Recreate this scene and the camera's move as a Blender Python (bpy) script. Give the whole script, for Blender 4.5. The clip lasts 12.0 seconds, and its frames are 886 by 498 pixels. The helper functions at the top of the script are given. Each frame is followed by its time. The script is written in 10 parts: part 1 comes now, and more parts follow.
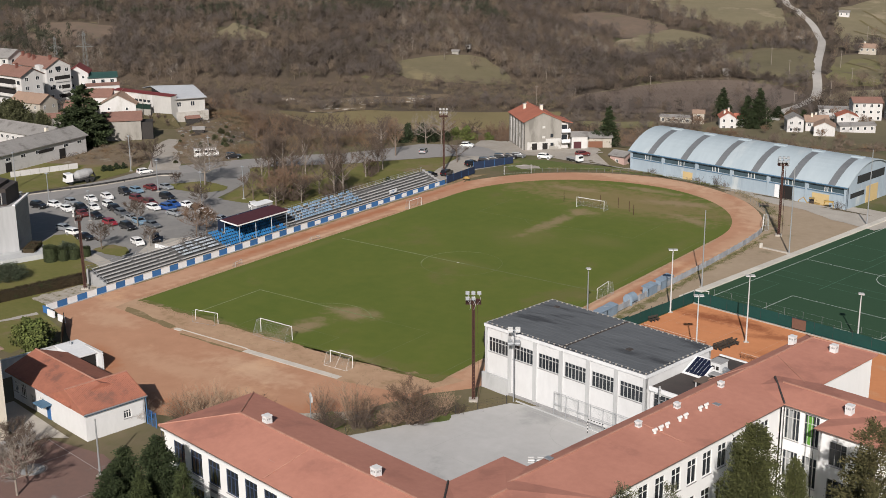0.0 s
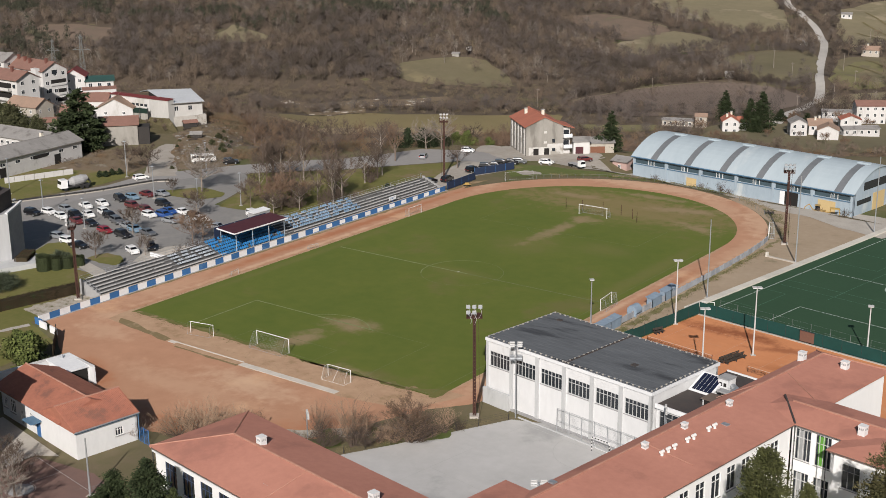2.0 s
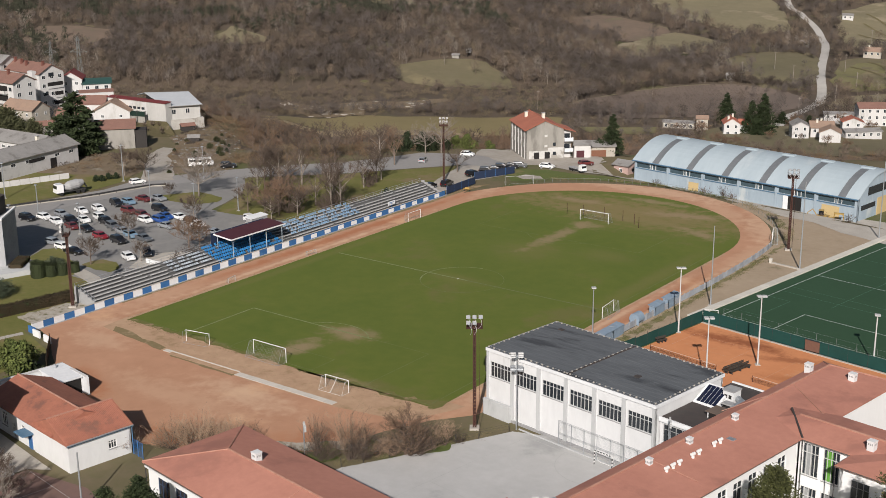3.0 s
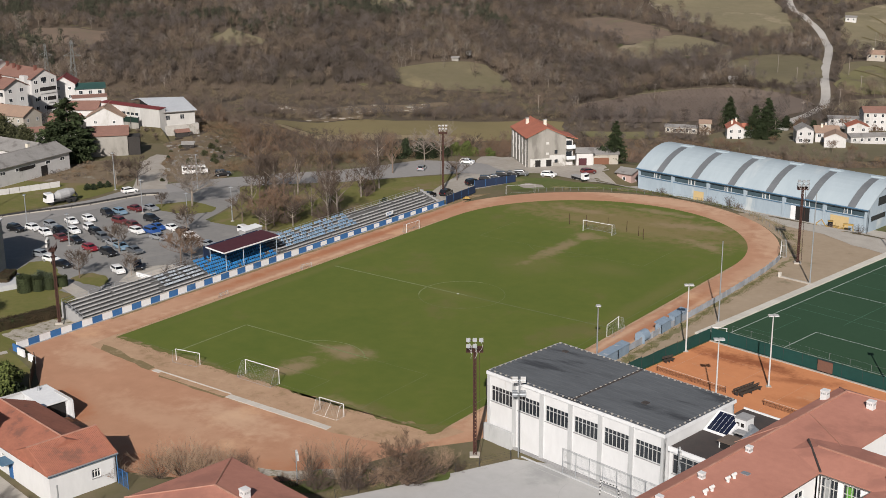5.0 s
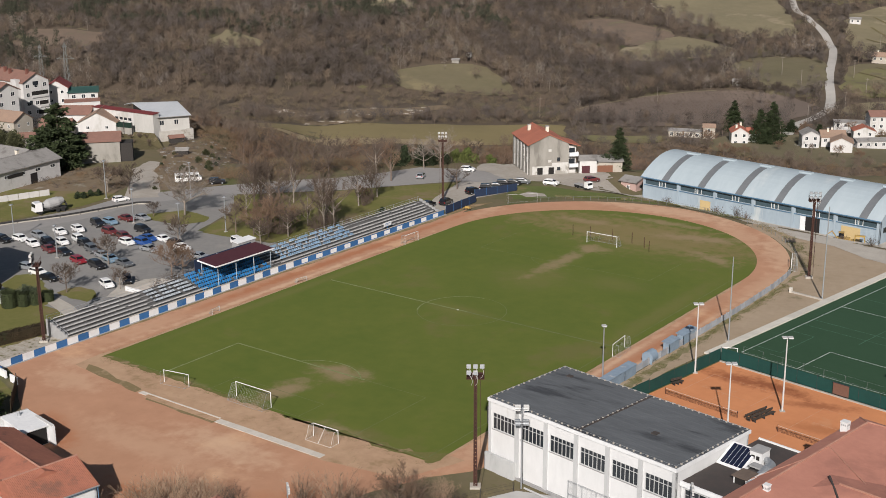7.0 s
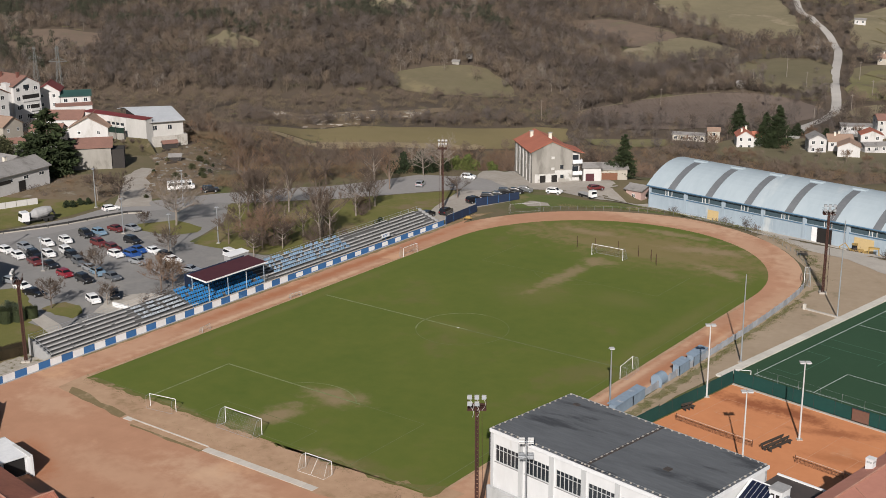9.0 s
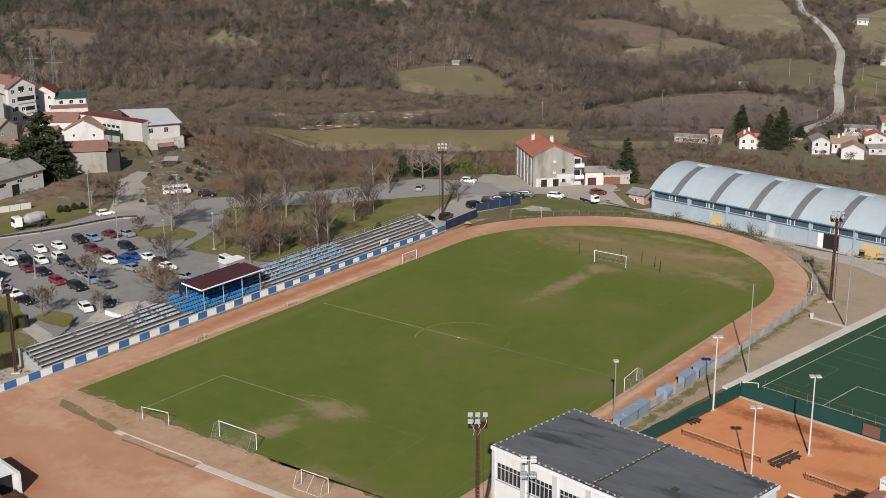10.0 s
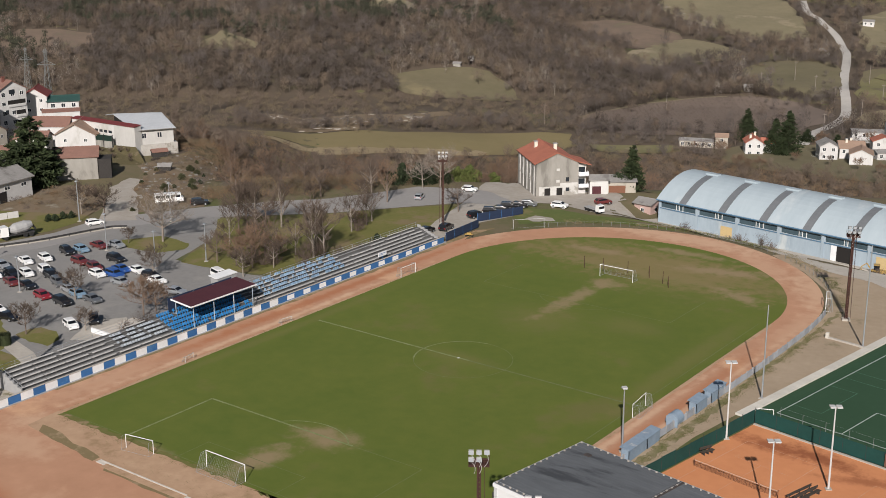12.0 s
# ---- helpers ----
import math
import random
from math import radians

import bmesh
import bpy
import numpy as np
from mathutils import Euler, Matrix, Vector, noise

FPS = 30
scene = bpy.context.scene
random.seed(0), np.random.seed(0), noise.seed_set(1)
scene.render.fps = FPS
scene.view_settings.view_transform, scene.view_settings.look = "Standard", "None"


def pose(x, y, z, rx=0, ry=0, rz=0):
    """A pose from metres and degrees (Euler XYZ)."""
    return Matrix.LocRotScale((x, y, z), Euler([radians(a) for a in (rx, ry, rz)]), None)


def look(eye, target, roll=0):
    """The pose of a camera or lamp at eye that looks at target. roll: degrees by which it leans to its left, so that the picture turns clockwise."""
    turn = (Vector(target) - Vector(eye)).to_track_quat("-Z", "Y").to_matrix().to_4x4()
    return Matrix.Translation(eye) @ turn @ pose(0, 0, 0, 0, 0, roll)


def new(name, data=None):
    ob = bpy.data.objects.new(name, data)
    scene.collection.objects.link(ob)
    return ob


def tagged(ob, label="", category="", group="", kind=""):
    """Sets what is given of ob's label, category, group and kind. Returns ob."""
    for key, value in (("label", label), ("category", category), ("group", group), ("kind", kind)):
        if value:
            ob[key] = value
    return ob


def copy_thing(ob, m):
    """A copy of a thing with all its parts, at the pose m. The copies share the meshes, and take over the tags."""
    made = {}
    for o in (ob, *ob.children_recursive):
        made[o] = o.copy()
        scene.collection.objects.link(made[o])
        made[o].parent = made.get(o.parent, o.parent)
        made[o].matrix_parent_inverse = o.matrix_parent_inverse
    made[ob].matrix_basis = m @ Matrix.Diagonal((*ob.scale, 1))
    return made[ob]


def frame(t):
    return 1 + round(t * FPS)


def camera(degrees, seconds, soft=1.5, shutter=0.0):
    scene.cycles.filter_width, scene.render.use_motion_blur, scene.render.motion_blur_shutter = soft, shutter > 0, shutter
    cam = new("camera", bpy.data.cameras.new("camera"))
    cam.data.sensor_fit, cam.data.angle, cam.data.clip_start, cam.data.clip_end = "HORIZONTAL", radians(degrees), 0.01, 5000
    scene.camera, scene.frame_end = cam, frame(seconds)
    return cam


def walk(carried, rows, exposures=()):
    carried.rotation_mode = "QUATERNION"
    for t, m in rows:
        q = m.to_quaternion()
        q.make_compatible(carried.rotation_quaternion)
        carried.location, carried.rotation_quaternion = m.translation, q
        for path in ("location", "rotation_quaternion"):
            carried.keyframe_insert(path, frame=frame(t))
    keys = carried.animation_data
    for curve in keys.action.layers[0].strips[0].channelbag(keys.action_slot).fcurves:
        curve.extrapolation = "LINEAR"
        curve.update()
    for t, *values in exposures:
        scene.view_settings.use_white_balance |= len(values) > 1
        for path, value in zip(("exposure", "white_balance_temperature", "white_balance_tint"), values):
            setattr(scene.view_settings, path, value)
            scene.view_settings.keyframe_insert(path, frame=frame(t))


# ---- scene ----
cam = camera(38.57, 12.0, soft=0.7)
PATH = [
    (0, (144.27, -197.73, 74.57), (86.75, -120.91, 46.48), -0.43),
    (0.5, (143.75, -197.03, 74.63), (86.21, -120.22, 46.54), -0.42),
    (1, (143.07, -196.11, 74.71), (85.52, -119.29, 46.63), -0.41),
    (1.5, (142.25, -195.00, 74.81), (84.70, -118.19, 46.74), -0.41),
    (2, (141.34, -193.76, 74.91), (83.79, -116.94, 46.86), -0.42),
    (2.5, (140.34, -192.40, 75.02), (82.80, -115.57, 46.99), -0.42),
    (3, (139.28, -190.95, 75.14), (81.74, -114.11, 47.12), -0.42),
    (5, (134.63, -184.53, 75.57), (77.11, -107.68, 47.56), -0.40),
    (5.5, (133.39, -182.81, 75.66), (75.87, -105.95, 47.65), -0.38),
    (6, (132.11, -181.04, 75.75), (74.59, -104.19, 47.72), -0.37),
    (6.5, (130.80, -179.24, 75.83), (73.28, -102.39, 47.79), -0.35),
    (7, (129.45, -177.39, 75.91), (71.93, -100.55, 47.84), -0.33),
    (9, (123.72, -169.58, 76.16), (66.21, -92.78, 47.98), -0.28),
    (9.5, (122.22, -167.55, 76.22), (64.72, -90.76, 48.00), -0.27),
    (10, (120.71, -165.51, 76.28), (63.22, -88.73, 48.03), -0.26),
    (10.5, (119.21, -163.48, 76.34), (61.72, -86.70, 48.05), -0.24),
    (11, (117.74, -161.47, 76.40), (60.25, -84.70, 48.09), -0.21),
    (11.5, (116.33, -159.52, 76.46), (58.83, -82.77, 48.12), -0.18),
    (12, (115.01, -157.66, 76.53), (57.49, -80.93, 48.16), -0.12),
]
walk(cam, [(t, look(eye, target, roll)) for t, eye, target, roll in PATH])

# ---- world, sun, exposure ----
SUN_AZ, SUN_EL = radians(150.3), radians(31.0)          # compass bearing of the sun, and its height
scene.view_settings.exposure = 0.0
world = bpy.data.worlds.new("sky")
scene.world = world
world.use_nodes = True
wn = world.node_tree
sky = wn.nodes.new("ShaderNodeTexSky")
sky.sky_type, sky.sun_disc = "NISHITA", False
sky.sun_elevation, sky.sun_rotation = SUN_EL, SUN_AZ
sky.air_density, sky.dust_density = 1.0, 1.5
wn.nodes["Background"].inputs[1].default_value = 0.048
wn.links.new(sky.outputs[0], wn.nodes["Background"].inputs[0])
sun = new("sun", bpy.data.lights.new("sun", "SUN"))
sun.data.energy, sun.data.angle, sun.data.color = 5.3, radians(0.6), (1.0, 0.935, 0.885)
sun.matrix_world = look((0, 0, 0), (-0.493 * math.cos(SUN_EL), 0.870 * math.cos(SUN_EL), -math.sin(SUN_EL)))


# ---- materials ----
def material(name, a, b=None, rough=0.85, metal=0.0, big=0.15, fine=3.0, bump=0.0, c=None, spot=0.62, vary=0.0, island=0.0, spec=0.3, stretch=None, patches=()):
    """Colours a and b mixed by a broad and a fine noise; c shows in patches above the level spot. big, fine: noise per metre."""
    m = bpy.data.materials.new(name)
    m.use_nodes = True
    nt = m.node_tree
    nodes, link = nt.nodes, nt.links.new
    bs = nodes["Principled BSDF"]
    bs.inputs["Roughness"].default_value, bs.inputs["Metallic"].default_value = rough, metal
    bs.inputs["Specular IOR Level"].default_value = spec
    b = b or tuple(v * 0.82 for v in a)
    geo = nodes.new("ShaderNodeNewGeometry")
    where = geo.outputs["Position"]
    if stretch:
        mp = nodes.new("ShaderNodeVectorMath")
        mp.operation = "MULTIPLY"
        mp.inputs[1].default_value = stretch
        link(where, mp.inputs[0])
        where = mp.outputs[0]

    def noise_at(scale, detail):
        n = nodes.new("ShaderNodeTexNoise")
        n.inputs["Scale"].default_value, n.inputs["Detail"].default_value = scale, detail
        n.inputs["Roughness"].default_value = 0.62
        link(where, n.inputs["Vector"])
        return n.outputs["Fac"]

    def ramp(src, lo, hi):
        r = nodes.new("ShaderNodeMapRange")
        r.inputs["From Min"].default_value, r.inputs["From Max"].default_value = lo, hi
        link(src, r.inputs["Value"])
        return r.outputs["Result"]

    def mix(f, x, y):
        k = nodes.new("ShaderNodeMix")
        k.data_type = "RGBA"
        for sock, v in ((k.inputs[0], f), (k.inputs[6], x), (k.inputs[7], y)):
            if isinstance(v, (int, float)):
                sock.default_value = v
            elif isinstance(v, tuple):
                sock.default_value = (*v, 1.0)
            else:
                link(v, sock)
        return k.outputs[2]

    n1, n2 = noise_at(big, 6), noise_at(fine, 5)
    f = nodes.new("ShaderNodeMath")
    f.operation = "MULTIPLY_ADD"
    f.inputs[1].default_value = 0.55
    link(ramp(n2, 0.3, 0.7), f.inputs[0])
    k = nodes.new("ShaderNodeMath")
    k.operation = "MULTIPLY"
    k.inputs[1].default_value = 0.55
    link(ramp(n1, 0.35, 0.65), k.inputs[0])
    link(k.outputs[0], f.inputs[2])
    col = mix(f.outputs[0], a, b)
    if c:
        col = mix(ramp(n1, spot, spot + 0.09), col, c)
    for x, y, rx, ry, turn, strength, tone in patches:
        mp = nodes.new("ShaderNodeMapping")
        mp.vector_type = "TEXTURE"
        mp.inputs["Location"].default_value, mp.inputs["Rotation"].default_value, mp.inputs["Scale"].default_value = (x, y, 0), (0, 0, radians(turn)), (rx, ry, 50)
        link(geo.outputs["Position"], mp.inputs["Vector"])
        ln = nodes.new("ShaderNodeVectorMath")
        ln.operation = "LENGTH"
        link(mp.outputs[0], ln.inputs[0])
        worn = nodes.new("ShaderNodeMath")
        worn.operation = "MULTIPLY_ADD"
        worn.inputs[1].default_value = 2.2
        link(n2, worn.inputs[0])
        link(ln.outputs["Value"], worn.inputs[2])
        mr = nodes.new("ShaderNodeMapRange")
        mr.interpolation_type = "SMOOTHSTEP"
        mr.inputs["From Min"].default_value, mr.inputs["From Max"].default_value = 1.25, 2.35
        mr.inputs["To Min"].default_value, mr.inputs["To Max"].default_value = strength, 0.0
        link(worn.outputs[0], mr.inputs["Value"])
        col = mix(mr.outputs["Result"], col, tone)
    if vary or island:
        src = nodes.new("ShaderNodeObjectInfo").outputs["Random"] if vary else geo.outputs["Random Per Island"]
        hsv = nodes.new("ShaderNodeHueSaturation")
        link(col, hsv.inputs["Color"])
        w = vary or island
        r = ramp(src, 0, 1)
        mm = nodes.new("ShaderNodeMapRange")
        mm.inputs["To Min"].default_value, mm.inputs["To Max"].default_value = 1 - w, 1 + w
        link(r, mm.inputs["Value"])
        link(mm.outputs["Result"], hsv.inputs["Value"])
        col = hsv.outputs["Color"]
    link(col, bs.inputs["Base Color"])
    if bump:
        bp = nodes.new("ShaderNodeBump")
        bp.inputs["Strength"].default_value, bp.inputs["Distance"].default_value = 0.6, bump
        link(n2, bp.inputs["Height"])
        link(bp.outputs["Normal"], bs.inputs["Normal"])
    return m


GROUND = material("earth_and_dry_grass", (0.115, 0.105, 0.05), (0.16, 0.125, 0.08), 0.95, big=0.03, fine=0.4, c=(0.09, 0.10, 0.035), spot=0.52, bump=0.1)
LAWN = material("spring_lawn", (0.115, 0.122, 0.03), (0.165, 0.15, 0.05), 0.95, big=0.11, fine=0.9, bump=0.05, c=(0.185, 0.145, 0.075), spot=0.54)
WEEDS = material("patchy_weeds", (0.13, 0.135, 0.05), (0.25, 0.20, 0.125), 0.95, big=0.5, fine=1.2, c=(0.33, 0.265, 0.18), spot=0.55)
BANKGRASS = material("fresh_bank_grass", (0.08, 0.112, 0.027), (0.122, 0.134, 0.042), 0.95, big=0.1, fine=0.8, bump=0.05, c=(0.17, 0.15, 0.065), spot=0.6)
EARTHY, STRAW = (0.27, 0.20, 0.115), (0.20, 0.16, 0.065)
PITCH = material("pitch_turf", (0.085, 0.119, 0.0165), (0.119, 0.140, 0.0235), 0.95, big=0.05, fine=0.35, bump=0.03, c=(0.13, 0.13, 0.036), spot=0.57, patches=(
    (0.5, -46.5, 3.0, 6.0, -6, 0.85, EARTHY), (3.0, -36.0, 6.0, 3.6, 10, 0.8, EARTHY), (-1.0, -53, 5.0, 1.6, 0, 0.5, EARTHY), (17, -52.6, 6.0, 1.8, 0, 0.6, EARTHY), (-15, -53, 5.0, 1.4, 0, 0.5, EARTHY),
    (0, 49, 4.0, 3.0, 0, 0.75, EARTHY), (-0.7, 37, 2.4, 14.0, 0, 0.75, EARTHY), (0, 24, 9, 8, 0, 0.3, STRAW), (16, 30, 8, 5, 0, 0.25, STRAW), (2, 60, 24, 3, 0, 0.6, EARTHY), (0, 66, 36, 11.0, 0, 1.0, STRAW), (8, 62, 26, 14, 0, 0.55, STRAW), (14, 69, 11, 3.0, 15, 0.8, EARTHY), (24, 57, 7, 2.4, -20, 0.75, EARTHY), (-13, 68, 9, 2.0, 5, 0.7, EARTHY), (3, 77, 12, 2.0, 0, 0.7, EARTHY), (-26, 62, 5, 5, 0, 0.5, STRAW),
    (0, 0, 9.0, 3.0, 0, 0.3, STRAW), (31, 20, 2.5, 30, 0, 0.3, STRAW), (-32, -10, 1.5, 40, 0, 0.25, STRAW)))
EDGETURF = material("thin_edge_turf", (0.16, 0.14, 0.05), (0.115, 0.125, 0.03), 0.95, big=0.4, fine=1.5, c=(0.27, 0.195, 0.11), spot=0.52)
WORN = material("worn_turf", (0.235, 0.17, 0.09), (0.18, 0.143, 0.07), 0.95, big=0.3, fine=1.0, c=(0.31, 0.225, 0.135), spot=0.53)
BARE = material("trodden_earth", (0.19, 0.15, 0.085), (0.13, 0.115, 0.05), 0.95, big=0.25, fine=0.9)
REDDER, DUSTY = (0.36, 0.135, 0.06), (0.58, 0.40, 0.27)
TRACK = material("red_cinder_track", (0.475, 0.262, 0.162), (0.40, 0.215, 0.13), 0.95, big=0.06, fine=0.4, bump=0.03, c=(0.55, 0.33, 0.20), spot=0.57, patches=(
    (-16, -77, 9, 3.5, -25, 0.7, REDDER), (10, -83, 9, 3.5, 5, 0.75, REDDER), (28, -72, 8, 5, 30, 0.5, REDDER), (-39.4, 10, 1.6, 60, 0, 0.75, REDDER), (38.2, 10, 1.3, 50, 0, 0.5, REDDER), (-36.3, -8, 0.9, 46, 0, 0.75, DUSTY), (36.1, -14, 0.8, 40, 0, 0.65, DUSTY), (39.6, 2, 0.6, 40, 0, 0.5, DUSTY), (8, -66, 12, 3.5, -3, 0.6, DUSTY), (-30, -63, 8, 4, 0, 0.4, DUSTY), (-35, -57, 5, 3, 30, 0.55, DUSTY), (0, -72, 18, 4, 0, 0.3, DUSTY), (37, -45, 3, 10, 0, 0.4, DUSTY), (-39.5, -40, 3, 14, 0, 0.4, DUSTY), (20, 78, 14, 4, -40, 0.35, DUSTY), (-4, 87, 36, 4.5, 0, 0.6, DUSTY), (34, 70, 5, 18, 28, 0.55, DUSTY), (39, 45, 2.5, 20, 0, 0.4, DUSTY), (-38, 68, 3, 14, 10, 0.45, DUSTY)))
SANDY = material("sandy_verge", (0.48, 0.325, 0.21), (0.37, 0.235, 0.145), 0.95, big=0.22, fine=0.8, bump=0.03, c=(0.31, 0.21, 0.12), spot=0.57)
RUNSLAB = material("worn_white_concrete", (0.60, 0.56, 0.50), (0.50, 0.45, 0.39), 0.9, big=0.3, fine=1.5, vary=0.06)
CONCRETE = material("pale_concrete", (0.46, 0.43, 0.38), (0.36, 0.33, 0.29), 0.9, big=0.3, fine=2.5, bump=0.01)
GREYCON = material("grey_concrete", (0.36, 0.36, 0.36), (0.27, 0.27, 0.27), 0.9, big=0.3, fine=2.0, bump=0.01, c=(0.22, 0.22, 0.21), spot=0.62)
# Darker than the other concrete, for the gaps between the bench planks.
STANDCON = material("dark_stand_concrete", (0.14, 0.138, 0.135), (0.09, 0.088, 0.086), 0.9, big=0.3, fine=2.0, c=(0.11, 0.108, 0.105), spot=0.6)
COURT = material("courtyard_asphalt", (0.48, 0.475, 0.465), (0.40, 0.395, 0.385), 0.9, big=0.07, fine=0.5, c=(0.33, 0.33, 0.325), spot=0.55)
ASPHALT = material("worn_asphalt", (0.262, 0.256, 0.243), (0.205, 0.199, 0.192), 0.9, big=0.07, fine=0.9, c=(0.28, 0.27, 0.25), spot=0.58)
ROAD = material("road_asphalt", (0.29, 0.28, 0.27), (0.25, 0.24, 0.23), 0.9, big=0.05, fine=0.8)
GRAVEL = material("pale_gravel", (0.40, 0.37, 0.33), (0.30, 0.27, 0.23), 0.95, big=0.15, fine=0.8)
DIRTYARD = material("brown_bare_ground", (0.38, 0.30, 0.215), (0.31, 0.24, 0.165), 0.95, big=0.12, fine=0.8, c=(0.2, 0.17, 0.1), spot=0.62)
CLAY = material("tennis_clay", (0.60, 0.255, 0.115), (0.53, 0.215, 0.095), 0.95, big=0.12, fine=0.6, c=(0.55, 0.27, 0.14), spot=0.6, patches=(
    (54.6, -1.2, 7, 2.2, -8, 0.95, (0.30, 0.10, 0.042)), (61.6, -0.8, 7, 2.4, -12, 0.95, (0.27, 0.09, 0.038)), (69.5, -4.0, 7, 1.5, 20, 0.8, (0.30, 0.105, 0.045)), (73, -12, 6, 2.0, 10, 0.6, (0.36, 0.13, 0.05))))
TURF = material("synthetic_turf", (0.024, 0.062, 0.030), (0.030, 0.071, 0.036), 0.9, big=0.08, fine=0.9)
BROWNCOURT = material("brown_play_court", (0.20, 0.12, 0.10), (0.16, 0.105, 0.09), 0.9, big=0.2, fine=1.2, c=(0.24, 0.23, 0.22), spot=0.6)
LINE = material("line_paint", (0.62, 0.64, 0.58), (0.4, 0.44, 0.34), 0.9, big=0.5, fine=2.5)
WHITE = material("white_render", (0.68, 0.685, 0.685), (0.60, 0.605, 0.605), 0.85, big=0.25, fine=1.5, c=(0.50, 0.49, 0.46), spot=0.62, stretch=(1.0, 1.0, 0.4))
FACADE = material("bright_white_facade", (0.83, 0.83, 0.82), (0.77, 0.77, 0.76), 0.85, big=0.2, fine=1.2, c=(0.68, 0.67, 0.64), spot=0.66, stretch=(1.0, 1.0, 0.4))
# A greyer white; on the gym pilasters its tone holds their shading.
GREYEDWHITE = material("greyed_white_render", (0.50, 0.51, 0.51), (0.42, 0.43, 0.43), 0.9, big=0.4, fine=1.8, c=(0.34, 0.345, 0.34), spot=0.6, stretch=(1.0, 1.0, 0.35))
CREAM = material("cream_render", (0.66, 0.62, 0.53), (0.6, 0.55, 0.46), 0.9, big=0.25, fine=1.4, c=(0.48, 0.44, 0.37), spot=0.62)
GREYRENDER = material("weathered_grey_render", (0.33, 0.315, 0.285), (0.235, 0.222, 0.20), 0.9, big=0.22, fine=0.9, c=(0.185, 0.175, 0.155), spot=0.53, stretch=(1.0, 1.0, 0.35))
DULLWHITE = material("dull_white_render", (0.59, 0.58, 0.565), (0.50, 0.49, 0.475), 0.9, big=0.25, fine=1.4, c=(0.43, 0.42, 0.39), spot=0.58, stretch=(1.0, 1.0, 0.4))
OFFWHITE = material("grey_white_render", (0.49, 0.48, 0.455), (0.41, 0.40, 0.38), 0.9, big=0.25, fine=1.4, c=(0.34, 0.33, 0.30), spot=0.57, stretch=(1.0, 1.0, 0.4))
DULLCREAM = material("dull_cream_render", (0.44, 0.40, 0.34), (0.37, 0.34, 0.29), 0.9, big=0.25, fine=1.4, c=(0.29, 0.27, 0.23), spot=0.6)
PALEGREYWALL = material("pale_grey_render", (0.55, 0.54, 0.53), (0.46, 0.45, 0.44), 0.9, big=0.25, fine=1.4, c=(0.28, 0.27, 0.26), spot=0.6)
TILES_DARK = material("dark_tile_roof", (0.25, 0.138, 0.108), (0.19, 0.108, 0.086), 0.9, big=0.4, fine=2.0)
TILES_DARKRED = material("dark_red_sheet_roof", (0.22, 0.055, 0.05), (0.17, 0.045, 0.042), 0.7, big=0.4, fine=2.0)
SHED_AND_SHADE = material("dark_timber_and_shade", (0.05, 0.045, 0.042), (0.035, 0.032, 0.03), 0.9)
RUBBLE = material("brown_garden_earth", (0.21, 0.155, 0.105), (0.15, 0.118, 0.075), 0.95, big=0.15, fine=0.9, c=(0.28, 0.25, 0.20), spot=0.58)
ROOFRED = material("red_sheet_roof", (0.485, 0.225, 0.165), (0.40, 0.178, 0.13), 0.8, big=0.12, fine=1.1, c=(0.35, 0.16, 0.12), spot=0.56, bump=0.02)
CLUBRED = material("weathered_red_tile_roof", (0.39, 0.155, 0.10), (0.27, 0.11, 0.075), 0.85, big=0.3, fine=1.6, c=(0.20, 0.095, 0.07), spot=0.58, bump=0.03)
TILES = material("clay_tile_roof", (0.42, 0.155, 0.10), (0.31, 0.115, 0.078), 0.85, big=0.3, fine=2.0, bump=0.04, vary=0.12)
TILES_OLD = material("old_tile_roof", (0.33, 0.225, 0.165), (0.26, 0.185, 0.14), 0.9, big=0.4, fine=2.0, bump=0.04)
TILES_RED = material("dull_red_roof", (0.19, 0.038, 0.038), (0.15, 0.032, 0.032), 0.7, big=0.3, fine=2.0)
MORTAR = material("ridge_mortar", (0.42, 0.24, 0.18), (0.33, 0.16, 0.115), 0.9, big=0.5, fine=2.0)
FELT = material("bitumen_felt", (0.13, 0.14, 0.15), (0.09, 0.097, 0.105), 0.8, big=0.3, fine=1.4, c=(0.052, 0.056, 0.062), spot=0.55, stretch=(0.25, 1.0, 1.0))
DARKROOF = material("stained_dark_roof", (0.05, 0.047, 0.045), (0.075, 0.06, 0.055), 0.7, big=0.5, fine=1.5)
GREYROOF = material("fibre_cement_roof", (0.285, 0.275, 0.262), (0.21, 0.20, 0.19), 0.85, big=0.35, fine=1.7, c=(0.165, 0.155, 0.145), spot=0.56)
BLUEROOF = material("pale_blue_sheet_roof", (0.40, 0.465, 0.50), (0.335, 0.40, 0.44), 0.6, big=0.12, fine=0.8, c=(0.44, 0.49, 0.51), spot=0.56, stretch=(1.0, 0.3, 0.3))
BLUEWALL = material("pale_blue_render", (0.35, 0.42, 0.475), (0.275, 0.335, 0.385), 0.85, big=0.2, fine=1.0, c=(0.44, 0.48, 0.49), spot=0.58, stretch=(1.0, 1.0, 0.35))
BLUETRIM = material("blue_gutter_paint", (0.10, 0.19, 0.29), (0.075, 0.15, 0.23), 0.6)
ROOFLIGHT = material("grey_rooflight_sheet", (0.17, 0.18, 0.19), (0.13, 0.14, 0.15), 0.5, big=0.3, fine=1.5)
MAROON = material("maroon_sheet_roof", (0.085, 0.028, 0.033), (0.065, 0.02, 0.025), 0.55, big=0.4, fine=2.0)
GREENROOF = material("green_sheet_roof", (0.035, 0.085, 0.075), (0.028, 0.065, 0.058), 0.6)
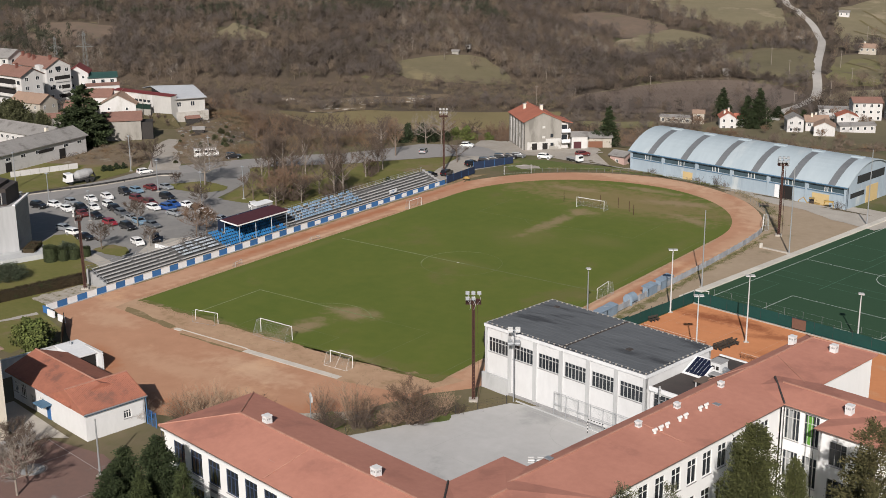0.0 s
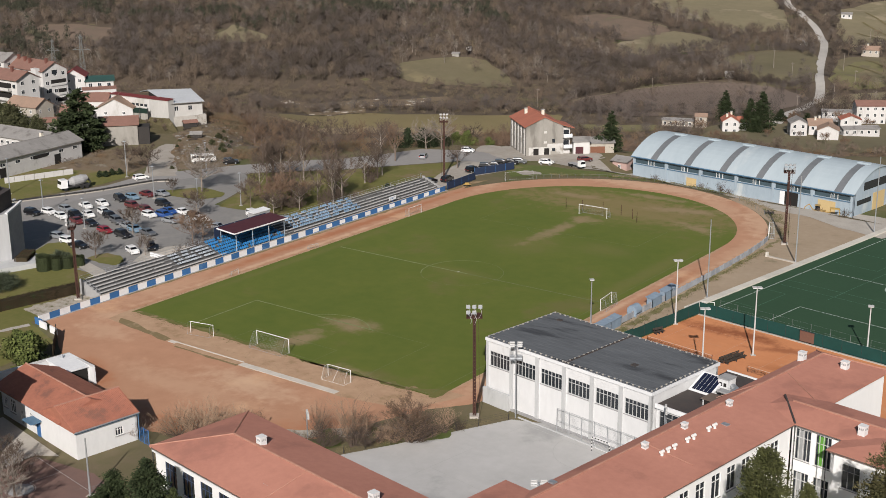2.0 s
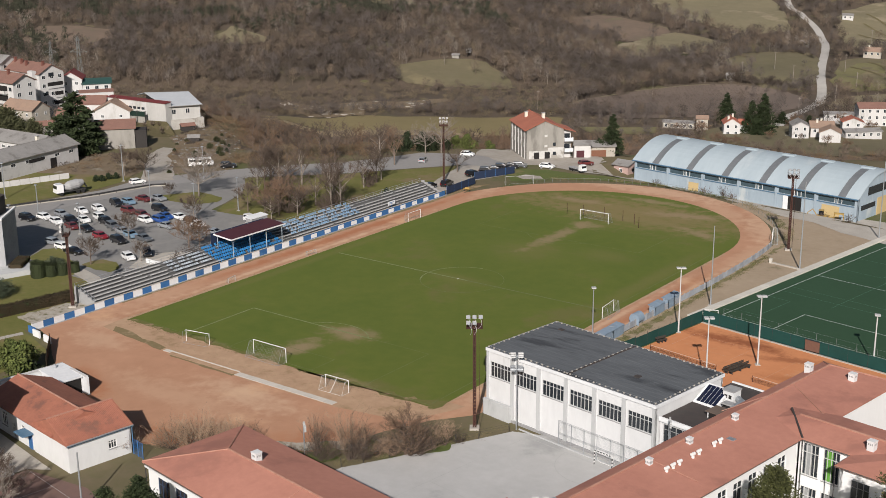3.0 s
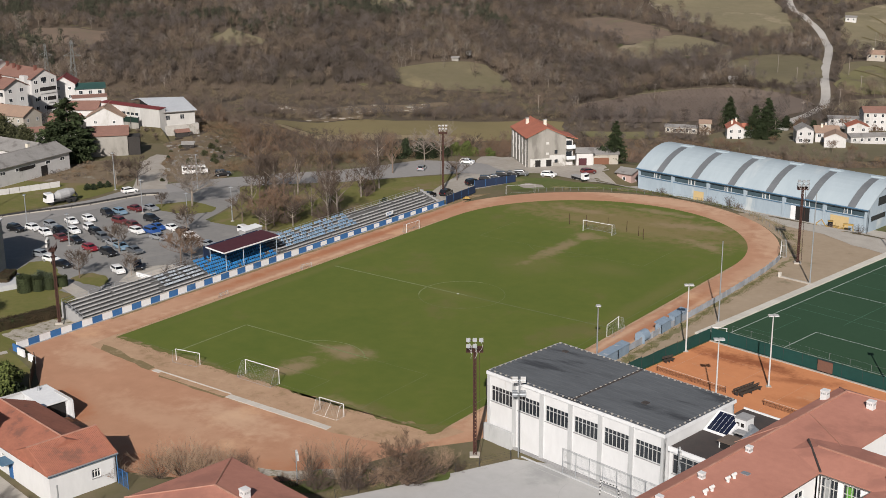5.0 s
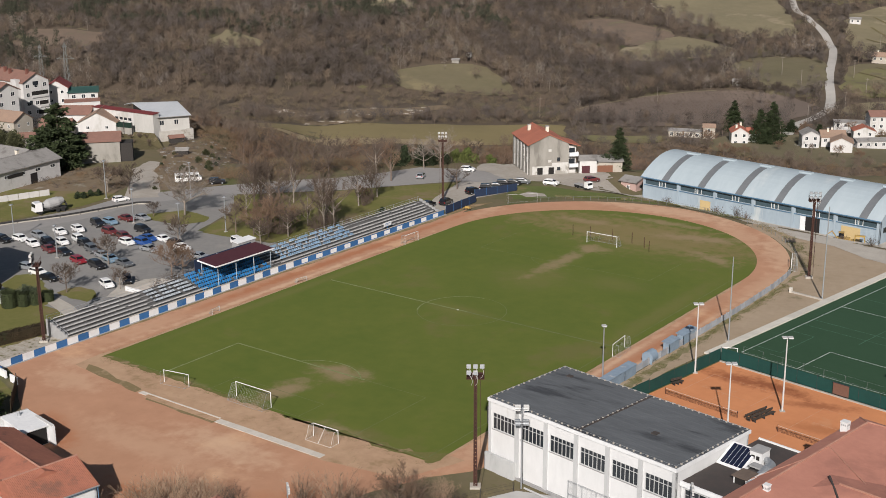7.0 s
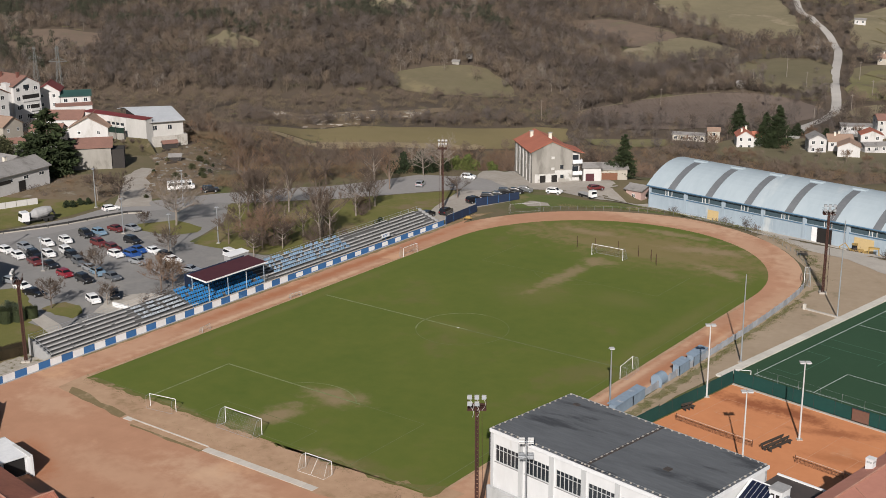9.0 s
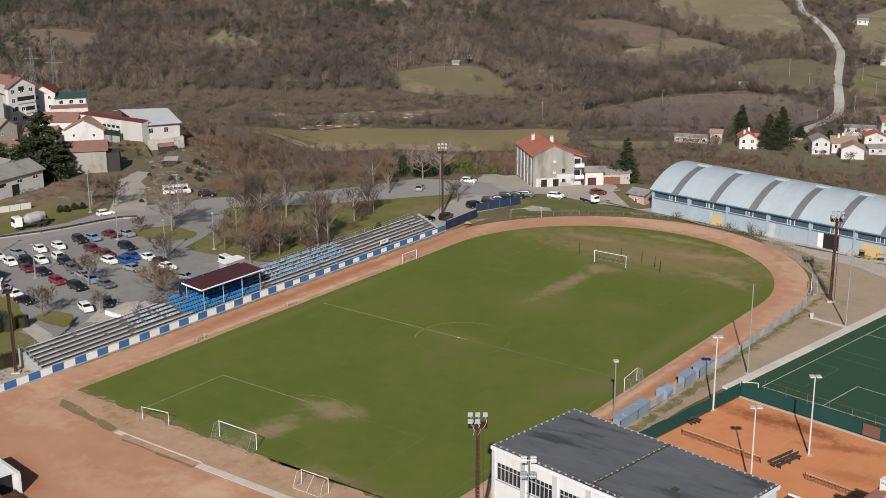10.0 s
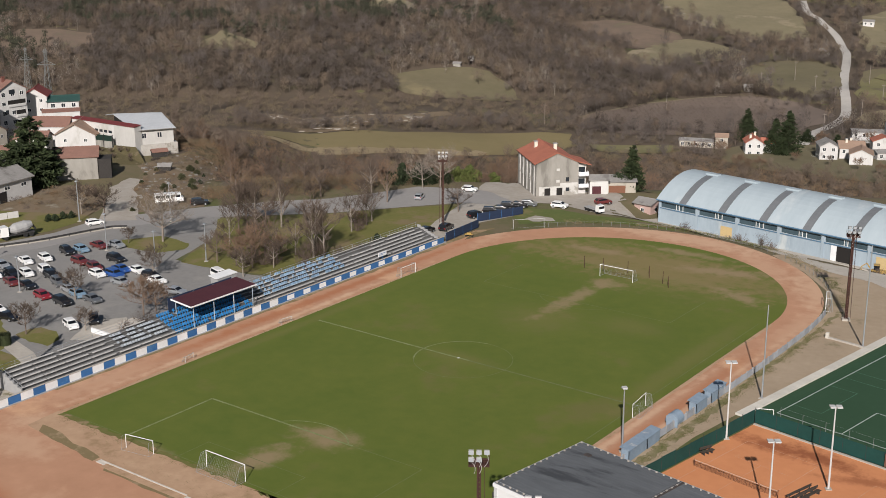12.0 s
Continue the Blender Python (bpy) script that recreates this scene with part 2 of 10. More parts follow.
BLUEPAINT = material("blue_wall_paint", (0.045, 0.15, 0.35), (0.035, 0.115, 0.28), 0.75, big=0.4, fine=2.0, vary=0.10, c=(0.085, 0.20, 0.38), spot=0.6)
WHITEPAINT = material("white_wall_paint", (0.78, 0.79, 0.79), (0.66, 0.67, 0.68), 0.75, big=0.4, fine=2.0, vary=0.05)
BLUESEAT = material("blue_plastic_seat", (0.045, 0.26, 0.56), (0.035, 0.21, 0.48), 0.45, vary=0.14)
PALESEAT = material("faded_blue_seat", (0.20, 0.34, 0.50), (0.28, 0.38, 0.48), 0.6, vary=0.2)
NAVY = material("navy_fence_cloth", (0.022, 0.036, 0.075), (0.016, 0.027, 0.058), 0.85)
PLANK = material("grey_weathered_plank", (0.60, 0.585, 0.56), (0.44, 0.425, 0.41), 0.9, big=0.4, fine=2.5, vary=0.12)
BRICKSTACK = material("red_brick_chimney", (0.20, 0.085, 0.065), (0.14, 0.06, 0.048), 0.9, big=0.8, fine=4.0)
DARKNET = material("dark_green_mesh", (0.012, 0.03, 0.022), (0.009, 0.022, 0.017), 0.9)
GREENNET = material("green_windscreen", (0.011, 0.058, 0.05), (0.009, 0.046, 0.04), 0.85, big=0.3, fine=1.0)
WHITEMETAL = material("white_painted_steel", (0.78, 0.78, 0.76), (0.68, 0.68, 0.66), 0.5)
GUTTER = material("brown_grey_gutter", (0.17, 0.12, 0.10), (0.12, 0.09, 0.08), 0.6)
GALV = material("galvanised_steel", (0.46, 0.48, 0.50), (0.38, 0.40, 0.42), 0.45, 0.6)
RUST = material("rust_brown_steel", (0.075, 0.032, 0.023), (0.042, 0.02, 0.016), 0.8, big=0.6, fine=3.0)
DARKSTEEL = material("dark_steel", (0.03, 0.03, 0.032), (0.045, 0.043, 0.042), 0.6)
NET = material("goal_net_cord", (0.33, 0.34, 0.31), (0.25, 0.26, 0.23), 0.9)
PYLONSTEEL = material("dull_pylon_steel", (0.22, 0.23, 0.225), (0.17, 0.18, 0.175), 0.7)
PALESTEEL = material("dull_white_steel", (0.56, 0.56, 0.55), (0.46, 0.46, 0.45), 0.55)
WOODDARK = material("dark_bench_wood", (0.07, 0.055, 0.042), (0.045, 0.036, 0.03), 0.85)
OCHRE = material("ochre_door_panel", (0.55, 0.42, 0.22), (0.48, 0.36, 0.18), 0.8)
PINK = material("pink_render", (0.46, 0.32, 0.29), (0.38, 0.27, 0.24), 0.85)
YELLOW = material("yellow_machine_paint", (0.42, 0.28, 0.08), (0.32, 0.21, 0.07), 0.5)
RUBBER = material("black_rubber", (0.018, 0.018, 0.018), (0.025, 0.025, 0.025), 0.85)
STONE = material("pale_rubble", (0.46, 0.42, 0.37), (0.31, 0.275, 0.235), 0.95, big=0.4, fine=1.5)
PALERUBBLE = material("pale_rubble_and_weeds", (0.46, 0.43, 0.38), (0.27, 0.235, 0.18), 0.95, big=0.7, fine=2.6, bump=0.08, c=(0.13, 0.12, 0.055), spot=0.54)
STREAKED = material("rain_streaked_render", (0.46, 0.465, 0.47), (0.38, 0.385, 0.39), 0.88, big=0.5, fine=1.6, c=(0.33, 0.33, 0.32), spot=0.62, stretch=(1.0, 1.0, 0.12))
HEDGE = material("clipped_hedge", (0.055, 0.036, 0.02), (0.035, 0.03, 0.015), 0.95, big=0.6, fine=4.0, bump=0.1, c=(0.035, 0.05, 0.018), spot=0.6)
BARK = material("grey_brown_bark", (0.17, 0.13, 0.105), (0.12, 0.092, 0.075), 0.95, vary=0.2)
TWIG = material("bare_twigs", (0.13, 0.097, 0.075), (0.09, 0.068, 0.054), 0.95, vary=0.22)
TWIG_TAN = material("budding_tan_twigs", (0.20, 0.132, 0.09), (0.14, 0.092, 0.062), 0.95, vary=0.15)
SHRUBTAN = material("tan_shrub_twigs", (0.36, 0.25, 0.17), (0.26, 0.178, 0.12), 0.95, vary=0.15)
FARWOOD = material("winter_wood", (0.158, 0.121, 0.092), (0.11, 0.085, 0.067), 0.95, big=0.02, fine=0.1, c=(0.15, 0.11, 0.08), spot=0.55, island=0.03)
SCRUB = material("tan_scrub", (0.185, 0.145, 0.092), (0.135, 0.107, 0.07), 0.95, big=0.03, fine=0.15, island=0.05)
RUSTSCRUB = material("rust_brown_scrub", (0.205, 0.136, 0.08), (0.145, 0.098, 0.06), 0.95, big=0.06, fine=0.3, c=(0.17, 0.138, 0.08), spot=0.57, island=0.06)
PALETRUNK = material("pale_trunks", (0.27, 0.235, 0.20), (0.2, 0.17, 0.145), 0.95, island=0.3)
CONIFER = material("dark_conifer", (0.026, 0.040, 0.016), (0.036, 0.048, 0.018), 0.9, big=0.4, fine=2.0, island=0.35)
OLIVE = material("olive_evergreen", (0.09, 0.096, 0.032), (0.058, 0.064, 0.024), 0.9, big=0.4, fine=2.0, island=0.4)
BUSH = material("green_bush", (0.07, 0.10, 0.024), (0.105, 0.115, 0.034), 0.9, island=0.4)
FIELD = material("pale_pasture", (0.215, 0.182, 0.115), (0.165, 0.146, 0.088), 0.95, big=0.03, fine=0.16, c=(0.27, 0.225, 0.15), spot=0.55)
FIELDGREEN = material("green_pasture", (0.128, 0.114, 0.064), (0.165, 0.14, 0.086), 0.95, big=0.03, fine=0.2, c=(0.21, 0.175, 0.10), spot=0.6)
MEADOWGREEN = material("fresh_garden_grass", (0.15, 0.142, 0.062), (0.185, 0.165, 0.085), 0.95, big=0.05, fine=0.3, c=(0.215, 0.18, 0.11), spot=0.57)
MEADOW = material("valley_meadow", (0.185, 0.152, 0.072), (0.21, 0.17, 0.085), 0.95, big=0.02, fine=0.15)
STUBBLE = material("tan_stubble", (0.30, 0.24, 0.145), (0.235, 0.185, 0.11), 0.95, big=0.04, fine=0.3)
BRACKEN = material("tan_bracken", (0.185, 0.135, 0.10), (0.14, 0.108, 0.082), 0.95, big=0.05, fine=0.2, c=(0.16, 0.145, 0.085), spot=0.57)
VINE = material("ploughed_vineyard", (0.150, 0.118, 0.098), (0.172, 0.134, 0.108), 0.95, big=0.03, fine=0.2)


def plain(name, col, rough=0.5, metal=0.0, coat=0.0):
    m = bpy.data.materials.new(name)
    m.use_nodes = True
    b = m.node_tree.nodes["Principled BSDF"]
    b.inputs["Base Color"].default_value = (*col, 1)
    b.inputs["Roughness"].default_value, b.inputs["Metallic"].default_value, b.inputs["Coat Weight"].default_value = rough, metal, coat
    return m


GLASS = plain("dark_window_glass", (0.025, 0.03, 0.036), 0.12)
HALLGLASS = material("hall_window_glass", (0.07, 0.105, 0.125), (0.045, 0.07, 0.085), 0.25, big=0.3, fine=1.0)
CARGLASS = plain("car_glass", (0.012, 0.014, 0.017), 0.08)
LAMPGLASS = plain("lamp_glass", (0.33, 0.35, 0.37), 0.2)
SOLAR = plain("solar_cells", (0.012, 0.016, 0.035), 0.2)
INSIDE = plain("dark_interior", (0.012, 0.010, 0.009), 0.9)
CURTAIN = material("pale_blind", (0.35, 0.36, 0.36), (0.25, 0.26, 0.26), 0.9)
GREENBLIND = plain("green_blind", (0.10, 0.28, 0.035), 0.8)


# ---- mesh tools ----
class Shape:
    """Collects vertices and faces for one mesh."""

    def __init__(self):
        self.v, self.f = [], []

    def add(self, verts, faces):
        o = len(self.v)
        self.v += [tuple(p) for p in verts]
        self.f += [tuple(o + i for i in f) for f in faces]
        return self

    def box(self, x0, x1, y0, y1, z0, z1, m=None):
        p = [Vector((x, y, z)) for z in (z0, z1) for x, y in ((x0, y0), (x1, y0), (x1, y1), (x0, y1))]
        return self.add([m @ q for q in p] if m else p, [(3, 2, 1, 0), (4, 5, 6, 7), (0, 1, 5, 4), (1, 2, 6, 5), (2, 3, 7, 6), (3, 0, 4, 7)])

    def prism(self, ring, z0, z1):
        n = len(ring)
        area = sum(ring[i][0] * ring[(i + 1) % n][1] - ring[(i + 1) % n][0] * ring[i][1] for i in range(n))
        ring = ring if area > 0 else ring[::-1]
        return self.add([(x, y, z0) for x, y in ring] + [(x, y, z1) for x, y in ring],
                        [tuple(range(n))[::-1], tuple(range(n, 2 * n))] + [(i, (i + 1) % n, n + (i + 1) % n, n + i) for i in range(n)])

    def rod(self, a, b, r0, r1=None, n=6, cap=True):
        a, b = Vector(a), Vector(b)
        r1 = r0 if r1 is None else r1
        d = b - a
        if d.length < 1e-6:
            return self
        q = d.to_track_quat("Z", "Y").to_matrix()
        ring = [q @ Vector((math.cos(2 * math.pi * i / n), math.sin(2 * math.pi * i / n), 0)) for i in range(n)]
        f = [(i, (i + 1) % n, n + (i + 1) % n, n + i) for i in range(n)]
        if cap:
            f += [tuple(range(n))[::-1], tuple(range(n, 2 * n))]
        return self.add([a + r0 * p for p in ring] + [b + r1 * p for p in ring], f)

    def sheet(self, pts):
        return self.add(pts, [tuple(range(len(pts)))])

    def slab(self, pts, thick):
        """A thin plate: the ring pts, with a copy of it thick metres lower."""
        n = len(pts)
        low = [(x, y, z - thick) for x, y, z in pts]
        return self.add(list(pts) + low, [tuple(range(n)), tuple(range(n, 2 * n))[::-1]] + [(i, n + i, n + (i + 1) % n, (i + 1) % n) for i in range(n)])

    def mesh(self, name, mat):
        me = bpy.data.meshes.new(name)
        me.from_pydata([tuple(p) for p in self.v], [], self.f)
        me.update()
        bm = bmesh.new()
        bm.from_mesh(me)
        bmesh.ops.recalc_face_normals(bm, faces=bm.faces) if len(bm.faces) < 20000 else None
        bm.to_mesh(me)
        bm.free()
        me.materials.append(mat)
        return me


def part(name, shape, mat, parent=None, label="", m=None):
    me = shape if isinstance(shape, bpy.types.Mesh) else shape.mesh(name, mat)
    ob = new(name, me)
    if parent is not None:
        ob.parent = parent
    if m is not None:
        ob.matrix_basis = m
    return tagged(ob, label) if label else ob


def thing(name, label, category, m=None, group="", kind=""):
    ob = new(name)
    if m is not None:
        ob.matrix_basis = m
    return tagged(ob, label, category, group, kind)


def setting(name, shape, mat, label, category):
    return tagged(part(name, shape, mat), label, category, kind="structure")


# ---- the lie of the land ----
def table(tab, s):
    if s <= tab[0][0]:
        return tab[0][1]
    for (a, za), (b, zb) in zip(tab, tab[1:]):
        if s <= b:
            return za + (zb - za) * (s - a) / (b - a)
    return tab[-1][1]


def ease(a, b, x):
    k = min(1.0, max(0.0, (x - a) / (b - a)))
    return k * k * (3 - 2 * k)


WEST = [(126, 0), (150, -8), (175, -16), (205, -24), (240, -29.5), (280, -31), (365, -31.5), (435, -31), (455, -27), (490, -20), (550, -10), (620, -2), (720, 12), (900, 55), (1500, 230)]
SPUR = [(172, 0), (215, -9), (270, -20), (330, -28), (365, -31.5), (435, -31), (455, -27), (490, -20), (550, -10), (620, -2), (720, 12), (900, 55), (1500, 230)]
EAST = [(112, 0), (150, -14), (200, -25), (260, -31), (310, -33), (405, -35), (430, -35), (455, -31), (520, -28.5), (585, -26), (645, -18), (720, -9), (900, 30), (1500, 190)]


def land(x, y):
    """The ground's height: a terrace with the sports ground, a valley behind it and the hill beyond."""
    s, l = -0.6 * x + 0.8 * y, 0.8 * x + 0.6 * y
    k = ease(-10, 120, l)
    q = ease(-76, -54, l)
    z = (1 - k) * ((1 - q) * table(SPUR, s) + q * table(WEST, s)) + k * table(EAST, s)
    f = 107.0 - 0.157 * (x + 19) - y
    dip = -3.0 * (1 - ease(4, 11, f)) * ease(-32, -22, x)
    return min(z, dip) if s < 140 else z + dip * (1 - ease(140, 200, s))


def steps(*spans):
    out = []
    for a, b, d in spans:
        out += list(np.arange(a, b, d))
    return out + [spans[-1][1]]


gx = steps((-1700, -720, 70), (-720, -160, 8), (-160, 110, 3), (110, 400, 15), (400, 1500, 100))
gy = steps((-900, -220, 60), (-220, 150, 3), (150, 720, 8), (720, 1900, 60))
bumpy = lambda x, y: 0.0 if -0.6 * x + 0.8 * y < 160 else 1.6 * noise.noise(Vector((x / 38, y / 38, 0))) * ease(160, 300, -0.6 * x + 0.8 * y)
gv = [(x, y, land(x, y) + bumpy(x, y) - 0.02) for y in gy for x in gx]
gf = [(j * len(gx) + i, j * len(gx) + i + 1, (j + 1) * len(gx) + i + 1, (j + 1) * len(gx) + i) for j in range(len(gy) - 1) for i in range(len(gx) - 1)]
ground = Shape()
ground.v, ground.f = gv, gf
ground = setting("ground", ground, GROUND, "dry winter grass and earth over valley and hillside", "ground")
for p in ground.data.polygons:
    p.use_smooth = True


def inside(poly, x, y):
    c = False
    for (x0, y0), (x1, y1) in zip(poly, poly[1:] + poly[:1]):
        if (y0 > y) != (y1 > y) and x < (x1 - x0) * (y - y0) / (y1 - y0) + x0:
            c = not c
    return c


def drape(name, poly, mat, label, category, up=0.03, step=12.0, hilly=False):
    """A surface with the outline poly, laid on the land."""
    bm = bmesh.new()
    bm.faces.new([bm.verts.new((x, y, 0)) for x, y in poly])
    if hilly:
        for ax in (0, 1):
            lo, hi = min(p[ax] for p in poly), max(p[ax] for p in poly)
            for c in np.arange(math.ceil(lo / step) * step, hi, step):
                n = (1, 0, 0) if ax == 0 else (0, 1, 0)
                bmesh.ops.bisect_plane(bm, geom=bm.verts[:] + bm.edges[:] + bm.faces[:], plane_co=(c * n[0], c * n[1], 0), plane_no=n)
        bmesh.ops.triangulate(bm, faces=bm.faces[:])
    for v in bm.verts:
        v.co.z = land(v.co.x, v.co.y) + (bumpy(v.co.x, v.co.y) if hilly else 0) + up
    bmesh.ops.recalc_face_normals(bm, faces=bm.faces)
    me = bpy.data.meshes.new(name)
    bm.to_mesh(me)
    bm.free()
    me.materials.append(mat)
    if me.polygons[0].normal.z < 0:
        me.flip_normals()
    return tagged(new(name, me), label, category, kind="structure")


def wavy(poly, size=0.5, every=2.0, seed=0):
    """The outline with points put in and shifted a little, for edges worn by use."""
    r = random.Random(seed)
    out = []
    for (x0, y0), (x1, y1) in zip(poly, poly[1:] + poly[:1]):
        n = max(1, int(math.hypot(x1 - x0, y1 - y0) / every))
        for i in range(n):
            k = i / n
            out.append((x0 + (x1 - x0) * k + r.uniform(-size, size) * (i > 0), y0 + (y1 - y0) * k + r.uniform(-size, size) * (i > 0)))
    return out


# The frame of the school, gym, tennis courts and synthetic pitch: u east, v north, turned 9 degrees.
CU, SU = math.cos(radians(9)), math.sin(radians(9))
SCHOOL = pose(36.5, -93.9, 0, 0, 0, -9)


def S(u, v):
    return (36.5 + u * CU + v * SU, -93.9 - u * SU + v * CU)


# ---- surfaces ----
def arc(cx, cy, r0, r1, a0, a1, n):
    """Points on a round of radius r0 at a0 degrees, r1 at a1."""
    return [(cx + (r0 + (r1 - r0) * i / n) * math.cos(radians(a0 + (a1 - a0) * i / n)), cy + (r0 + (r1 - r0) * i / n) * math.sin(radians(a0 + (a1 - a0) * i / n))) for i in range(n + 1)]


drape("car_park", [(-58, -44), (-50, -36), (-50, 16), (-60, 12), (-72, 11), (-80, 10), (-82, 16), (-86, 26), (-98, 40), (-104, 36), (-110, 18), (-112, 2), (-122, -26), (-100, -44), (-80, -44)], ASPHALT, "worn grey asphalt car park with bare trees", "car park", 0.02)
main = [(-190, -92), (-150, -50), (-122, -14), (-117.5, 8), (-119, 22), (-108, 43), (-98, 58), (-89.5, 67), (-83.5, 79), (-79, 90.5), (-66, 97), (-50, 97)]
near = [(-176, -98), (-138, -55), (-112.5, -18), (-109, 4), (-110, 18), (-101, 36), (-90, 47), (-79, 58), (-69, 72), (-60, 84), (-49, 88)]
drape("road", main + near[::-1], ROAD, "pale asphalt road along the sports ground", "road", 0.035)
drape("lane", [(-60, 84), (-55, 66), (-50.5, 55), (-46, 56), (-46.5, 70), (-43, 81), (-30, 92), (-22, 100), (-30, 108), (-38, 104), (-50, 98), (-66, 100)], GRAVEL, "pale gravel lane and yard beside the house", "lane", 0.03)
drape("garden", wavy([(-119, 27), (-128, 36), (-140, 48), (-146, 58), (-156, 64), (-158, 78), (-152, 90), (-140, 80), (-126, 60), (-108, 44)], 1.0, 4), RUBBLE, "brown scrubby garden with rubble below the barn", "garden", 0.03, 4.0, True)
drape("garden", wavy([(-150, 10), (-124, 22), (-131, 34), (-148, 42), (-156, 34)], 1.0, 4), RUBBLE, "brown rough ground beside the shed", "garden", 0.03, 4.0, True)
drape("side_street", wavy([(-117, 20), (-131, 33), (-142, 43), (-146, 53), (-142, 54), (-137, 47), (-125, 38), (-111, 26)], 0.6, 3), GRAVEL, "pale street climbing to the houses", "road", 0.045)
drape("lawn", [(-50, 17), (-60, 13), (-72, 10), (-78, 9.5), (-81, 15), (-84, 24), (-92, 33), (-97, 38), (-90, 46), (-79, 57), (-69, 71), (-59, 83), (-54.5, 66), (-50, 54)], LAWN, "green lawn with bare trees between road and stand", "lawn", 0.025)
drape("lawn", [(-50, -44), (-57, -43), (-70, -43), (-75, -48), (-75, -66), (-95, -78), (-60, -85), (-30, -84), (-32, -72), (-44.4, -68), (-44.4, -54)], LAWN, "green lawn beside the tower", "lawn", 0.025)
drape("lawn", [(-124, -18), (-119.5, 8), (-121, 20), (-132, 30), (-150, 10), (-175, -30)], LAWN, "rough grass bank beside the road", "lawn", 0.025)
drape("lawn", wavy([(-45, 83), (-38, 75.5), (-30, 84), (-18, 90), (-2, 92.4), (14, 91), (14, 92.6), (-2, 95), (-16.6, 95), (-24, 93.4), (-32, 92.2), (-38, 92), (-44.6, 88.4)], 0.4), BANKGRASS, "grass bank outside the running track", "lawn", 0.03)
drape("lane", wavy([(-38, 96), (-28.9, 94.4), (-22, 95.6), (-16.6, 95), (-8.5, 93.8), (-0.9, 92.6), (8, 91), (14, 90), (15, 92.4), (8, 94), (-1, 96.5), (-9, 99), (-17, 101.5), (-24, 105), (-31, 108), (-36, 104)], 0.3, 2), GRAVEL, "pale gravel lane from the house to the hall", "lane", 0.085, 3.0, True)
drape("yard", wavy([(-39.6, 80.4), (-39.3, 84.1), (-34.8, 84.6), (-32.7, 82.6), (-36.8, 79.2)], 0.5, 1.2), GRAVEL, "worn bare patch in the grass bank", "yard", 0.06)
drape("lawn", wavy([(-81.4, -40.4), (-84.6, -34.7), (-82.8, -31.2), (-78.1, -33.3), (-68.4, -38.5), (-64.4, -41.2), (-64, -43), (-70, -43)], 0.3, 1.5), LAWN, "dry grass slope beside the tower", "lawn", 0.03)
drape("parking_island", wavy([(-68.5, -36.8), (-68.8, -34.0), (-67.9, -31.9), (-64.0, -31.6), (-60.3, -33.9), (-59.2, -37.0), (-63.6, -37.6)], 0.3, 1.5), LAWN, "small grass island in the car park", "lawn", 0.06)
drape("verge", wavy([(21.8, -75.6), (26.1, -73.9), (29.8, -70.5), (33.1, -67.4), (35.6, -65.6), (38.0, -64.2), (39.0, -65.5), (37.2, -67.7), (35.1, -69.8), (31.6, -72.6), (27.8, -75.7), (23.6, -77.0)], 0.4, 1.2), PALERUBBLE, "pale stones and weeds along the forecourt", "verge", 0.075)
drape("verge", wavy([(25.8, -77.8), (28.0, -75.9), (31.8, -73.0), (34.0, -74.2), (32.9, -76.9), (30.0, -78.7)], 0.4, 1.2), BANKGRASS, "green grass patch below the shrubs", "verge", 0.085)
drape("verge", wavy([(40.3, -66.0), (41.8, -63.5), (43.5, -61.6), (44.6, -63.5), (42.5, -66.4)], 0.3, 1.0), BANKGRASS, "green grass patch below the shrubs", "verge", 0.085)
drape("parking_island", wavy([(-100.8, 13.1), (-95.3, 9.9), (-87.2, 10.7), (-84.3, 16.2), (-86.6, 19.8), (-96.4, 20.4)], 0.4, 2), LAWN, "worn grass island with bare trees", "lawn", 0.06)
drape("footpath", [(-67.6, -38.1), (-58.6, -40.2), (-50.5, -44), (-50, -47.5), (-57.1, -44.0), (-64.6, -41.8)], CONCRETE, "pale paved footpath", "footpath", 0.05)
drape("footpath", wavy([(-50, -80), (-45.6, -75.2), (-43.9, -68.7), (-42.6, -69.3), (-44.2, -74.6), (-47.6, -80.6)], 0.15, 1.5), CONCRETE, "worn concrete path along the lawn", "footpath", 0.05)

oval_in = arc(0, 47, 34.7, 34.7, 0, 180, 40)
dirt = [(40.4, -48), (40.4, 47)] + arc(-0.5, 47, 41, 44, 0, 90, 24)[1:] + arc(-0.5, 47, 44, 41.5, 90, 165, 24)[1:] + [(-43, 66), (-42.7, 50), (-42.7, -66), (-37, -68), (-30.5, -72.5), (-21, -78), (-8, -84), (8, -87), (20, -82), (33, -75), (40, -64)]
dirt[0], dirt[1] = (41.0, -48), (41.0, 47)
drape("running_track", dirt, TRACK, "red cinder running track and bare red forecourt", "running track", 0.03)
drape("verge", wavy([(-35.2, -52.9), (-34.6, -58.6), (-18, -60.4), (2, -61.4), (22, -61.4), (34, -59.0), (37.6, -50), (33.9, -50), (33.9, -52.6)], 0.45), SANDY, "sandy worn verge behind the goal line", "verge", 0.045)
drape("verge", wavy([(-33, -57.2), (-31.5, -59.0), (-17.5, -60.6), (-17.6, -59.2)], 0.4), WORN, "patch of thin grass on the verge", "verge", 0.055)
drape("verge", wavy([(-15, -60.5), (1, -60.8), (0.5, -61.7), (-14, -61.6)], 0.2), WORN, "patch of thin grass on the verge", "verge", 0.055)
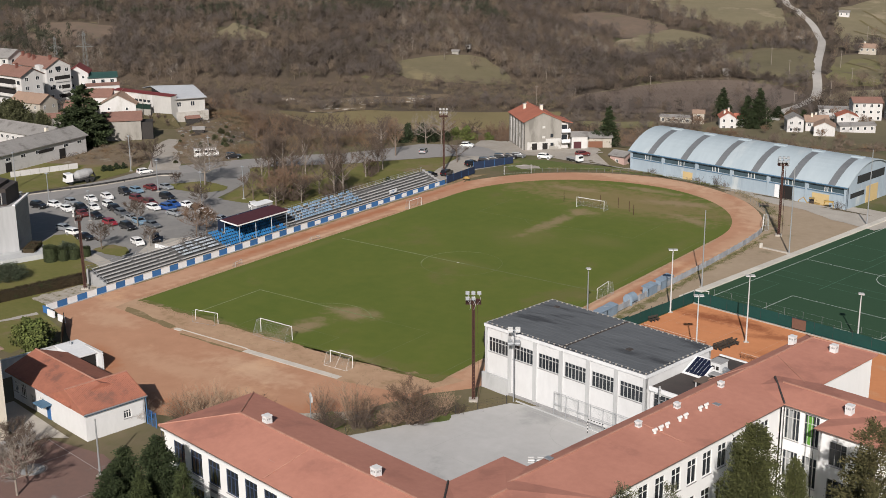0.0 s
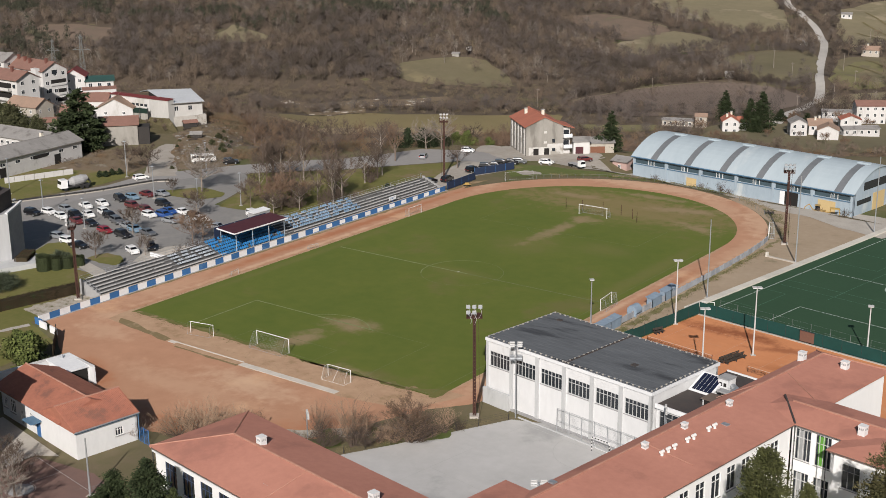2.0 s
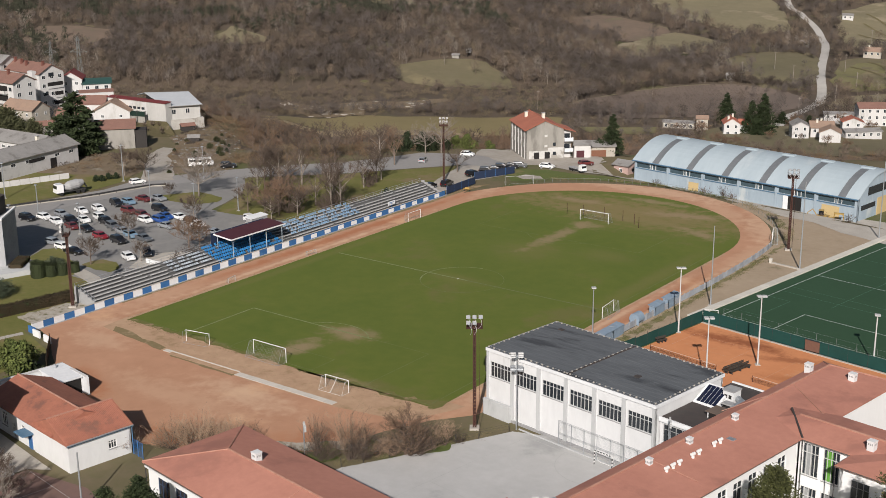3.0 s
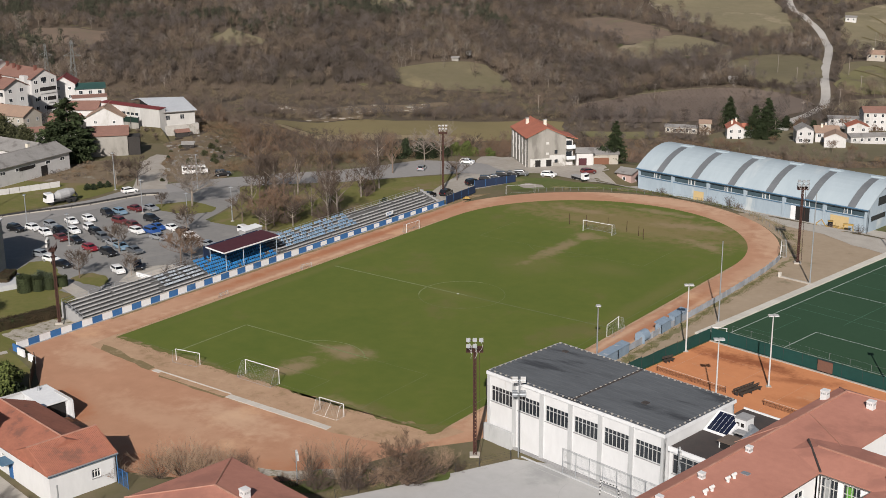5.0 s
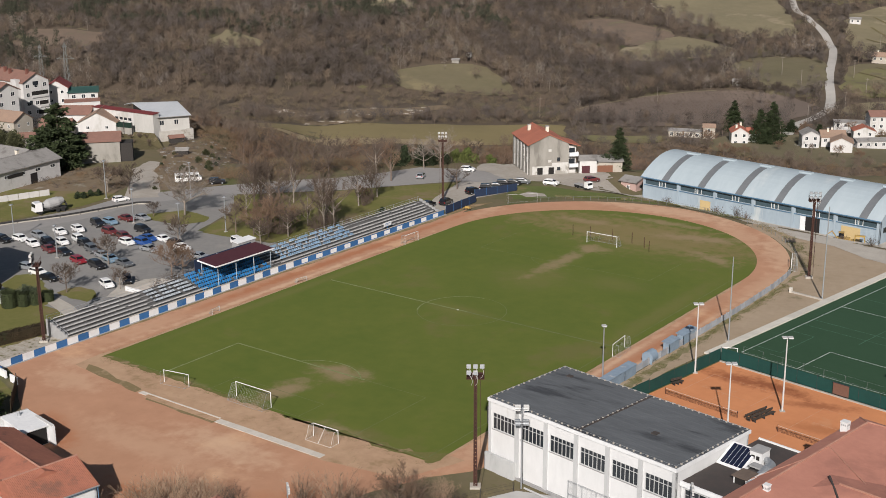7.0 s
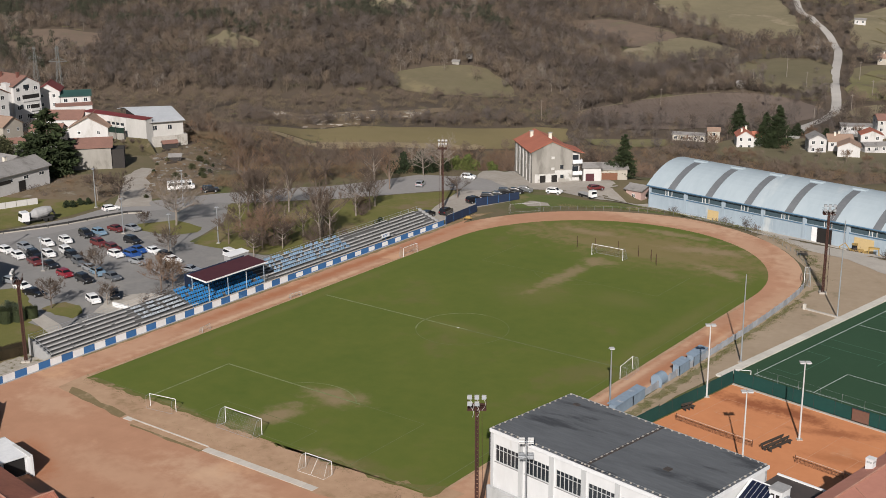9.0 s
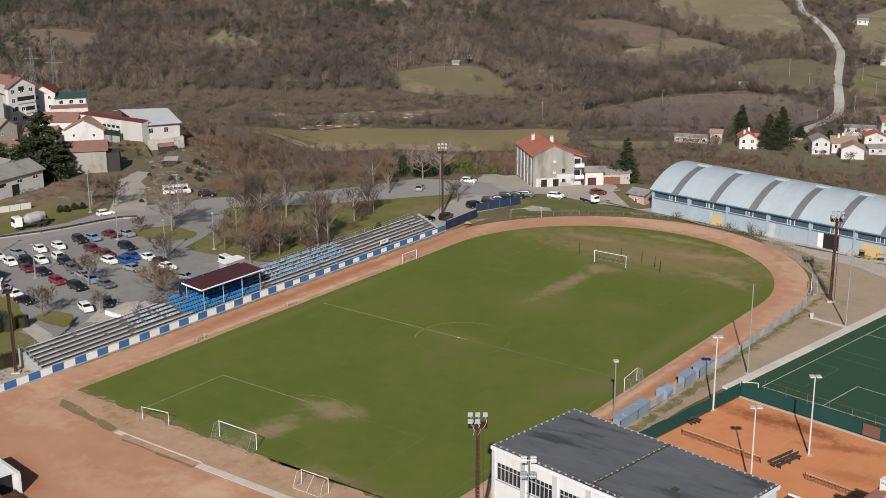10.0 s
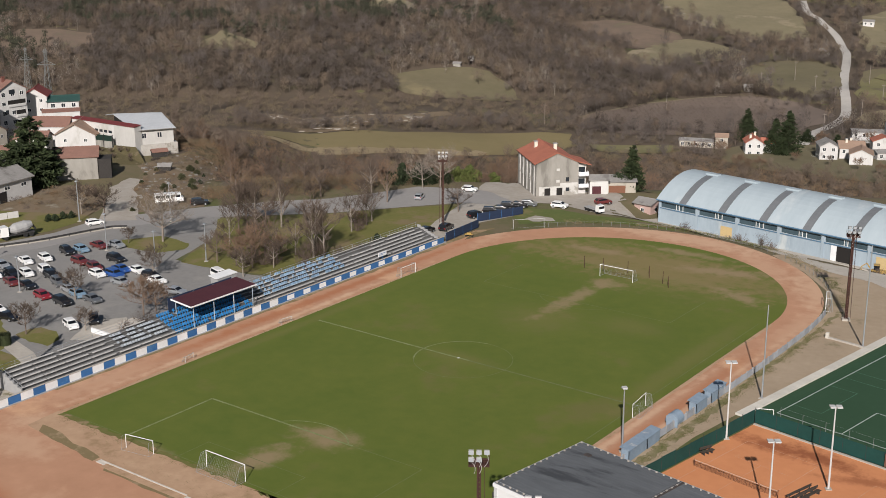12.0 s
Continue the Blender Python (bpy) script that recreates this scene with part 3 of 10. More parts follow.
drape("pitch", [(-34.1, -53.6), (34.6, -53.2)] + oval_in + [(-34.7, 47)], PITCH, "mown green football turf", "pitch", 0.06)
drape("verge", wavy([(6, -53.7), (20, -53.6), (34.5, -53.4), (34.5, -49.5), (31.5, -51.4), (24, -52.4), (14, -52.8)], 0.55, 1.0, 3), EDGETURF, "thin worn turf at the corner of the pitch", "verge", 0.07)
drape("verge", wavy([(-34.2, -53.8), (-16, -53.7), (4, -53.6), (4, -53.0), (-18, -52.9), (-33.8, -52.8)], 0.3, 1.0, 5), EDGETURF, "thin worn turf along the goal line", "verge", 0.07)
edge = [(-35.2, -53.7)] + [(-35.0 + 0.25 * math.sin(i), -53 + 5 * i) for i in range(21)] + [(-34.5, 50), (-34.3, 46), (-34.2, -53.5)]
drape("verge", edge, SANDY, "sandy edge of the running track", "verge", 0.05)
drape("verge", [(34.3, -52)] + [(34.4, -50 + 8 * i) for i in range(13)] + [(35.2 + 0.2 * math.sin(2 * i), 46 - 8 * i) for i in range(13)], SANDY, "sandy edge of the running track", "verge", 0.05)
drape("verge", [(-42.7, 52), (-42.7, 66), (-40.5, 70), (-41.5, 60), (-41.6, 52)] , WORN, "thin grass strip along the wall", "verge", 0.05)
drape("verge", wavy([(-42.8, -48), (-42.8, 52), (-41.4, 52), (-41.7, 10), (-42, -48)], 0.25), WORN, "thin grass strip along the wall", "verge", 0.05)

# jumping runway of concrete slabs
runway = thing("runway", "pale concrete long jump runway slabs flush with the ground", "runway", kind="structure")
for i in range(10):
    part("slab", Shape().box(0.6 + 2.06 * i, 2.62 + 2.06 * i, -61.2 + 0.01 * i, -59.9, 0.0, 0.085 + 0.008 * (i % 3)), RUNSLAB, runway)
pit = thing("sand_pit", "long jump pit with a pale concrete kerb", "sand pit", kind="structure")
part("kerb", Shape().box(-16.5, 0.4, -59.9, -59.65, 0, 0.12).box(-16.9, -15.2, -60.5, -59.6, 0, 0.1), RUNSLAB, pit)
part("sand", Shape().box(-15.2, 0.3, -61.1, -59.95, 0, 0.07), SANDY, pit)

# courtyard, brown court, tennis, synthetic pitch
drape("courtyard", [S(-3.4, 0), S(-3.2, 17.5), S(-0.5, 24.5), S(2.2, 33), S(5.2, 42), S(10, 44.5), S(28.3, 44.5), S(37.5, 44.5), S(37.5, -2)], COURT, "pale grey asphalt school courtyard", "courtyard", 0.04)
drape("grass_strip", wavy([S(-9, 17), S(-3.4, 17.5), S(-0.7, 24.5), S(2, 33), S(5, 42), S(-2, 44), S(-6, 36), S(-8, 26)], 0.4), GROUND, "rough earth and dry grass along the courtyard fence", "lawn", 0.045)
drape("footpath", [S(-36.2, -28), S(-32.6, -28), S(-32.6, -12.5), S(-30, -10.2), S(-48, -9.6), S(-48, -15), S(-36.2, -15)], CONCRETE, "worn concrete yard beside the clubhouse", "yard", 0.045)
drape("play_court", [S(-32.3, -28), S(-10, -28), S(-10, -11), S(-22, -9.5), S(-32.3, -12.5)], BROWNCOURT, "worn brown play court with painted lines", "court", 0.03)
drape("yard", [S(-10, -12), S(-10, -2), S(-3.4, 0), S(-3.4, 16), S(-14, 12), S(-22, 3), S(-22, -9)], GROUND, "rough yard beside the school", "yard", 0.035)
drape("front_garden", [S(-12, -60), S(80, -60), S(80, 44), S(49, 44), S(49, -13), S(-10, -13)], LAWN, "lawn in front of the school", "lawn", 0.02)
drape("yard", [(41.2, -34), (41.2, 47), (40.6, 58), (36, 70), (28, 79), (18, 86.5), (22, 92), (42, 90), (58.5, 88), (58, 84), (46.9, 10), (44.8, -5), S(-2.2, 60)], DIRTYARD, "bare brown ground beside the running track", "yard", 0.024, 3.0, True)
drape("yard", wavy([(-66, 99), (-74, 121), (-65, 118), (-53, 103), (-42, 114), (-36, 116), (-30, 111), (-31, 103), (-38, 98), (-50, 92)], 0.5, 3), GRAVEL, "pale gravel yard round the grey house", "yard", 0.055, 3.0, True)
drape("grass_strip", wavy([(42.0, -2), (42.2, 30), (42.0, 60), (42.9, 60), (43.1, 40), (43.0, 20), (43.5, 8), (43.6, -8), (43.0, -25), (41.3, -30)], 0.45, 1.1), WEEDS, "thin grass along the boundary wall", "verge", 0.05)
drape("tennis_court", [S(-2.2, 60), S(-2.2, 99.2), S(60, 99.2), S(60, 69), S(37, 69), S(37, 60)], CLAY, "orange clay tennis courts", "tennis court", 0.04)
drape("synthetic_pitch", [S(-4.6, 100), S(-4.6, 176), S(60, 176), S(60, 100)], TURF, "dark green synthetic turf pitch", "pitch", 0.04)

drape("yard", wavy([(-51.6, -64.3), (-46.4, -64.9), (-45.0, -61.2), (-45.4, -55.3), (-46.4, -51.0), (-50.3, -50.7), (-50.6, -56), (-51.0, -59.5)], 0.7, 1.1), PALERUBBLE, "pale rubble strip behind the boundary wall", "yard", 0.055)
drape("footpath", wavy([(-64, -25), (-60, -19.5), (-54, -22), (-53, -29), (-58.5, -33)], 0.3, 2), CONCRETE, "pale concrete apron behind the stand", "pavement", 0.06)


# ---- line markings ----
def stripe(sh, a, b, w=0.12, z=0.085):
    (x0, y0), (x1, y1) = a, b
    d = math.hypot(x1 - x0, y1 - y0)
    nx, ny = -(y1 - y0) / d * w / 2, (x1 - x0) / d * w / 2
    return sh.sheet([(x0 + nx, y0 + ny, z), (x0 - nx, y0 - ny, z), (x1 - nx, y1 - ny, z), (x1 + nx, y1 + ny, z)])


def curve_line(sh, cx, cy, r, a0, a1, w=0.12, z=0.085, n=24):
    p = arc(cx, cy, r, r, a0, a1, n)
    for a, b in zip(p, p[1:]):
        stripe(sh, a, b, w, z)
    return sh


bright, dim = Shape(), Shape()
stripe(bright, (-20.16, -52.5), (-20.16, -36), 0.34)
stripe(bright, (-20.16, -36), (8, -36), 0.34)
stripe(dim, (8, -36), (20.16, -36))
stripe(dim, (20.16, -36), (20.16, -52.5))
curve_line(bright, 0.6, -41.5, 8.6, 40, 140, 0.2)
stripe(bright, (-31, 0), (2, 0), 0.4)
stripe(dim, (2, 0), (32, 0), 0.36)
curve_line(bright, 0.9, 0, 8.2, 95, 215, 0.26)
curve_line(dim, 0.9, 0, 8.2, -145, 95, 0.12)
stripe(dim, (-20.16, 36), (20.16, 36), 0.14)
stripe(dim, (20.16, 36), (20.16, 50), 0.14)
stripe(dim, (-20.16, 36), (-20.16, 50), 0.14)
curve_line(dim, 0, 41.5, 9.15, 217, 323, 0.12)
stripe(dim, (33, -52), (33, 45), 0.14)
stripe(dim, (-9.2, -52.5), (-9.2, -47))
stripe(dim, (9.2, -52.5), (9.2, -47))
stripe(dim, (-9.2, -47), (9.2, -47))
stripe(dim, (-33, -52.6), (33, -52.6))
setting("pitch_markings", bright, material("grass_line_paint", (0.235, 0.265, 0.135), (0.13, 0.165, 0.045), 0.95, big=0.5, fine=2.2), "worn white line markings on turf", "line marking")
setting("faded_markings", dim, material("dull_line_paint", (0.165, 0.185, 0.085), (0.105, 0.13, 0.035), 0.95, big=0.25, fine=1.2), "almost worn off white line markings", "line marking")
tagged(part("centre_spot", Shape().prism([(0.25 * math.cos(i), 0.25 * math.sin(i)) for i in np.linspace(0, 5.6, 9)], 0.06, 0.09), LINE), "white painted centre spot", "line marking", kind="structure")


def school_lines(name, segs, mat, label, w=0.1, z=0.07):
    sh = Shape()
    for s in segs:
        if len(s) == 4:
            stripe(sh, S(s[0], s[1]), S(s[2], s[3]), w, z)
        else:
            curve_line(sh, *S(s[0], s[1]), s[2], s[3] - 9, s[4] - 9, w, z)
    return setting(name, sh, mat, label, "line marking")


TLINE = material("turf_white_line", (0.5, 0.56, 0.52), (0.4, 0.46, 0.42), 0.9)
school_lines("turf_markings", [(-2, 105, -2, 171), (-2, 105, 42, 105), (-2, 171, 42, 171), (42, 105, 42, 171), (-2, 138, 42, 138), (8.4, 105, 8.4, 115.4), (8.4, 115.4, 31, 115.4), (31, 115.4, 31, 105), (20, 138, 6, 0, 360), (9, 171, 9, 161), (9, 161, 31, 161), (31, 161, 31, 171)], TLINE, "white lines on synthetic turf", 0.14)
school_lines("turf_markings", [(-2, 109.4, 2.7, 109.4), (2.7, 109.4, 2.7, 120.1), (2.7, 120.1, -2, 120.1), (-2, 124.6, 24, 124.6), (-2, 128, 24, 128), (-2, 145, 8, 145), (8, 145, 8, 154), (8, 154, -2, 154), (10, 122, 10, 154)], material("turf_thin_line", (0.10, 0.20, 0.14), (0.06, 0.14, 0.09), 0.9), "thin pale lines on synthetic turf", 0.1)
for c in (-0.9 + 0.4, 18.7):
    school_lines("tennis_markings", [(c + 0.9, 69.8, c + 0.9, 93.6), (c + 11.9, 69.8, c + 11.9, 93.6), (c + 0.9, 93.6, c + 11.9, 93.6), (c + 0.9, 69.8, c + 11.9, 69.8), (c + 2.3, 88.1, c + 10.5, 88.1), (c + 6.4, 75.3, c + 6.4, 88.1)], material("clay_line", (0.56, 0.36, 0.26), (0.5, 0.26, 0.14), 0.9), "faint lines on clay", 0.06)
school_lines("court_markings", [(8, 4, 8, 42), (8, 42, 34, 42), (8, 23, 34, 23), (34, 42, 34, 4), (21, 42, 6, 180, 360)], material("court_faint_line", (0.46, 0.46, 0.45), (0.36, 0.36, 0.35), 0.9), "worn pale lines on asphalt", 0.09)
school_lines("court_markings", [(-38, -26, -38, -12.5), (-38, -12.5, -13, -12.5), (-38, -26, -13, -26), (-13, -26, -13, -12.5), (-25.5, -26, -25.5, -12.5), (-24.5, -18.6, 1.9, 0, 360), (-33, -22, -33, -16)], material("court_white_line", (0.45, 0.42, 0.4), (0.3, 0.26, 0.24), 0.9), "worn white lines on the brown court", 0.09)
tagged(part("court_circle", Shape().prism([S(-24.5 + 1.7 * math.cos(i * 0.4), -18.6 + 1.7 * math.sin(i * 0.4)) for i in range(16)], 0.0, 0.055), GREYCON), "grey painted centre circle", "line marking", kind="structure")


# ---- the school ----
def wall_with_windows(parent, m, length, height, wins, mat, thick=0.35, base=0.0, frame_mat=None, glass=None, bars=(2, 1), blind=None, name="wall"):
    """A wall along local x with window openings (x0, x1, z0, z1) cut through; each window is a part with frame, bars and glass."""
    xs = sorted({0.0, length, *[w[0] for w in wins], *[w[1] for w in wins]})
    zs = sorted({base, height, *[w[2] for w in wins], *[w[3] for w in wins]})
    sh = Shape()
    for z0, z1 in zip(zs, zs[1:]):
        run = None
        for x0, x1 in list(zip(xs, xs[1:])) + [(None, None)]:
            hole = x0 is None or any(w[0] <= x0 + 1e-6 and x1 <= w[1] + 1e-6 and w[2] <= z0 + 1e-6 and z1 <= w[3] + 1e-6 for w in wins)
            if not hole:
                run = (run[0], x1) if run else (x0, x1)
            elif run:
                sh.box(run[0], run[1], 0, thick, z0, z1, m)
                run = None
    wall = part(name, sh, mat, parent)
    for i, (x0, x1, z0, z1) in enumerate(wins):
        w = part("window", Shape().box(x0, x1, 0.14, 0.18, z0, z1, m), glass or GLASS, parent)
        f = Shape()
        b = 0.07
        f.box(x0, x0 + b, 0.06, 0.16, z0, z1, m).box(x1 - b, x1, 0.06, 0.16, z0, z1, m).box(x0 + b, x1 - b, 0.06, 0.16, z0, z0 + b, m).box(x0 + b, x1 - b, 0.06, 0.16, z1 - b, z1, m)
        for k in range(1, bars[0] + 1):
            x = x0 + (x1 - x0) * k / (bars[0] + 1)
            f.box(x - 0.04, x + 0.04, 0.07, 0.15, z0 + b, z1 - b, m)
        for k in range(1, bars[1] + 1):
            z = z0 + (z1 - z0) * (0.72 if bars[1] == 1 else k / (bars[1] + 1))
            f.box(x0 + b, x1 - b, 0.075, 0.145, z - 0.035, z + 0.035, m)
        part("frame", f, frame_mat or WHITEMETAL, w)
        part("sill", Shape().box(x0 - 0.1, x1 + 0.1, -0.1, 0.13, z0 - 0.08, z0 - 0.002, m), GREYCON, w)
        if blind and i in blind:
            part("blind", Shape().box(x0 + 0.35, x0 + 0.35 + 0.4 * (x1 - x0), 0.1, 0.135, z0 + 0.1, z1 - 0.2, m), blind[i], w)
    return wall


def hip_roof(u0, u1, v0, v1, ez, rz, along, hip0=True, hip1=True, over=0.45, thick=0.22, ridge=None, end=None):
    """A hipped or gabled roof over a rectangle, with its ridge along u or v; end: how far in the far hip reaches."""
    u0, u1, v0, v1 = u0 - over, u1 + over, v0 - over, v1 + over
    sh = Shape()
    if along == "u":
        h, mid = (v1 - v0) / 2, (v0 + v1) / 2
        a, b = (u0 + (h if hip0 else 0), mid, rz), (u1 - (h if hip1 else 0), mid, rz)
    else:
        h, mid = (u1 - u0) / 2, ridge or (u0 + u1) / 2
        a, b = (mid, v0 + (h if hip0 else 0), rz), (mid, v1 - ((end or h) if hip1 else 0), rz)
    c = [(u0, v0), (u1, v0), (u1, v1), (u0, v1)]
    v = [(x, y, ez) for x, y in c] + [(x, y, ez - thick) for x, y in c] + [a, b]
    f = [(7, 6, 5, 4), (0, 4, 5, 1), (1, 5, 6, 2), (2, 6, 7, 3), (3, 7, 4, 0)]
    f += [(0, 1, 9, 8), (1, 2, 9), (2, 3, 8, 9), (3, 0, 8)] if along == "u" else [(0, 1, 8), (1, 2, 9, 8), (2, 3, 9), (3, 0, 8, 9)]
    sh.add(v, f)
    return sh, a, b, [(*p, ez) for p in c]


EZ, RZ = 12.5, 13.95
school = thing("school", "white two-storey school with red sheet hip roofs", "school building", SCHOOL)
roofs = [hip_roof(0, 48.4, -13, 0, EZ, RZ, "u"), hip_roof(38.5, 48.4, -13, 67.4, EZ, EZ + 0.7, "v", ridge=40.2, end=2.2), hip_roof(35.0, 48.4, -12.5, 8.7, EZ + 0.03, EZ + 1.1, "v"), hip_roof(42, 90, 44.5, 52.5, EZ + 0.02, EZ + 0.75, "u"), hip_roof(55.5, 90, 40.9, 52.6, EZ - 0.02, EZ + 0.85, "u")]
for sh, a, b, c in roofs:
    part("roof", sh, ROOFRED, school)
    up = Vector((0, 0, 0.03))
    part("ridge_cap", Shape().rod(Vector(a) + up, Vector(b) + up, 0.13, n=5), MORTAR, school, "weathered mortar ridge cap")
for sh, a, b, c in (roofs[0],):
    for p in (c[0], c[3]):
        part("ridge_cap", Shape().rod(Vector(a) + up, Vector(p) + up, 0.1, n=5), MORTAR, school, "weathered mortar ridge cap")
for p in (roofs[1][3][2], roofs[1][3][3]):
    part("ridge_cap", Shape().rod(Vector(roofs[1][2]) + up, Vector(p) + up, 0.1, n=5), MORTAR, school, "weathered mortar ridge cap")
for a, b in (((0, -13.5), (48.9, -13.5)), ((48.95, -13.5), (48.95, 44)), ((48.9, 44.0), (55.5, 44.0)), ((55.0, 44.0), (55.0, 40.4)), ((55.0, 40.4), (90, 40.4)), ((-0.5, -13.5), (-0.5, 0.5)), ((-0.5, 0.5), (34.5, 0.5)), ((38.0, 9.2), (38.0, 67.8))):
    part("gutter", Shape().rod((*a, EZ - 0.12), (*b, EZ - 0.12), 0.055, n=6), GUTTER, school)
for a, b in (((48.9, 44.1, 12.62), (44.3, 49.4, 13.3)), ((34.6, 0.4, 12.62), (40.6, -6.4, 13.95))):
    part("valley_gutter", Shape().rod(a, b, 0.13, n=5), DARKROOF, school, "dark valley gutter between the roofs")
for a, b in (((40.3, 52.6, 13.2), (37.9, 44.0, 12.62)), ((48.8, 50.6, 12.62), (40.3, 56.4, 13.22)), ((47.0, 26.0, 12.7), (40.4, 26.0, 13.2)), ((20.0, -13.3, 12.6), (20.0, -6.6, 13.95)), ((36.0, -13.3, 12.6), (36.0, -6.6, 13.95))):
    part("sheet_joint", Shape().rod(a, b, 0.05, n=4), MORTAR, school, "pale lapped joint across the roof sheets")
for u, v in ((48.9, 44.2), (55.1, 40.5), (0.1, -13.4), (48.8, -13.3)):
    part("downpipe", Shape().rod((u, v, 0), (u, v, EZ - 0.1), 0.06, n=6), DARKSTEEL, school)


def along_u(v, u0, flip=False):
    """A wall frame whose local x runs along u at this v; its outside faces -v, or +v when flipped."""
    return pose(u0, v, 0, 0, 0, 180 if flip else 0)


def rowwins(length, n, w, z0, z1, start, gap):
    return [(start + i * gap, start + i * gap + w, z0, z1) for i in range(n) if start + i * gap + w < length]


two = lambda length, n, w, start, gap: rowwins(length, n, w, 8.2, 11.2, start, gap) + rowwins(length, n, w, 3.4, 6.5, start, gap)
BLUEFRAME = material("dark_blue_frame", (0.05, 0.07, 0.12), (0.04, 0.055, 0.10), 0.6)
wall_with_windows(school, along_u(-13, 0.35), 47.7, EZ - 0.2, two(47.7, 13, 2.3, 1.6, 3.55), FACADE, frame_mat=BLUEFRAME, bars=(2, 1))
wall_with_windows(school, along_u(0, 34.6, True), 34.3, EZ - 0.2, two(34.3, 9, 2.3, 1.6, 3.7), FACADE)
wall_with_windows(school, pose(48.4, -12.6, 0, 0, 0, 90), 56.7, EZ - 0.2, two(56.7, 18, 1.75, 1.1, 3.02), FACADE, frame_mat=WHITEMETAL, bars=(1, 1))
wall_with_windows(school, pose(0.0, 0, 0, 0, 0, -90), 13, EZ - 0.2, rowwins(13, 3, 2.2, 8.2, 11.2, 1.6, 4.0), FACADE)
wall_with_windows(school, pose(38.5, 67.4, 0, 0, 0, -90), 58.6, EZ - 0.2, two(60.4, 15, 2.2, 2, 3.8), FACADE)
wall_with_windows(school, along_u(44.5, 48.4), 7.0, EZ - 0.2, [(0.45, 2.5, 7.9, 11.9), (3.1, 5.15, 7.9, 11.9), (0.45, 2.5, 2.4, 6.4), (3.1, 5.15, 2.4, 6.4)], FACADE, frame_mat=PALESTEEL, bars=(3, 1), blind={1: GREENBLIND, 0: CURTAIN, 2: CURTAIN, 3: CURTAIN})
wall_with_windows(school, along_u(40.9, 55.5), 30, EZ - 0.2, two(30, 8, 2.2, 1.4, 3.6), FACADE, frame_mat=GREYCON)
wall_with_windows(school, pose(55.5, 44.5, 0, 0, 0, -90), 3.6, EZ - 0.2, [], FACADE)
wall_with_windows(school, pose(48.4, 52.9, 0, 0, 0, 90), 14.2, EZ - 0.2, [(2.0, 3.2, 7.6, 10.4)], FACADE)
wall_with_windows(school, along_u(67.4, 48.1, True), 9.3, EZ - 0.2, [], FACADE)
wall_with_windows(school, pose(35.0, 8.7, 0, 0, 0, -90), 8.7, EZ - 0.2, [], FACADE)
wall_with_windows(school, along_u(8.7, 38.5, True), 3.5, EZ - 0.2, [], FACADE)
part("band", Shape().box(0.2, 48.3, -13.06, -13.0, 7.2, 7.5), GREYCON, school)
part("snow_board", Shape().box(0.1, 48.2, -13.52, -13.47, EZ - 0.5, EZ - 0.28), WHITEPAINT, school)


def chimney(u, v, z, w=0.85, h=1.0):
    c = part("chimney", Shape().box(u - w / 2, u + w / 2, v - w / 2, v + w / 2, z - 1.0, z + h), WHITE, school)
    part("cap", Shape().box(u - w / 2 - 0.04, u + w / 2 + 0.04, v - w / 2 - 0.04, v + w / 2 + 0.04, z + h, z + h + 0.14), WHITE, c)
    for i in (-0.22, 0.0, 0.22):
        part("flue_opening", Shape().box(u + i - 0.07, u + i + 0.07, v - w / 2 - 0.02, v - w / 2 + 0.02, z + h - 0.38, z + h - 0.15), GREYCON, c)
        part("flue_opening", Shape().box(u + w / 2 - 0.02, u + w / 2 + 0.02, v + i - 0.07, v + i + 0.07, z + h - 0.38, z + h - 0.15), GREYCON, c)


for u, v, z in ((10.6, -5.6, 13.6), (29.8, -5.6, 13.6), (44.6, 63.6, 12.75), (39.0, 62.4, 12.9), (56.4, 46.2, 12.9)):
    chimney(u, v, z)
for u, v in ((41.4, 24.6), (41.4, 32.2), (41.4, 41.5)):
    chimney(u - 0.3, v + 0.5, 13.0, 0.62, 0.7)
for v in (25.2, 26.4, 27.6, 30.1, 31.3, 34.3, 35.5):
    part("roof_vent", Shape().rod((43.4, v, 12.8), (43.4, v, 13.35), 0.18, n=10).rod((43.4, v - 0.28, 13.4), (43.4, v + 0.28, 13.4), 0.2, n=10), WHITEMETAL, school)
part("skylight", Shape().box(43.2, 44.1, 37.0, 37.7, 12.8, 13.0), GALV, school)
part("skylight", Shape().box(17.6, 18.5, -10.6, -9.8, 12.9, 13.1), GALV, school)
part("skylight", Shape().box(38.9, 39.7, 11.0, 11.7, 13.1, 13.25), GALV, school)

# ---- the gym ----
gym = thing("gym_hall", "white gym hall with dark felt flat roof", "sports hall", SCHOOL)
G0, G1, H0, H1, GZ = -2.0, 27.85, 44.4, 59.6, 10.2
n = 6
bay = (G1 - G0) / n
wins = [(0.6 + i * bay, 0.6 + i * bay + 3.9, 5.92, 8.25) for i in range(n)]
wall_with_windows(gym, along_u(H0, G0), G1 - G0, GZ - 0.25, wins, WHITE, 0.4, frame_mat=GREYEDWHITE, bars=(5, 1))
wall_with_windows(gym, pose(G0, H1, 0, 0, 0, -90), H1 - H0, GZ - 0.25, [], WHITE, 0.4)
wall_with_windows(gym, along_u(H1, G1, True), G1 - G0, GZ - 0.25, [(0.95 + i * bay, 4.3 + i * bay, 6.15, 8.05) for i in range(n)], WHITE, 0.4)
wall_with_windows(gym, pose(G1, H0, 0, 0, 0, 90), H1 - H0, GZ - 0.25, [], WHITE, 0.4)
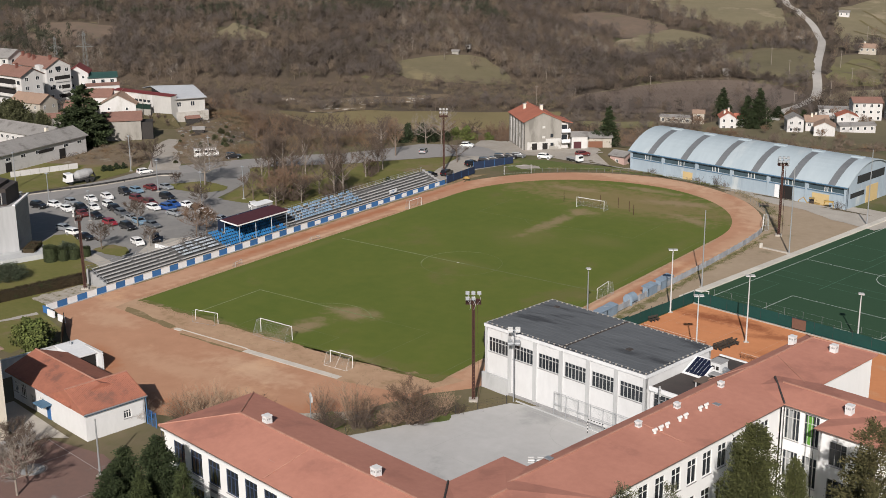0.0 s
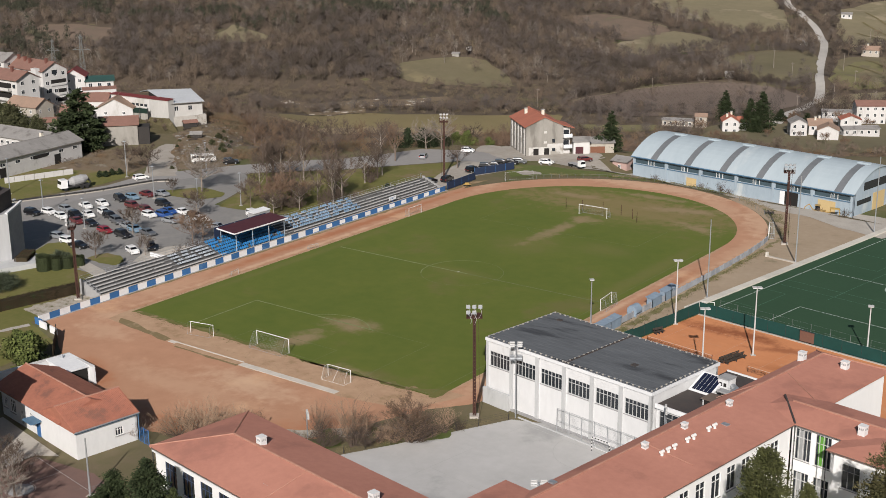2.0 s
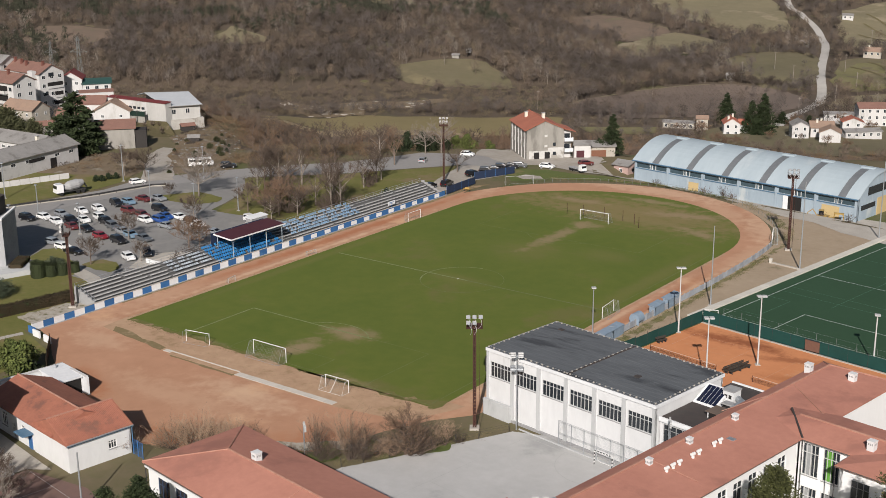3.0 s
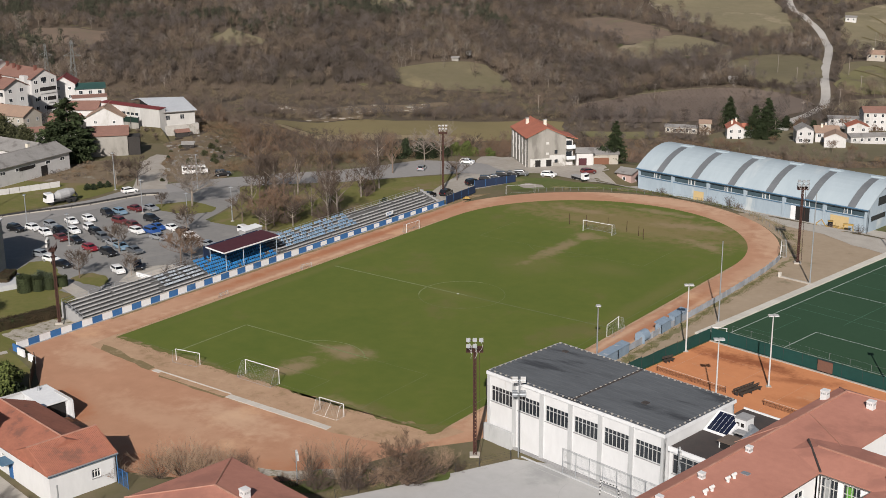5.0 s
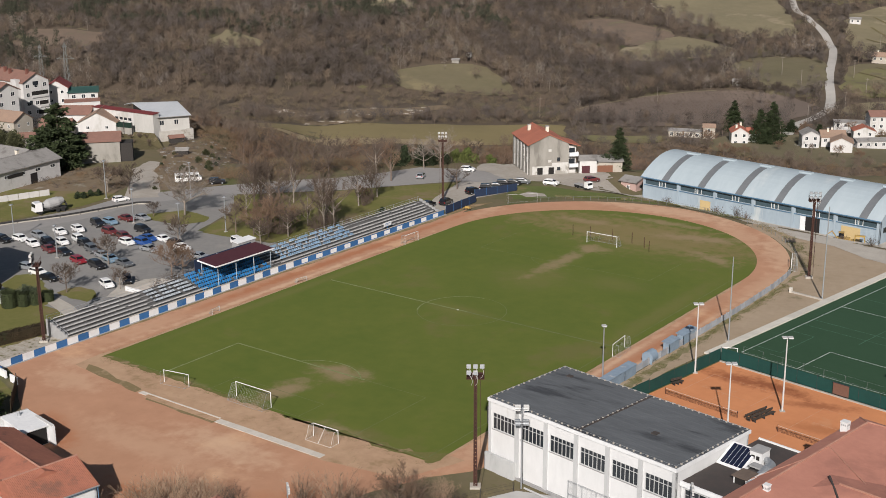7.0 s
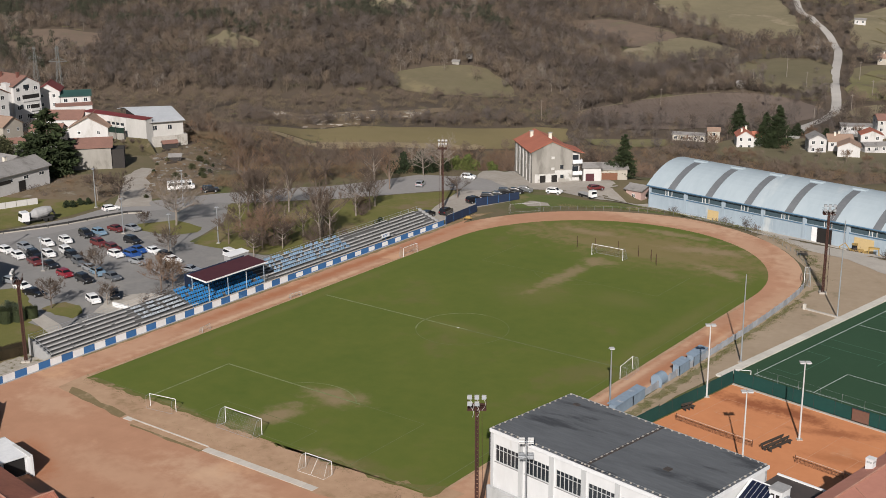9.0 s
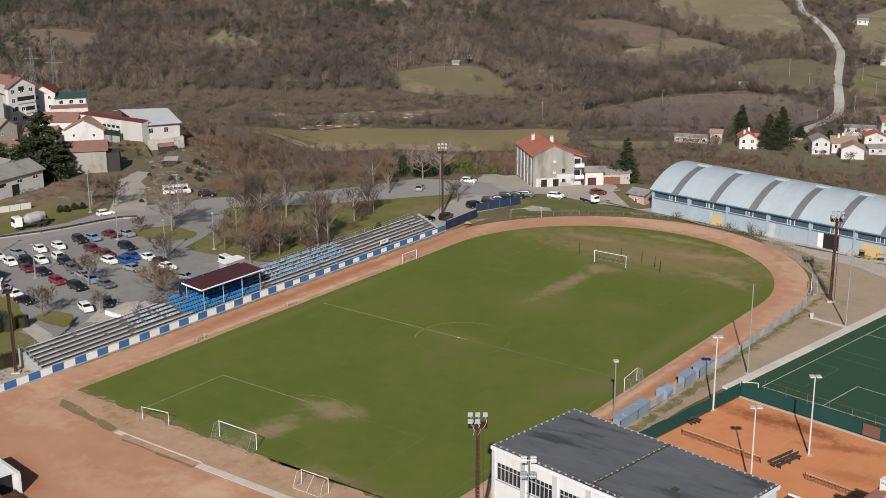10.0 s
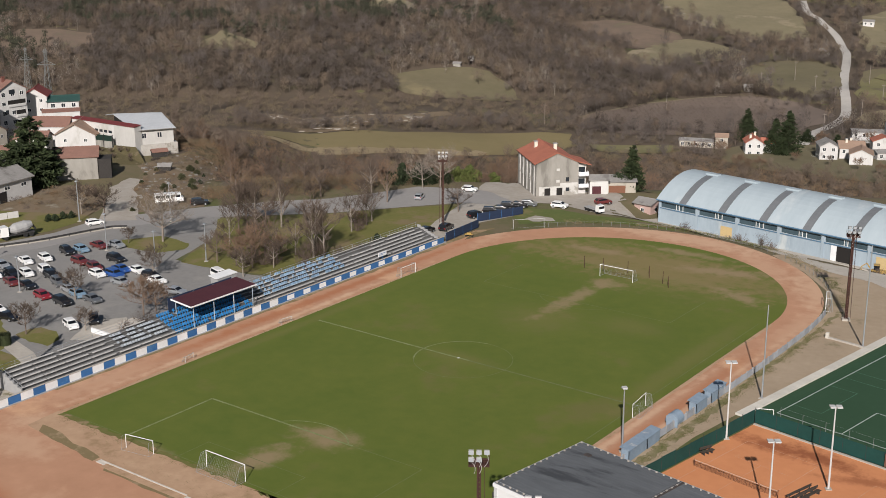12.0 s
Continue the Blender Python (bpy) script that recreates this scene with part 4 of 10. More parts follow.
# Pilasters are greyer than the wall: their shading is put into the colour.
for i in range(n + 1):
    u = G0 + i * bay
    part("pilaster", Shape().box(max(G0, u - 0.3), min(G1, u + 0.3), H0 - 0.24, H0, 0, GZ - 0.46), GREYEDWHITE, gym)
part("skirt", Shape().box(G0 - 0.3, G0 + 4.9, H0 - 0.7, H0 - 0.25, 0, 2.5), GREYEDWHITE, gym, "projecting white base of the first bay")
part("wall_lamp", Shape().box(G0 - 0.75, G0 - 0.25, H0 + 0.3, H0 + 0.9, 6.2, 8.6), DARKSTEEL, gym, "dark loudspeaker box on the corner")
part("plinth", Shape().box(G0 - 0.05, G1, H0 - 0.28, H0 - 0.02, 0, 0.4), GREYCON, gym)
part("parapet", Shape().box(G0 - 0.2, G1 + 0.2, H0 - 0.22, H1 + 0.2, GZ - 0.45, GZ), WHITEPAINT, gym, "white parapet band")
part("roof", Shape().box(G0 - 0.05, G1 + 0.05, H0 - 0.08, H1 + 0.05, GZ, GZ + 0.06), FELT, gym, "dark bitumen felt roof")
seam = Shape()
for k in range(1, 15):
    v = H0 + (H1 - H0) * k / 15
    seam.box(G0 + 0.2, G1 - 0.2, v - 0.05, v + 0.05, GZ + 0.06, GZ + 0.075)
part("felt_seams", seam, FELT, gym)
mid = (G0 + G1) / 2
part("expansion_strip", Shape().box(mid - 0.25, mid + 0.25, H0, H1, GZ + 0.06, GZ + 0.13), DARKROOF, gym)
cable = Shape()
ring = [(G0 + 0.15, H0 + 0.15), (G1 - 0.15, H0 + 0.15), (G1 - 0.15, H1 - 0.15), (G0 + 0.15, H1 - 0.15)]
for a, b in list(zip(ring, ring[1:] + ring[:1])) + [((mid, H0 + 0.1), (mid, H1 - 0.1))]:
    cable.rod((*a, GZ + 0.22), (*b, GZ + 0.22), 0.025, n=4)
part("lightning_cable", cable, GALV, gym)
k = 0
block = Shape().box(-0.09, 0.09, -0.09, 0.09, 0, 0.17).mesh("holder_block", CONCRETE)
for a, b in list(zip(ring, ring[1:] + ring[:1])) + [((mid, H0 + 0.1), (mid, H1 - 0.1))]:
    m = int(math.dist(a, b) / 1.0)
    for i in range(m):
        part("holder_block", block, None, gym, m=pose(a[0] + (b[0] - a[0]) * i / m, a[1] + (b[1] - a[1]) * i / m, GZ + 0.06))
part("roof_hatch", Shape().box(20, 20.8, 50, 50.8, GZ + 0.05, GZ + 0.2), DARKROOF, gym)
part("roof_hatch", Shape().box(0.5, 1.3, 57.0, 57.6, GZ + 0.05, GZ + 0.2), DARKROOF, gym)

# lower link building between gym and school
link_b = thing("link_building", "low white link building with dark stained flat roof", "building", SCHOOL)
wall_with_windows(link_b, along_u(45.2, 28.1), 9.2, 8.2, [(0.5, 4.4, 5.0, 7.6), (4.8, 8.8, 5.0, 7.6)], WHITE, frame_mat=GREYCON, bars=(3, 1))
wall_with_windows(link_b, along_u(61.5, 37.2, True), 8.8, 8.2, [], WHITE)
part("roof", Shape().box(28.1, 37.4, 45.0, 61.6, 8.2, 8.42), DARKROOF, link_b)
for v in (44.8, 61.5):
    part("parapet", Shape().box(28.1, 37.4, v, v + 0.25, 8.0, 8.6), WHITEPAINT, link_b)
part("upstand", Shape().box(34.5, 37.3, 49.0, 52.6, 8.4, 9.4), WHITE, link_b)
part("canopy_slab", Shape().box(32.4, 36.2, 52.5, 53.6, 9.3, 9.5), GREYCON, link_b)
sol = thing("solar_collector", "solar panel on a white sloped frame on the flat roof", "solar panel", SCHOOL @ Matrix.Translation((28.15, 52.2, 8.3)) @ Matrix.Diagonal((0.84, 0.72, 0.68, 1)) @ Matrix.Translation((-29.6, -49.6, -7.62)))
part("frame", Shape().add([(29.6, 49.6, 7.62), (33.9, 49.6, 7.62), (33.9, 54.4, 7.62), (29.6, 54.4, 7.62), (29.6, 49.6, 7.9), (33.9, 49.6, 7.9), (33.9, 54.4, 10.3), (29.6, 54.4, 10.3)], [(0, 3, 2, 1), (4, 5, 6, 7), (0, 1, 5, 4), (1, 2, 6, 5), (2, 3, 7, 6), (3, 0, 4, 7)]), WHITEPAINT, sol)
part("support", Shape().box(29.8, 33.7, 49.8, 54.2, 6.63, 7.62), WHITEPAINT, sol)
for i in range(5):
    a, b = 30.0 + i * 0.72, 30.66 + i * 0.72
    part("panel", Shape().slab([(a, 50.0, 8.16), (b, 50.0, 8.16), (b, 54.1, 10.2), (a, 54.1, 10.2)], 0.04), SOLAR, sol)
ac = thing("ventilation_unit", "white ventilation shaft and grey duct on the flat roof", "ventilation unit", SCHOOL)
part("shaft", Shape().box(31.2, 32.8, 54.6, 56.4, 8.22, 10.3), WHITE, ac)
part("lid", Shape().box(31.1, 32.9, 54.5, 56.5, 10.3, 10.45), GREYCON, ac)
for u in (31.45, 32.1):
    part("opening", Shape().box(u, u + 0.42, 54.56, 54.61, 9.3, 9.8), INSIDE, ac)
hutch = part("hutch", Shape().box(32.5, 34.3, 49.2, 51.2, 8.22, 9.3), WHITE, ac, "low white plant box with brown lid")
part("hutch_lid", Shape().box(32.3, 34.4, 49.0, 51.5, 9.3, 9.4), BARK, hutch)
# Dark sheet painted in for the shadow in the hutch's open side.
part("hutch_shaded_opening", Shape().box(32.7, 34.1, 49.16, 49.2, 8.3, 9.2), INSIDE, hutch)
part("duct", Shape().rod((34.0, 54.9, 9.1), (34.3, 53.2, 9.1), 0.6, 0.62, n=14).rod((34.3, 53.2, 9.1), (34.4, 51.7, 8.8), 0.62, 0.6, n=14).rod((33.0, 55.4, 9.4), (34.0, 54.9, 9.1), 0.4, 0.55, n=12), GALV, ac)

# ---- building with tiled cross wing, beside the forecourt ----
club = thing("clubhouse", "white single-storey clubhouse with red tiled gable roofs", "building", SCHOOL)
sh, a, b, c = hip_roof(-49.4, -31, -9.2, 0.3, 4.5, 6.5, "u", False, False)
part("roof", sh, CLUBRED, club)
part("ridge_cap", Shape().rod(Vector(a) + up, (-32, a[1], 6.53), 0.12, n=5), MORTAR, club)
wing = part("wing_roof", hip_roof(-36.9, -27.2, -9.0, 0.3, 4.2, 6.4, "v", False, False, 0.3)[0], CLUBRED, club, "ribbed red tile roof")
tile = Shape()
for i in range(43):
    v = -9.25 + i * 0.225
    tile.add([(-32.05, v, 6.42), (-26.95, v, 4.24), (-26.95, v + 0.11, 4.32), (-32.05, v + 0.11, 6.5), (-26.95, v + 0.2, 4.24), (-32.05, v + 0.2, 6.42)], [(0, 1, 2, 3), (3, 2, 4, 5)])
part("tile_ribs", tile, CLUBRED, wing)
part("ridge_cap", Shape().rod((-32.05, -9.3, 6.46), (-32.05, 0.6, 6.46), 0.12, n=5), MORTAR, club)
wall_with_windows(club, along_u(-8.9, -49.2), 12.3, 4.4, [(0.6, 1.8, 1.4, 3), (2.6, 4.2, 1.2, 3.2), (5.6, 6.6, 0.1, 2.3), (8.4, 9.6, 1.2, 2.8)], WHITE)
wall_with_windows(club, pose(-49.2, 0.3, 0, 0, 0, -90), 9.2, 4.4, [], WHITE)
wall_with_windows(club, along_u(0.3, -36.9, True), 12.3, 4.4, [], WHITE)
part("wall", Shape().add([(u, v, z) for v in (-9.0, -8.7) for u, z in ((-36.9, 0), (-27.2, 0), (-27.2, 4.05), (-32.05, 6.2), (-36.9, 4.05))], [(0, 1, 2, 3, 4), (9, 8, 7, 6, 5), (0, 5, 6, 1), (1, 6, 7, 2), (2, 7, 8, 3), (3, 8, 9, 4), (4, 9, 5, 0)]), WHITE, club)
wall_with_windows(club, pose(-27.2, -8.7, 0, 0, 0, 90), 9.0, 4.1, [(5.6, 6.8, 1.6, 2.8)], WHITE)
part("wall", Shape().box(-36.9, -27.2, 0.0, 0.3, 0, 4.05), WHITE, club)
part("gutter", Shape().rod((-26.85, -9.3, 4.1), (-26.85, 0.6, 4.1), 0.1, n=6), GALV, club)
part("fascia", Shape().box(-26.98, -26.9, -9.3, 0.6, 3.86, 4.08), BLUETRIM, club, "blue painted fascia board")
part("fascia", Shape().box(-49.9, -36.9, -9.62, -9.55, 4.2, 4.42), BLUETRIM, club, "blue painted fascia board")
part("downpipe", Shape().rod((-27.05, 0.45, 0), (-27.05, 0.45, 4.1), 0.07, n=6), BLUETRIM, club)
part("canopy", Shape().box(-39.6, -36.95, -10.6, -8.95, 2.5, 2.66), BLUETRIM, club, "small blue porch roof")
part("door", Shape().box(-38.6, -37.6, -9.0, -8.86, 0, 2.2), BLUEPAINT, club, "blue entrance door")
annex = thing("store_annex", "low white flat-roofed store beside the forecourt", "building", SCHOOL)
part("wall", Shape().box(-57.3, -51.0, 2.7, 6.2, 0, 2.8), WHITE, annex)
part("roof", Shape().slab([(-57.5, 2.4, 3.1), (-50.7, 2.4, 2.9), (-50.7, 6.5, 2.9), (-57.5, 6.5, 3.1)], 0.2), WHITEPAINT, annex, "white sheet flat roof")
part("garage_opening", Shape().box(-51.02, -50.96, 3.0, 5.9, 0.1, 2.5), INSIDE, annex)
part("roof_vent", Shape().rod((-56.4, 4.6, 3.0), (-56.4, 4.6, 3.7), 0.3, 0.1, 10), GALV, annex)
shade = thing("garden_wall", "long white rendered wall behind the clubhouse", "wall", SCHOOL, kind="structure")
part("wall", Shape().box(-57.9, -57.5, -12, 6.5, 0, 2.9).box(-57.9, -49.6, 6.2, 6.5, 0, 2.9), WHITE, shade)
part("coping", Shape().box(-58.0, -57.4, -12.1, 6.6, 2.9, 3.02).box(-57.4, -49.9, 6.1, 6.6, 2.9, 3.02), DULLWHITE, shade)
hut = thing("mesh_screen", "blue steel mesh screen beside the clubhouse", "fence", SCHOOL)
for u in (-26.6, -25.4, -24.2):
    part("post", Shape().rod((u, 0.2, 0), (u, 0.2, 2.4), 0.05), BLUEPAINT, hut)
bars = Shape()
for k in range(24):
    bars.rod((-26.6 + 0.104 * k, 0.2, 0.1), (-26.6 + 0.104 * k, 0.2, 2.3), 0.012, n=3, cap=False)
for z in (0.1, 1.2, 2.3):
    bars.rod((-26.6, 0.2, z), (-24.2, 0.2, z), 0.025, n=4)
part("mesh", bars, BLUEPAINT, hut)
res = thing("apartment_block", "beige apartment block with balconies", "apartment building", SCHOOL @ pose(16.4, -9.1, 0))
wall_with_windows(res, along_u(-17.0, -66.0), 13.4, 13.3, [w for z in (1.2, 4.2, 7.2, 10.2) for w in rowwins(13.4, 3, 1.6, z, z + 1.6, 2.4, 4.2)], CREAM)
wall_with_windows(res, pose(-52.6, -17, 0, 0, 0, 90), 10, 13.3, [w for z in (1.2, 4.2, 7.2, 10.2) for w in ((1.5, 3, z, z + 1.6), (6.5, 8, z, z + 1.6))], CREAM)
part("roof", hip_roof(-66, -52.6, -17, -7, 13.4, 14.6, "u")[0], TILES_OLD, res)
part("wall", Shape().box(-66, -52.7, -7.3, -7, 0, 13.3).box(-66, -65.7, -16.6, -7.3, 0, 13.3), CREAM, res)
bank = thing("garden_wall", "rough grey concrete garden wall", "wall", SCHOOL, kind="structure")
part("wall", Shape().box(-32.8, -32.5, -24, -14.4, 0, 1.4).box(-32.9, -32.2, -24, -14.4, 0, 0.35), GREYCON, bank)

# ---- tower beside the car park ----
tower = thing("tower_building", "pale concrete angular tower with dark roof cap", "tower")
foot = [(-77.3, -48.5), (-81.8, -42.1), (-93, -43), (-99, -62), (-83.2, -63.6)]
part("wall", Shape().prism(foot, 0, 10.7), GREYCON, tower)
part("white_face", Shape().slab([(-77.18, -48.5, 10.7), (-83.1, -63.65, 10.7), (-83.3, -63.6, 10.7), (-77.38, -48.45, 10.7)], 10.7), STREAKED, tower, "pale render with dark rain streaks")
part("plinth", Shape().prism([(-73.8, -55.0), (-71.3, -47.0), (-74.4, -44.6), (-81.3, -42.4), (-77.1, -48.6), (-79.4, -55.0)], 0, 1.05), GREYEDWHITE, tower, "low white planter wall")
part("coping", Shape().slab([(-77.0, -48.6, 10.95), (-81.6, -41.9, 11.5), (-82.0, -42.1, 11.5), (-77.5, -48.9, 10.95)], 0.35), WHITEPAINT, tower)
part("parapet", Shape().prism([(-77.4, -48.5), (-81.8, -42.2), (-82.2, -42.5), (-77.8, -48.8)], 10.7, 10.85), GREYCON, tower)
cap = [(-78.6, -49.4), (-82.6, -43.6), (-92, -43.8), (-97.4, -61.4), (-83.9, -62.8)]
part("roof", Shape().prism(cap, 10.7, 14.2).prism([(-79.9, -50.2), (-83.4, -45.2), (-91, -45.5), (-95, -59), (-85, -60.8)], 14.2, 14.9), DARKROOF, tower, "dark sheet roof cap")
glazing = part("window_band", Shape().slab([(-78.5, -49.5, 13.5), (-83.6, -62.0, 13.5), (-83.7, -62.0, 13.5), (-78.6, -49.5, 13.5)], 2.4), GLASS, tower, "dark glazed band under the roof")
for k in range(7):
    q = (k + 0.5) / 7
    part("mullion", Shape().box(-0.06, 0.06, -0.06, 0.06, 11.1, 13.5), PALESTEEL, glazing, m=Matrix.Translation((-78.48 - 5.1 * q, -49.5 - 12.5 * q, 0)))

# ---- workshop hall ----
BL = pose(-18.6, 106.2, -3.0, 0, 0, -8.0)
LEN, DEP, EAV, RISE = 64.0, 24.0, 5.6, 5.0
hall = thing("workshop_hall", "pale blue workshop hall with arched sheet roof", "industrial hall", BL)
openings = []
for i in range(6):
    b0 = 0.5 + i * LEN / 6
    openings.append((b0, b0 + LEN / 6 - 1.0, 3.75, 5.1))
openings += [(46.0, 49.6, 0.1, 3.4), (55.5, 59.6, 0.1, 3.2), (17.0, 20.0, 0.2, 2.8)]
wall_with_windows(hall, pose(0, 0, 0), LEN, EAV - 0.1, openings[:6], BLUEWALL, 0.4, base=-1.0, frame_mat=BLUEWALL, glass=HALLGLASS, bars=(1, 0))
part("door", Shape().box(46.0, 49.6, -0.06, 0.02, -0.6, 3.4), INSIDE, hall, "open doorway, dark inside")
part("door_leaf", Shape().box(44.7, 46.0, -0.16, -0.06, -0.6, 3.4), WHITEPAINT, hall)
part("door", Shape().box(55.0, 59.6, -0.08, 0.02, -0.6, 3.0), OCHRE, hall, "ochre sliding door")
part("door", Shape().box(17.2, 20.2, -0.08, 0.02, -0.6, 2.4), OCHRE, hall, "ochre sliding door")
for i in range(7):
    u = min(LEN - 0.3, i * LEN / 6)
    part("downpipe", Shape().box(max(0, u - 0.3), u + 0.3, -0.2, 0.0, -1.0, EAV - 0.2), BLUEWALL, hall)
for i in range(6):
    u = (i + 0.55) * LEN / 6
    for a in (-1.0, -0.2, 0.8):
        part("casement", Shape().box(u + a, u + a + 0.1, -0.05, 0.1, 3.75, 5.1), WHITEMETAL, hall)
K = 16
prof = [(-0.6 + (DEP + 1.2) * k / K, EAV + RISE * (1 - (2 * k / K - 1) ** 2)) for k in range(K + 1)]


def vault(x0, x1, k0, k1, up, thick):
    """A bent sheet that follows the arch from station k0 to k1, in one piece."""
    ring = prof[k0:k1 + 1]
    n = len(ring)
    v = [(x, y, z + dz) for x, dz in ((x0, up), (x1, up), (x0, up - thick), (x1, up - thick)) for y, z in ring]
    f = []
    for i in range(n - 1):
        f += [(i, n + i, n + i + 1, i + 1), (2 * n + i, 2 * n + i + 1, 3 * n + i + 1, 3 * n + i), (i, i + 1, 2 * n + i + 1, 2 * n + i), (n + i, 3 * n + i, 3 * n + i + 1, n + i + 1)]
    return Shape().add(v, f + [(0, 2 * n, 3 * n, n), (n - 1, 2 * n - 1, 4 * n - 1, 3 * n - 1)])


roof = part("roof", vault(-0.5, LEN + 0.5, 0, K, 0.0, 0.2), BLUEROOF, hall)
for i in range(6):
    u = (i + 0.64) * LEN / 6
    part("rooflight", vault(u - 0.95, u + 0.95, 0, 7, 0.06, 0.05), ROOFLIGHT, roof)
    part("rooflight", vault(u - 0.95, u + 0.95, 9, 16, 0.06, 0.05), ROOFLIGHT, roof)
    part("ridge_vent", Shape().box(u - 1.6, u + 1.6, DEP / 2 - 0.7, DEP / 2 + 0.7, EAV + RISE - 0.1, EAV + RISE + 0.3), BLUEROOF, roof)
seams = Shape()
for i in range(1, 64):
    for (y0, z0), (y1, z1) in list(zip(prof, prof[1:]))[:K // 2 + 2]:
        seams.add([(i - 0.03, y0, z0 + 0.02), (i + 0.03, y0, z0 + 0.02), (i + 0.03, y1, z1 + 0.02), (i - 0.03, y1, z1 + 0.02)], [(0, 1, 2, 3)])
part("sheet_seams", seams, BLUEROOF, roof)
for side, x in ((0, 0.0), (1, LEN - 0.4)):
    ends = Shape()
    pts = [(y, z) for y, z in prof[1:-1]]
    ends.add([(x, y, -1.0) for y, z in pts] + [(x, y, z - 0.2) for y, z in pts] + [(x + 0.4, y, -1.0) for y, z in pts] + [(x + 0.4, y, z - 0.2) for y, z in pts],
             [(i, i + 1, len(pts) + i + 1, len(pts) + i) for i in range(len(pts) - 1)] + [(2 * len(pts) + i, 3 * len(pts) + i, 3 * len(pts) + i + 1, 2 * len(pts) + i + 1) for i in range(len(pts) - 1)])
    part("gable_wall", ends, BLUEWALL, hall)
part("gable_window", Shape().box(LEN + 0.0, LEN + 0.06, 5, 19, 5.6, 7.6), GLASS, hall)
part("gable_window", Shape().box(LEN + 0.0, LEN + 0.06, 2, 9, 2.4, 3.6), GLASS, hall)
part("gable_door", Shape().box(LEN + 0.0, LEN + 0.1, 10, 16, -0.6, 4.2), OCHRE, hall)
part("gutter", Shape().rod((-0.5, -0.62, EAV - 0.05), (LEN + 0.5, -0.62, EAV - 0.05), 0.16, n=6), BLUETRIM, hall)
part("eave_beam", Shape().box(0, LEN, -0.12, 0.0, EAV - 0.42, EAV - 0.12), BLUETRIM, hall, "blue beam above the window strip")
part("sill_band", Shape().box(0, LEN, -0.14, 0.0, 3.5, 3.72), BLUETRIM, hall, "blue sill below the window strip")
part("back_wall", Shape().box(0, LEN, DEP - 0.4, DEP, -1, EAV), BLUEWALL, hall)
ret = thing("retaining_wall", "weathered concrete retaining wall in front of the hall", "wall", BL, kind="structure")
part("wall", Shape().box(30, 64, -3.4, -3.0, -2, 0.8), CONCRETE, ret)
part("wall", Shape().box(4, 30, -3.2, -2.9, -2, 0.5), CONCRETE, ret)
drape("yard", wavy([(-24, 103), (-10, 100), (4, 95), (8, 91.5), (20, 88), (32, 82), (41, 80.5), (49, 75.5), (60, 72), (72, 100), (46, 101), (-19, 110)], 0.4, 3), CONCRETE, "pale broken concrete yard in front of the hall", "yard", 0.07, 3.0, True)


# ---- boundary wall of the stand side ----
wall = thing("boundary_wall", "low boundary wall painted in blue and white panels", "wall", kind="structure")
pa, pb = Shape().box(-0.14, 0.14, 0.0, 2.222, 0.0, 1.22).mesh("panel", BLUEPAINT), Shape().box(-0.14, 0.14, 0.0, 2.222, 0.0, 1.22).mesh("panel", WHITEPAINT)
field = Shape().box(0.14, 0.146, 0.16, 2.08, 0.12, 1.0).mesh("white_field", WHITEPAINT)
for i in range(54):
    y = -67.2 + 2.2325 * i
    q = part("panel", pa if i % 2 or y > 0 else pb, None, wall, m=pose(-43.05, y, 0.08))
    if y > 0 and i % 2 == 0:
        part("white_field", field, None, q, "white painted field on the blue panel")
part("footing", Shape().box(-43.4, -42.55, -67.3, 54, 0, 0.1), GREYCON, wall)
part("coping", Shape().box(-43.23, -42.87, -67.3, 53.9, 1.31, 1.36), CONCRETE, wall)
ret = thing("boundary_wall", "short return of the blue and white wall at the corner", "wall", kind="structure")
for i, (x, y, a, me) in enumerate(((-43.0, -67.9, -98, pa), (-40.8, -68.6, -97, pb), (-37.0, -69.2, -99, pb))):
    part("panel", me, None, ret, m=pose(x, y, 0.05, 0, 0, a))
dark = thing("fence", "dark brown cloth fence beside the forecourt", "fence", kind="structure")
line = [(-34.6, -69.8), (-31.5, -72.3), (-28.6, -74.8), (-25.6, -77.2)]
for (x0, y0), (x1, y1) in zip(line, line[1:]):
    part("panel", Shape().add([(x0, y0, 0), (x1, y1, 0), (x1, y1, 2.0), (x0, y0, 2.0), (x0 + 0.06, y0 + 0.06, 0), (x1 + 0.06, y1 + 0.06, 0), (x1 + 0.06, y1 + 0.06, 2.0), (x0 + 0.06, y0 + 0.06, 2.0)], [(0, 1, 2, 3), (7, 6, 5, 4), (0, 4, 5, 1), (3, 2, 6, 7), (1, 5, 6, 2), (0, 3, 7, 4)]), HEDGE, dark)
    part("post", Shape().rod((x0, y0, 0), (x0, y0, 2.2), 0.06), DARKSTEEL, dark)

# ---- the stand ----
stand = thing("grandstand", "open concrete grandstand with grey plank benches", "grandstand")
Y0, Y1, ROWS_N, DX, DZ = -52.5, 53.0, 6, 0.95, 0.36
sx = lambda i: -44.3 - DX * i
sz = lambda i: 0.75 + DZ * i
for i in range(ROWS_N):
    part("step", Shape().box(sx(i) - DX, sx(i) + 0.02, Y0, Y1, 0, sz(i)), STANDCON, stand)
for i in range(ROWS_N):
    part("nosing", Shape().box(sx(i) - 0.1, sx(i) + 0.035, Y0, Y1, sz(i) - 0.09, sz(i) + 0.012), GREYCON, stand)
part("front_walk", Shape().box(-44.28, -43.2, Y0, Y1, 0, 0.4), STANDCON, stand)
plank = Shape().box(-0.15, 0.15, 0, 4.35, 0, 0.06).mesh("bench_plank", PLANK)
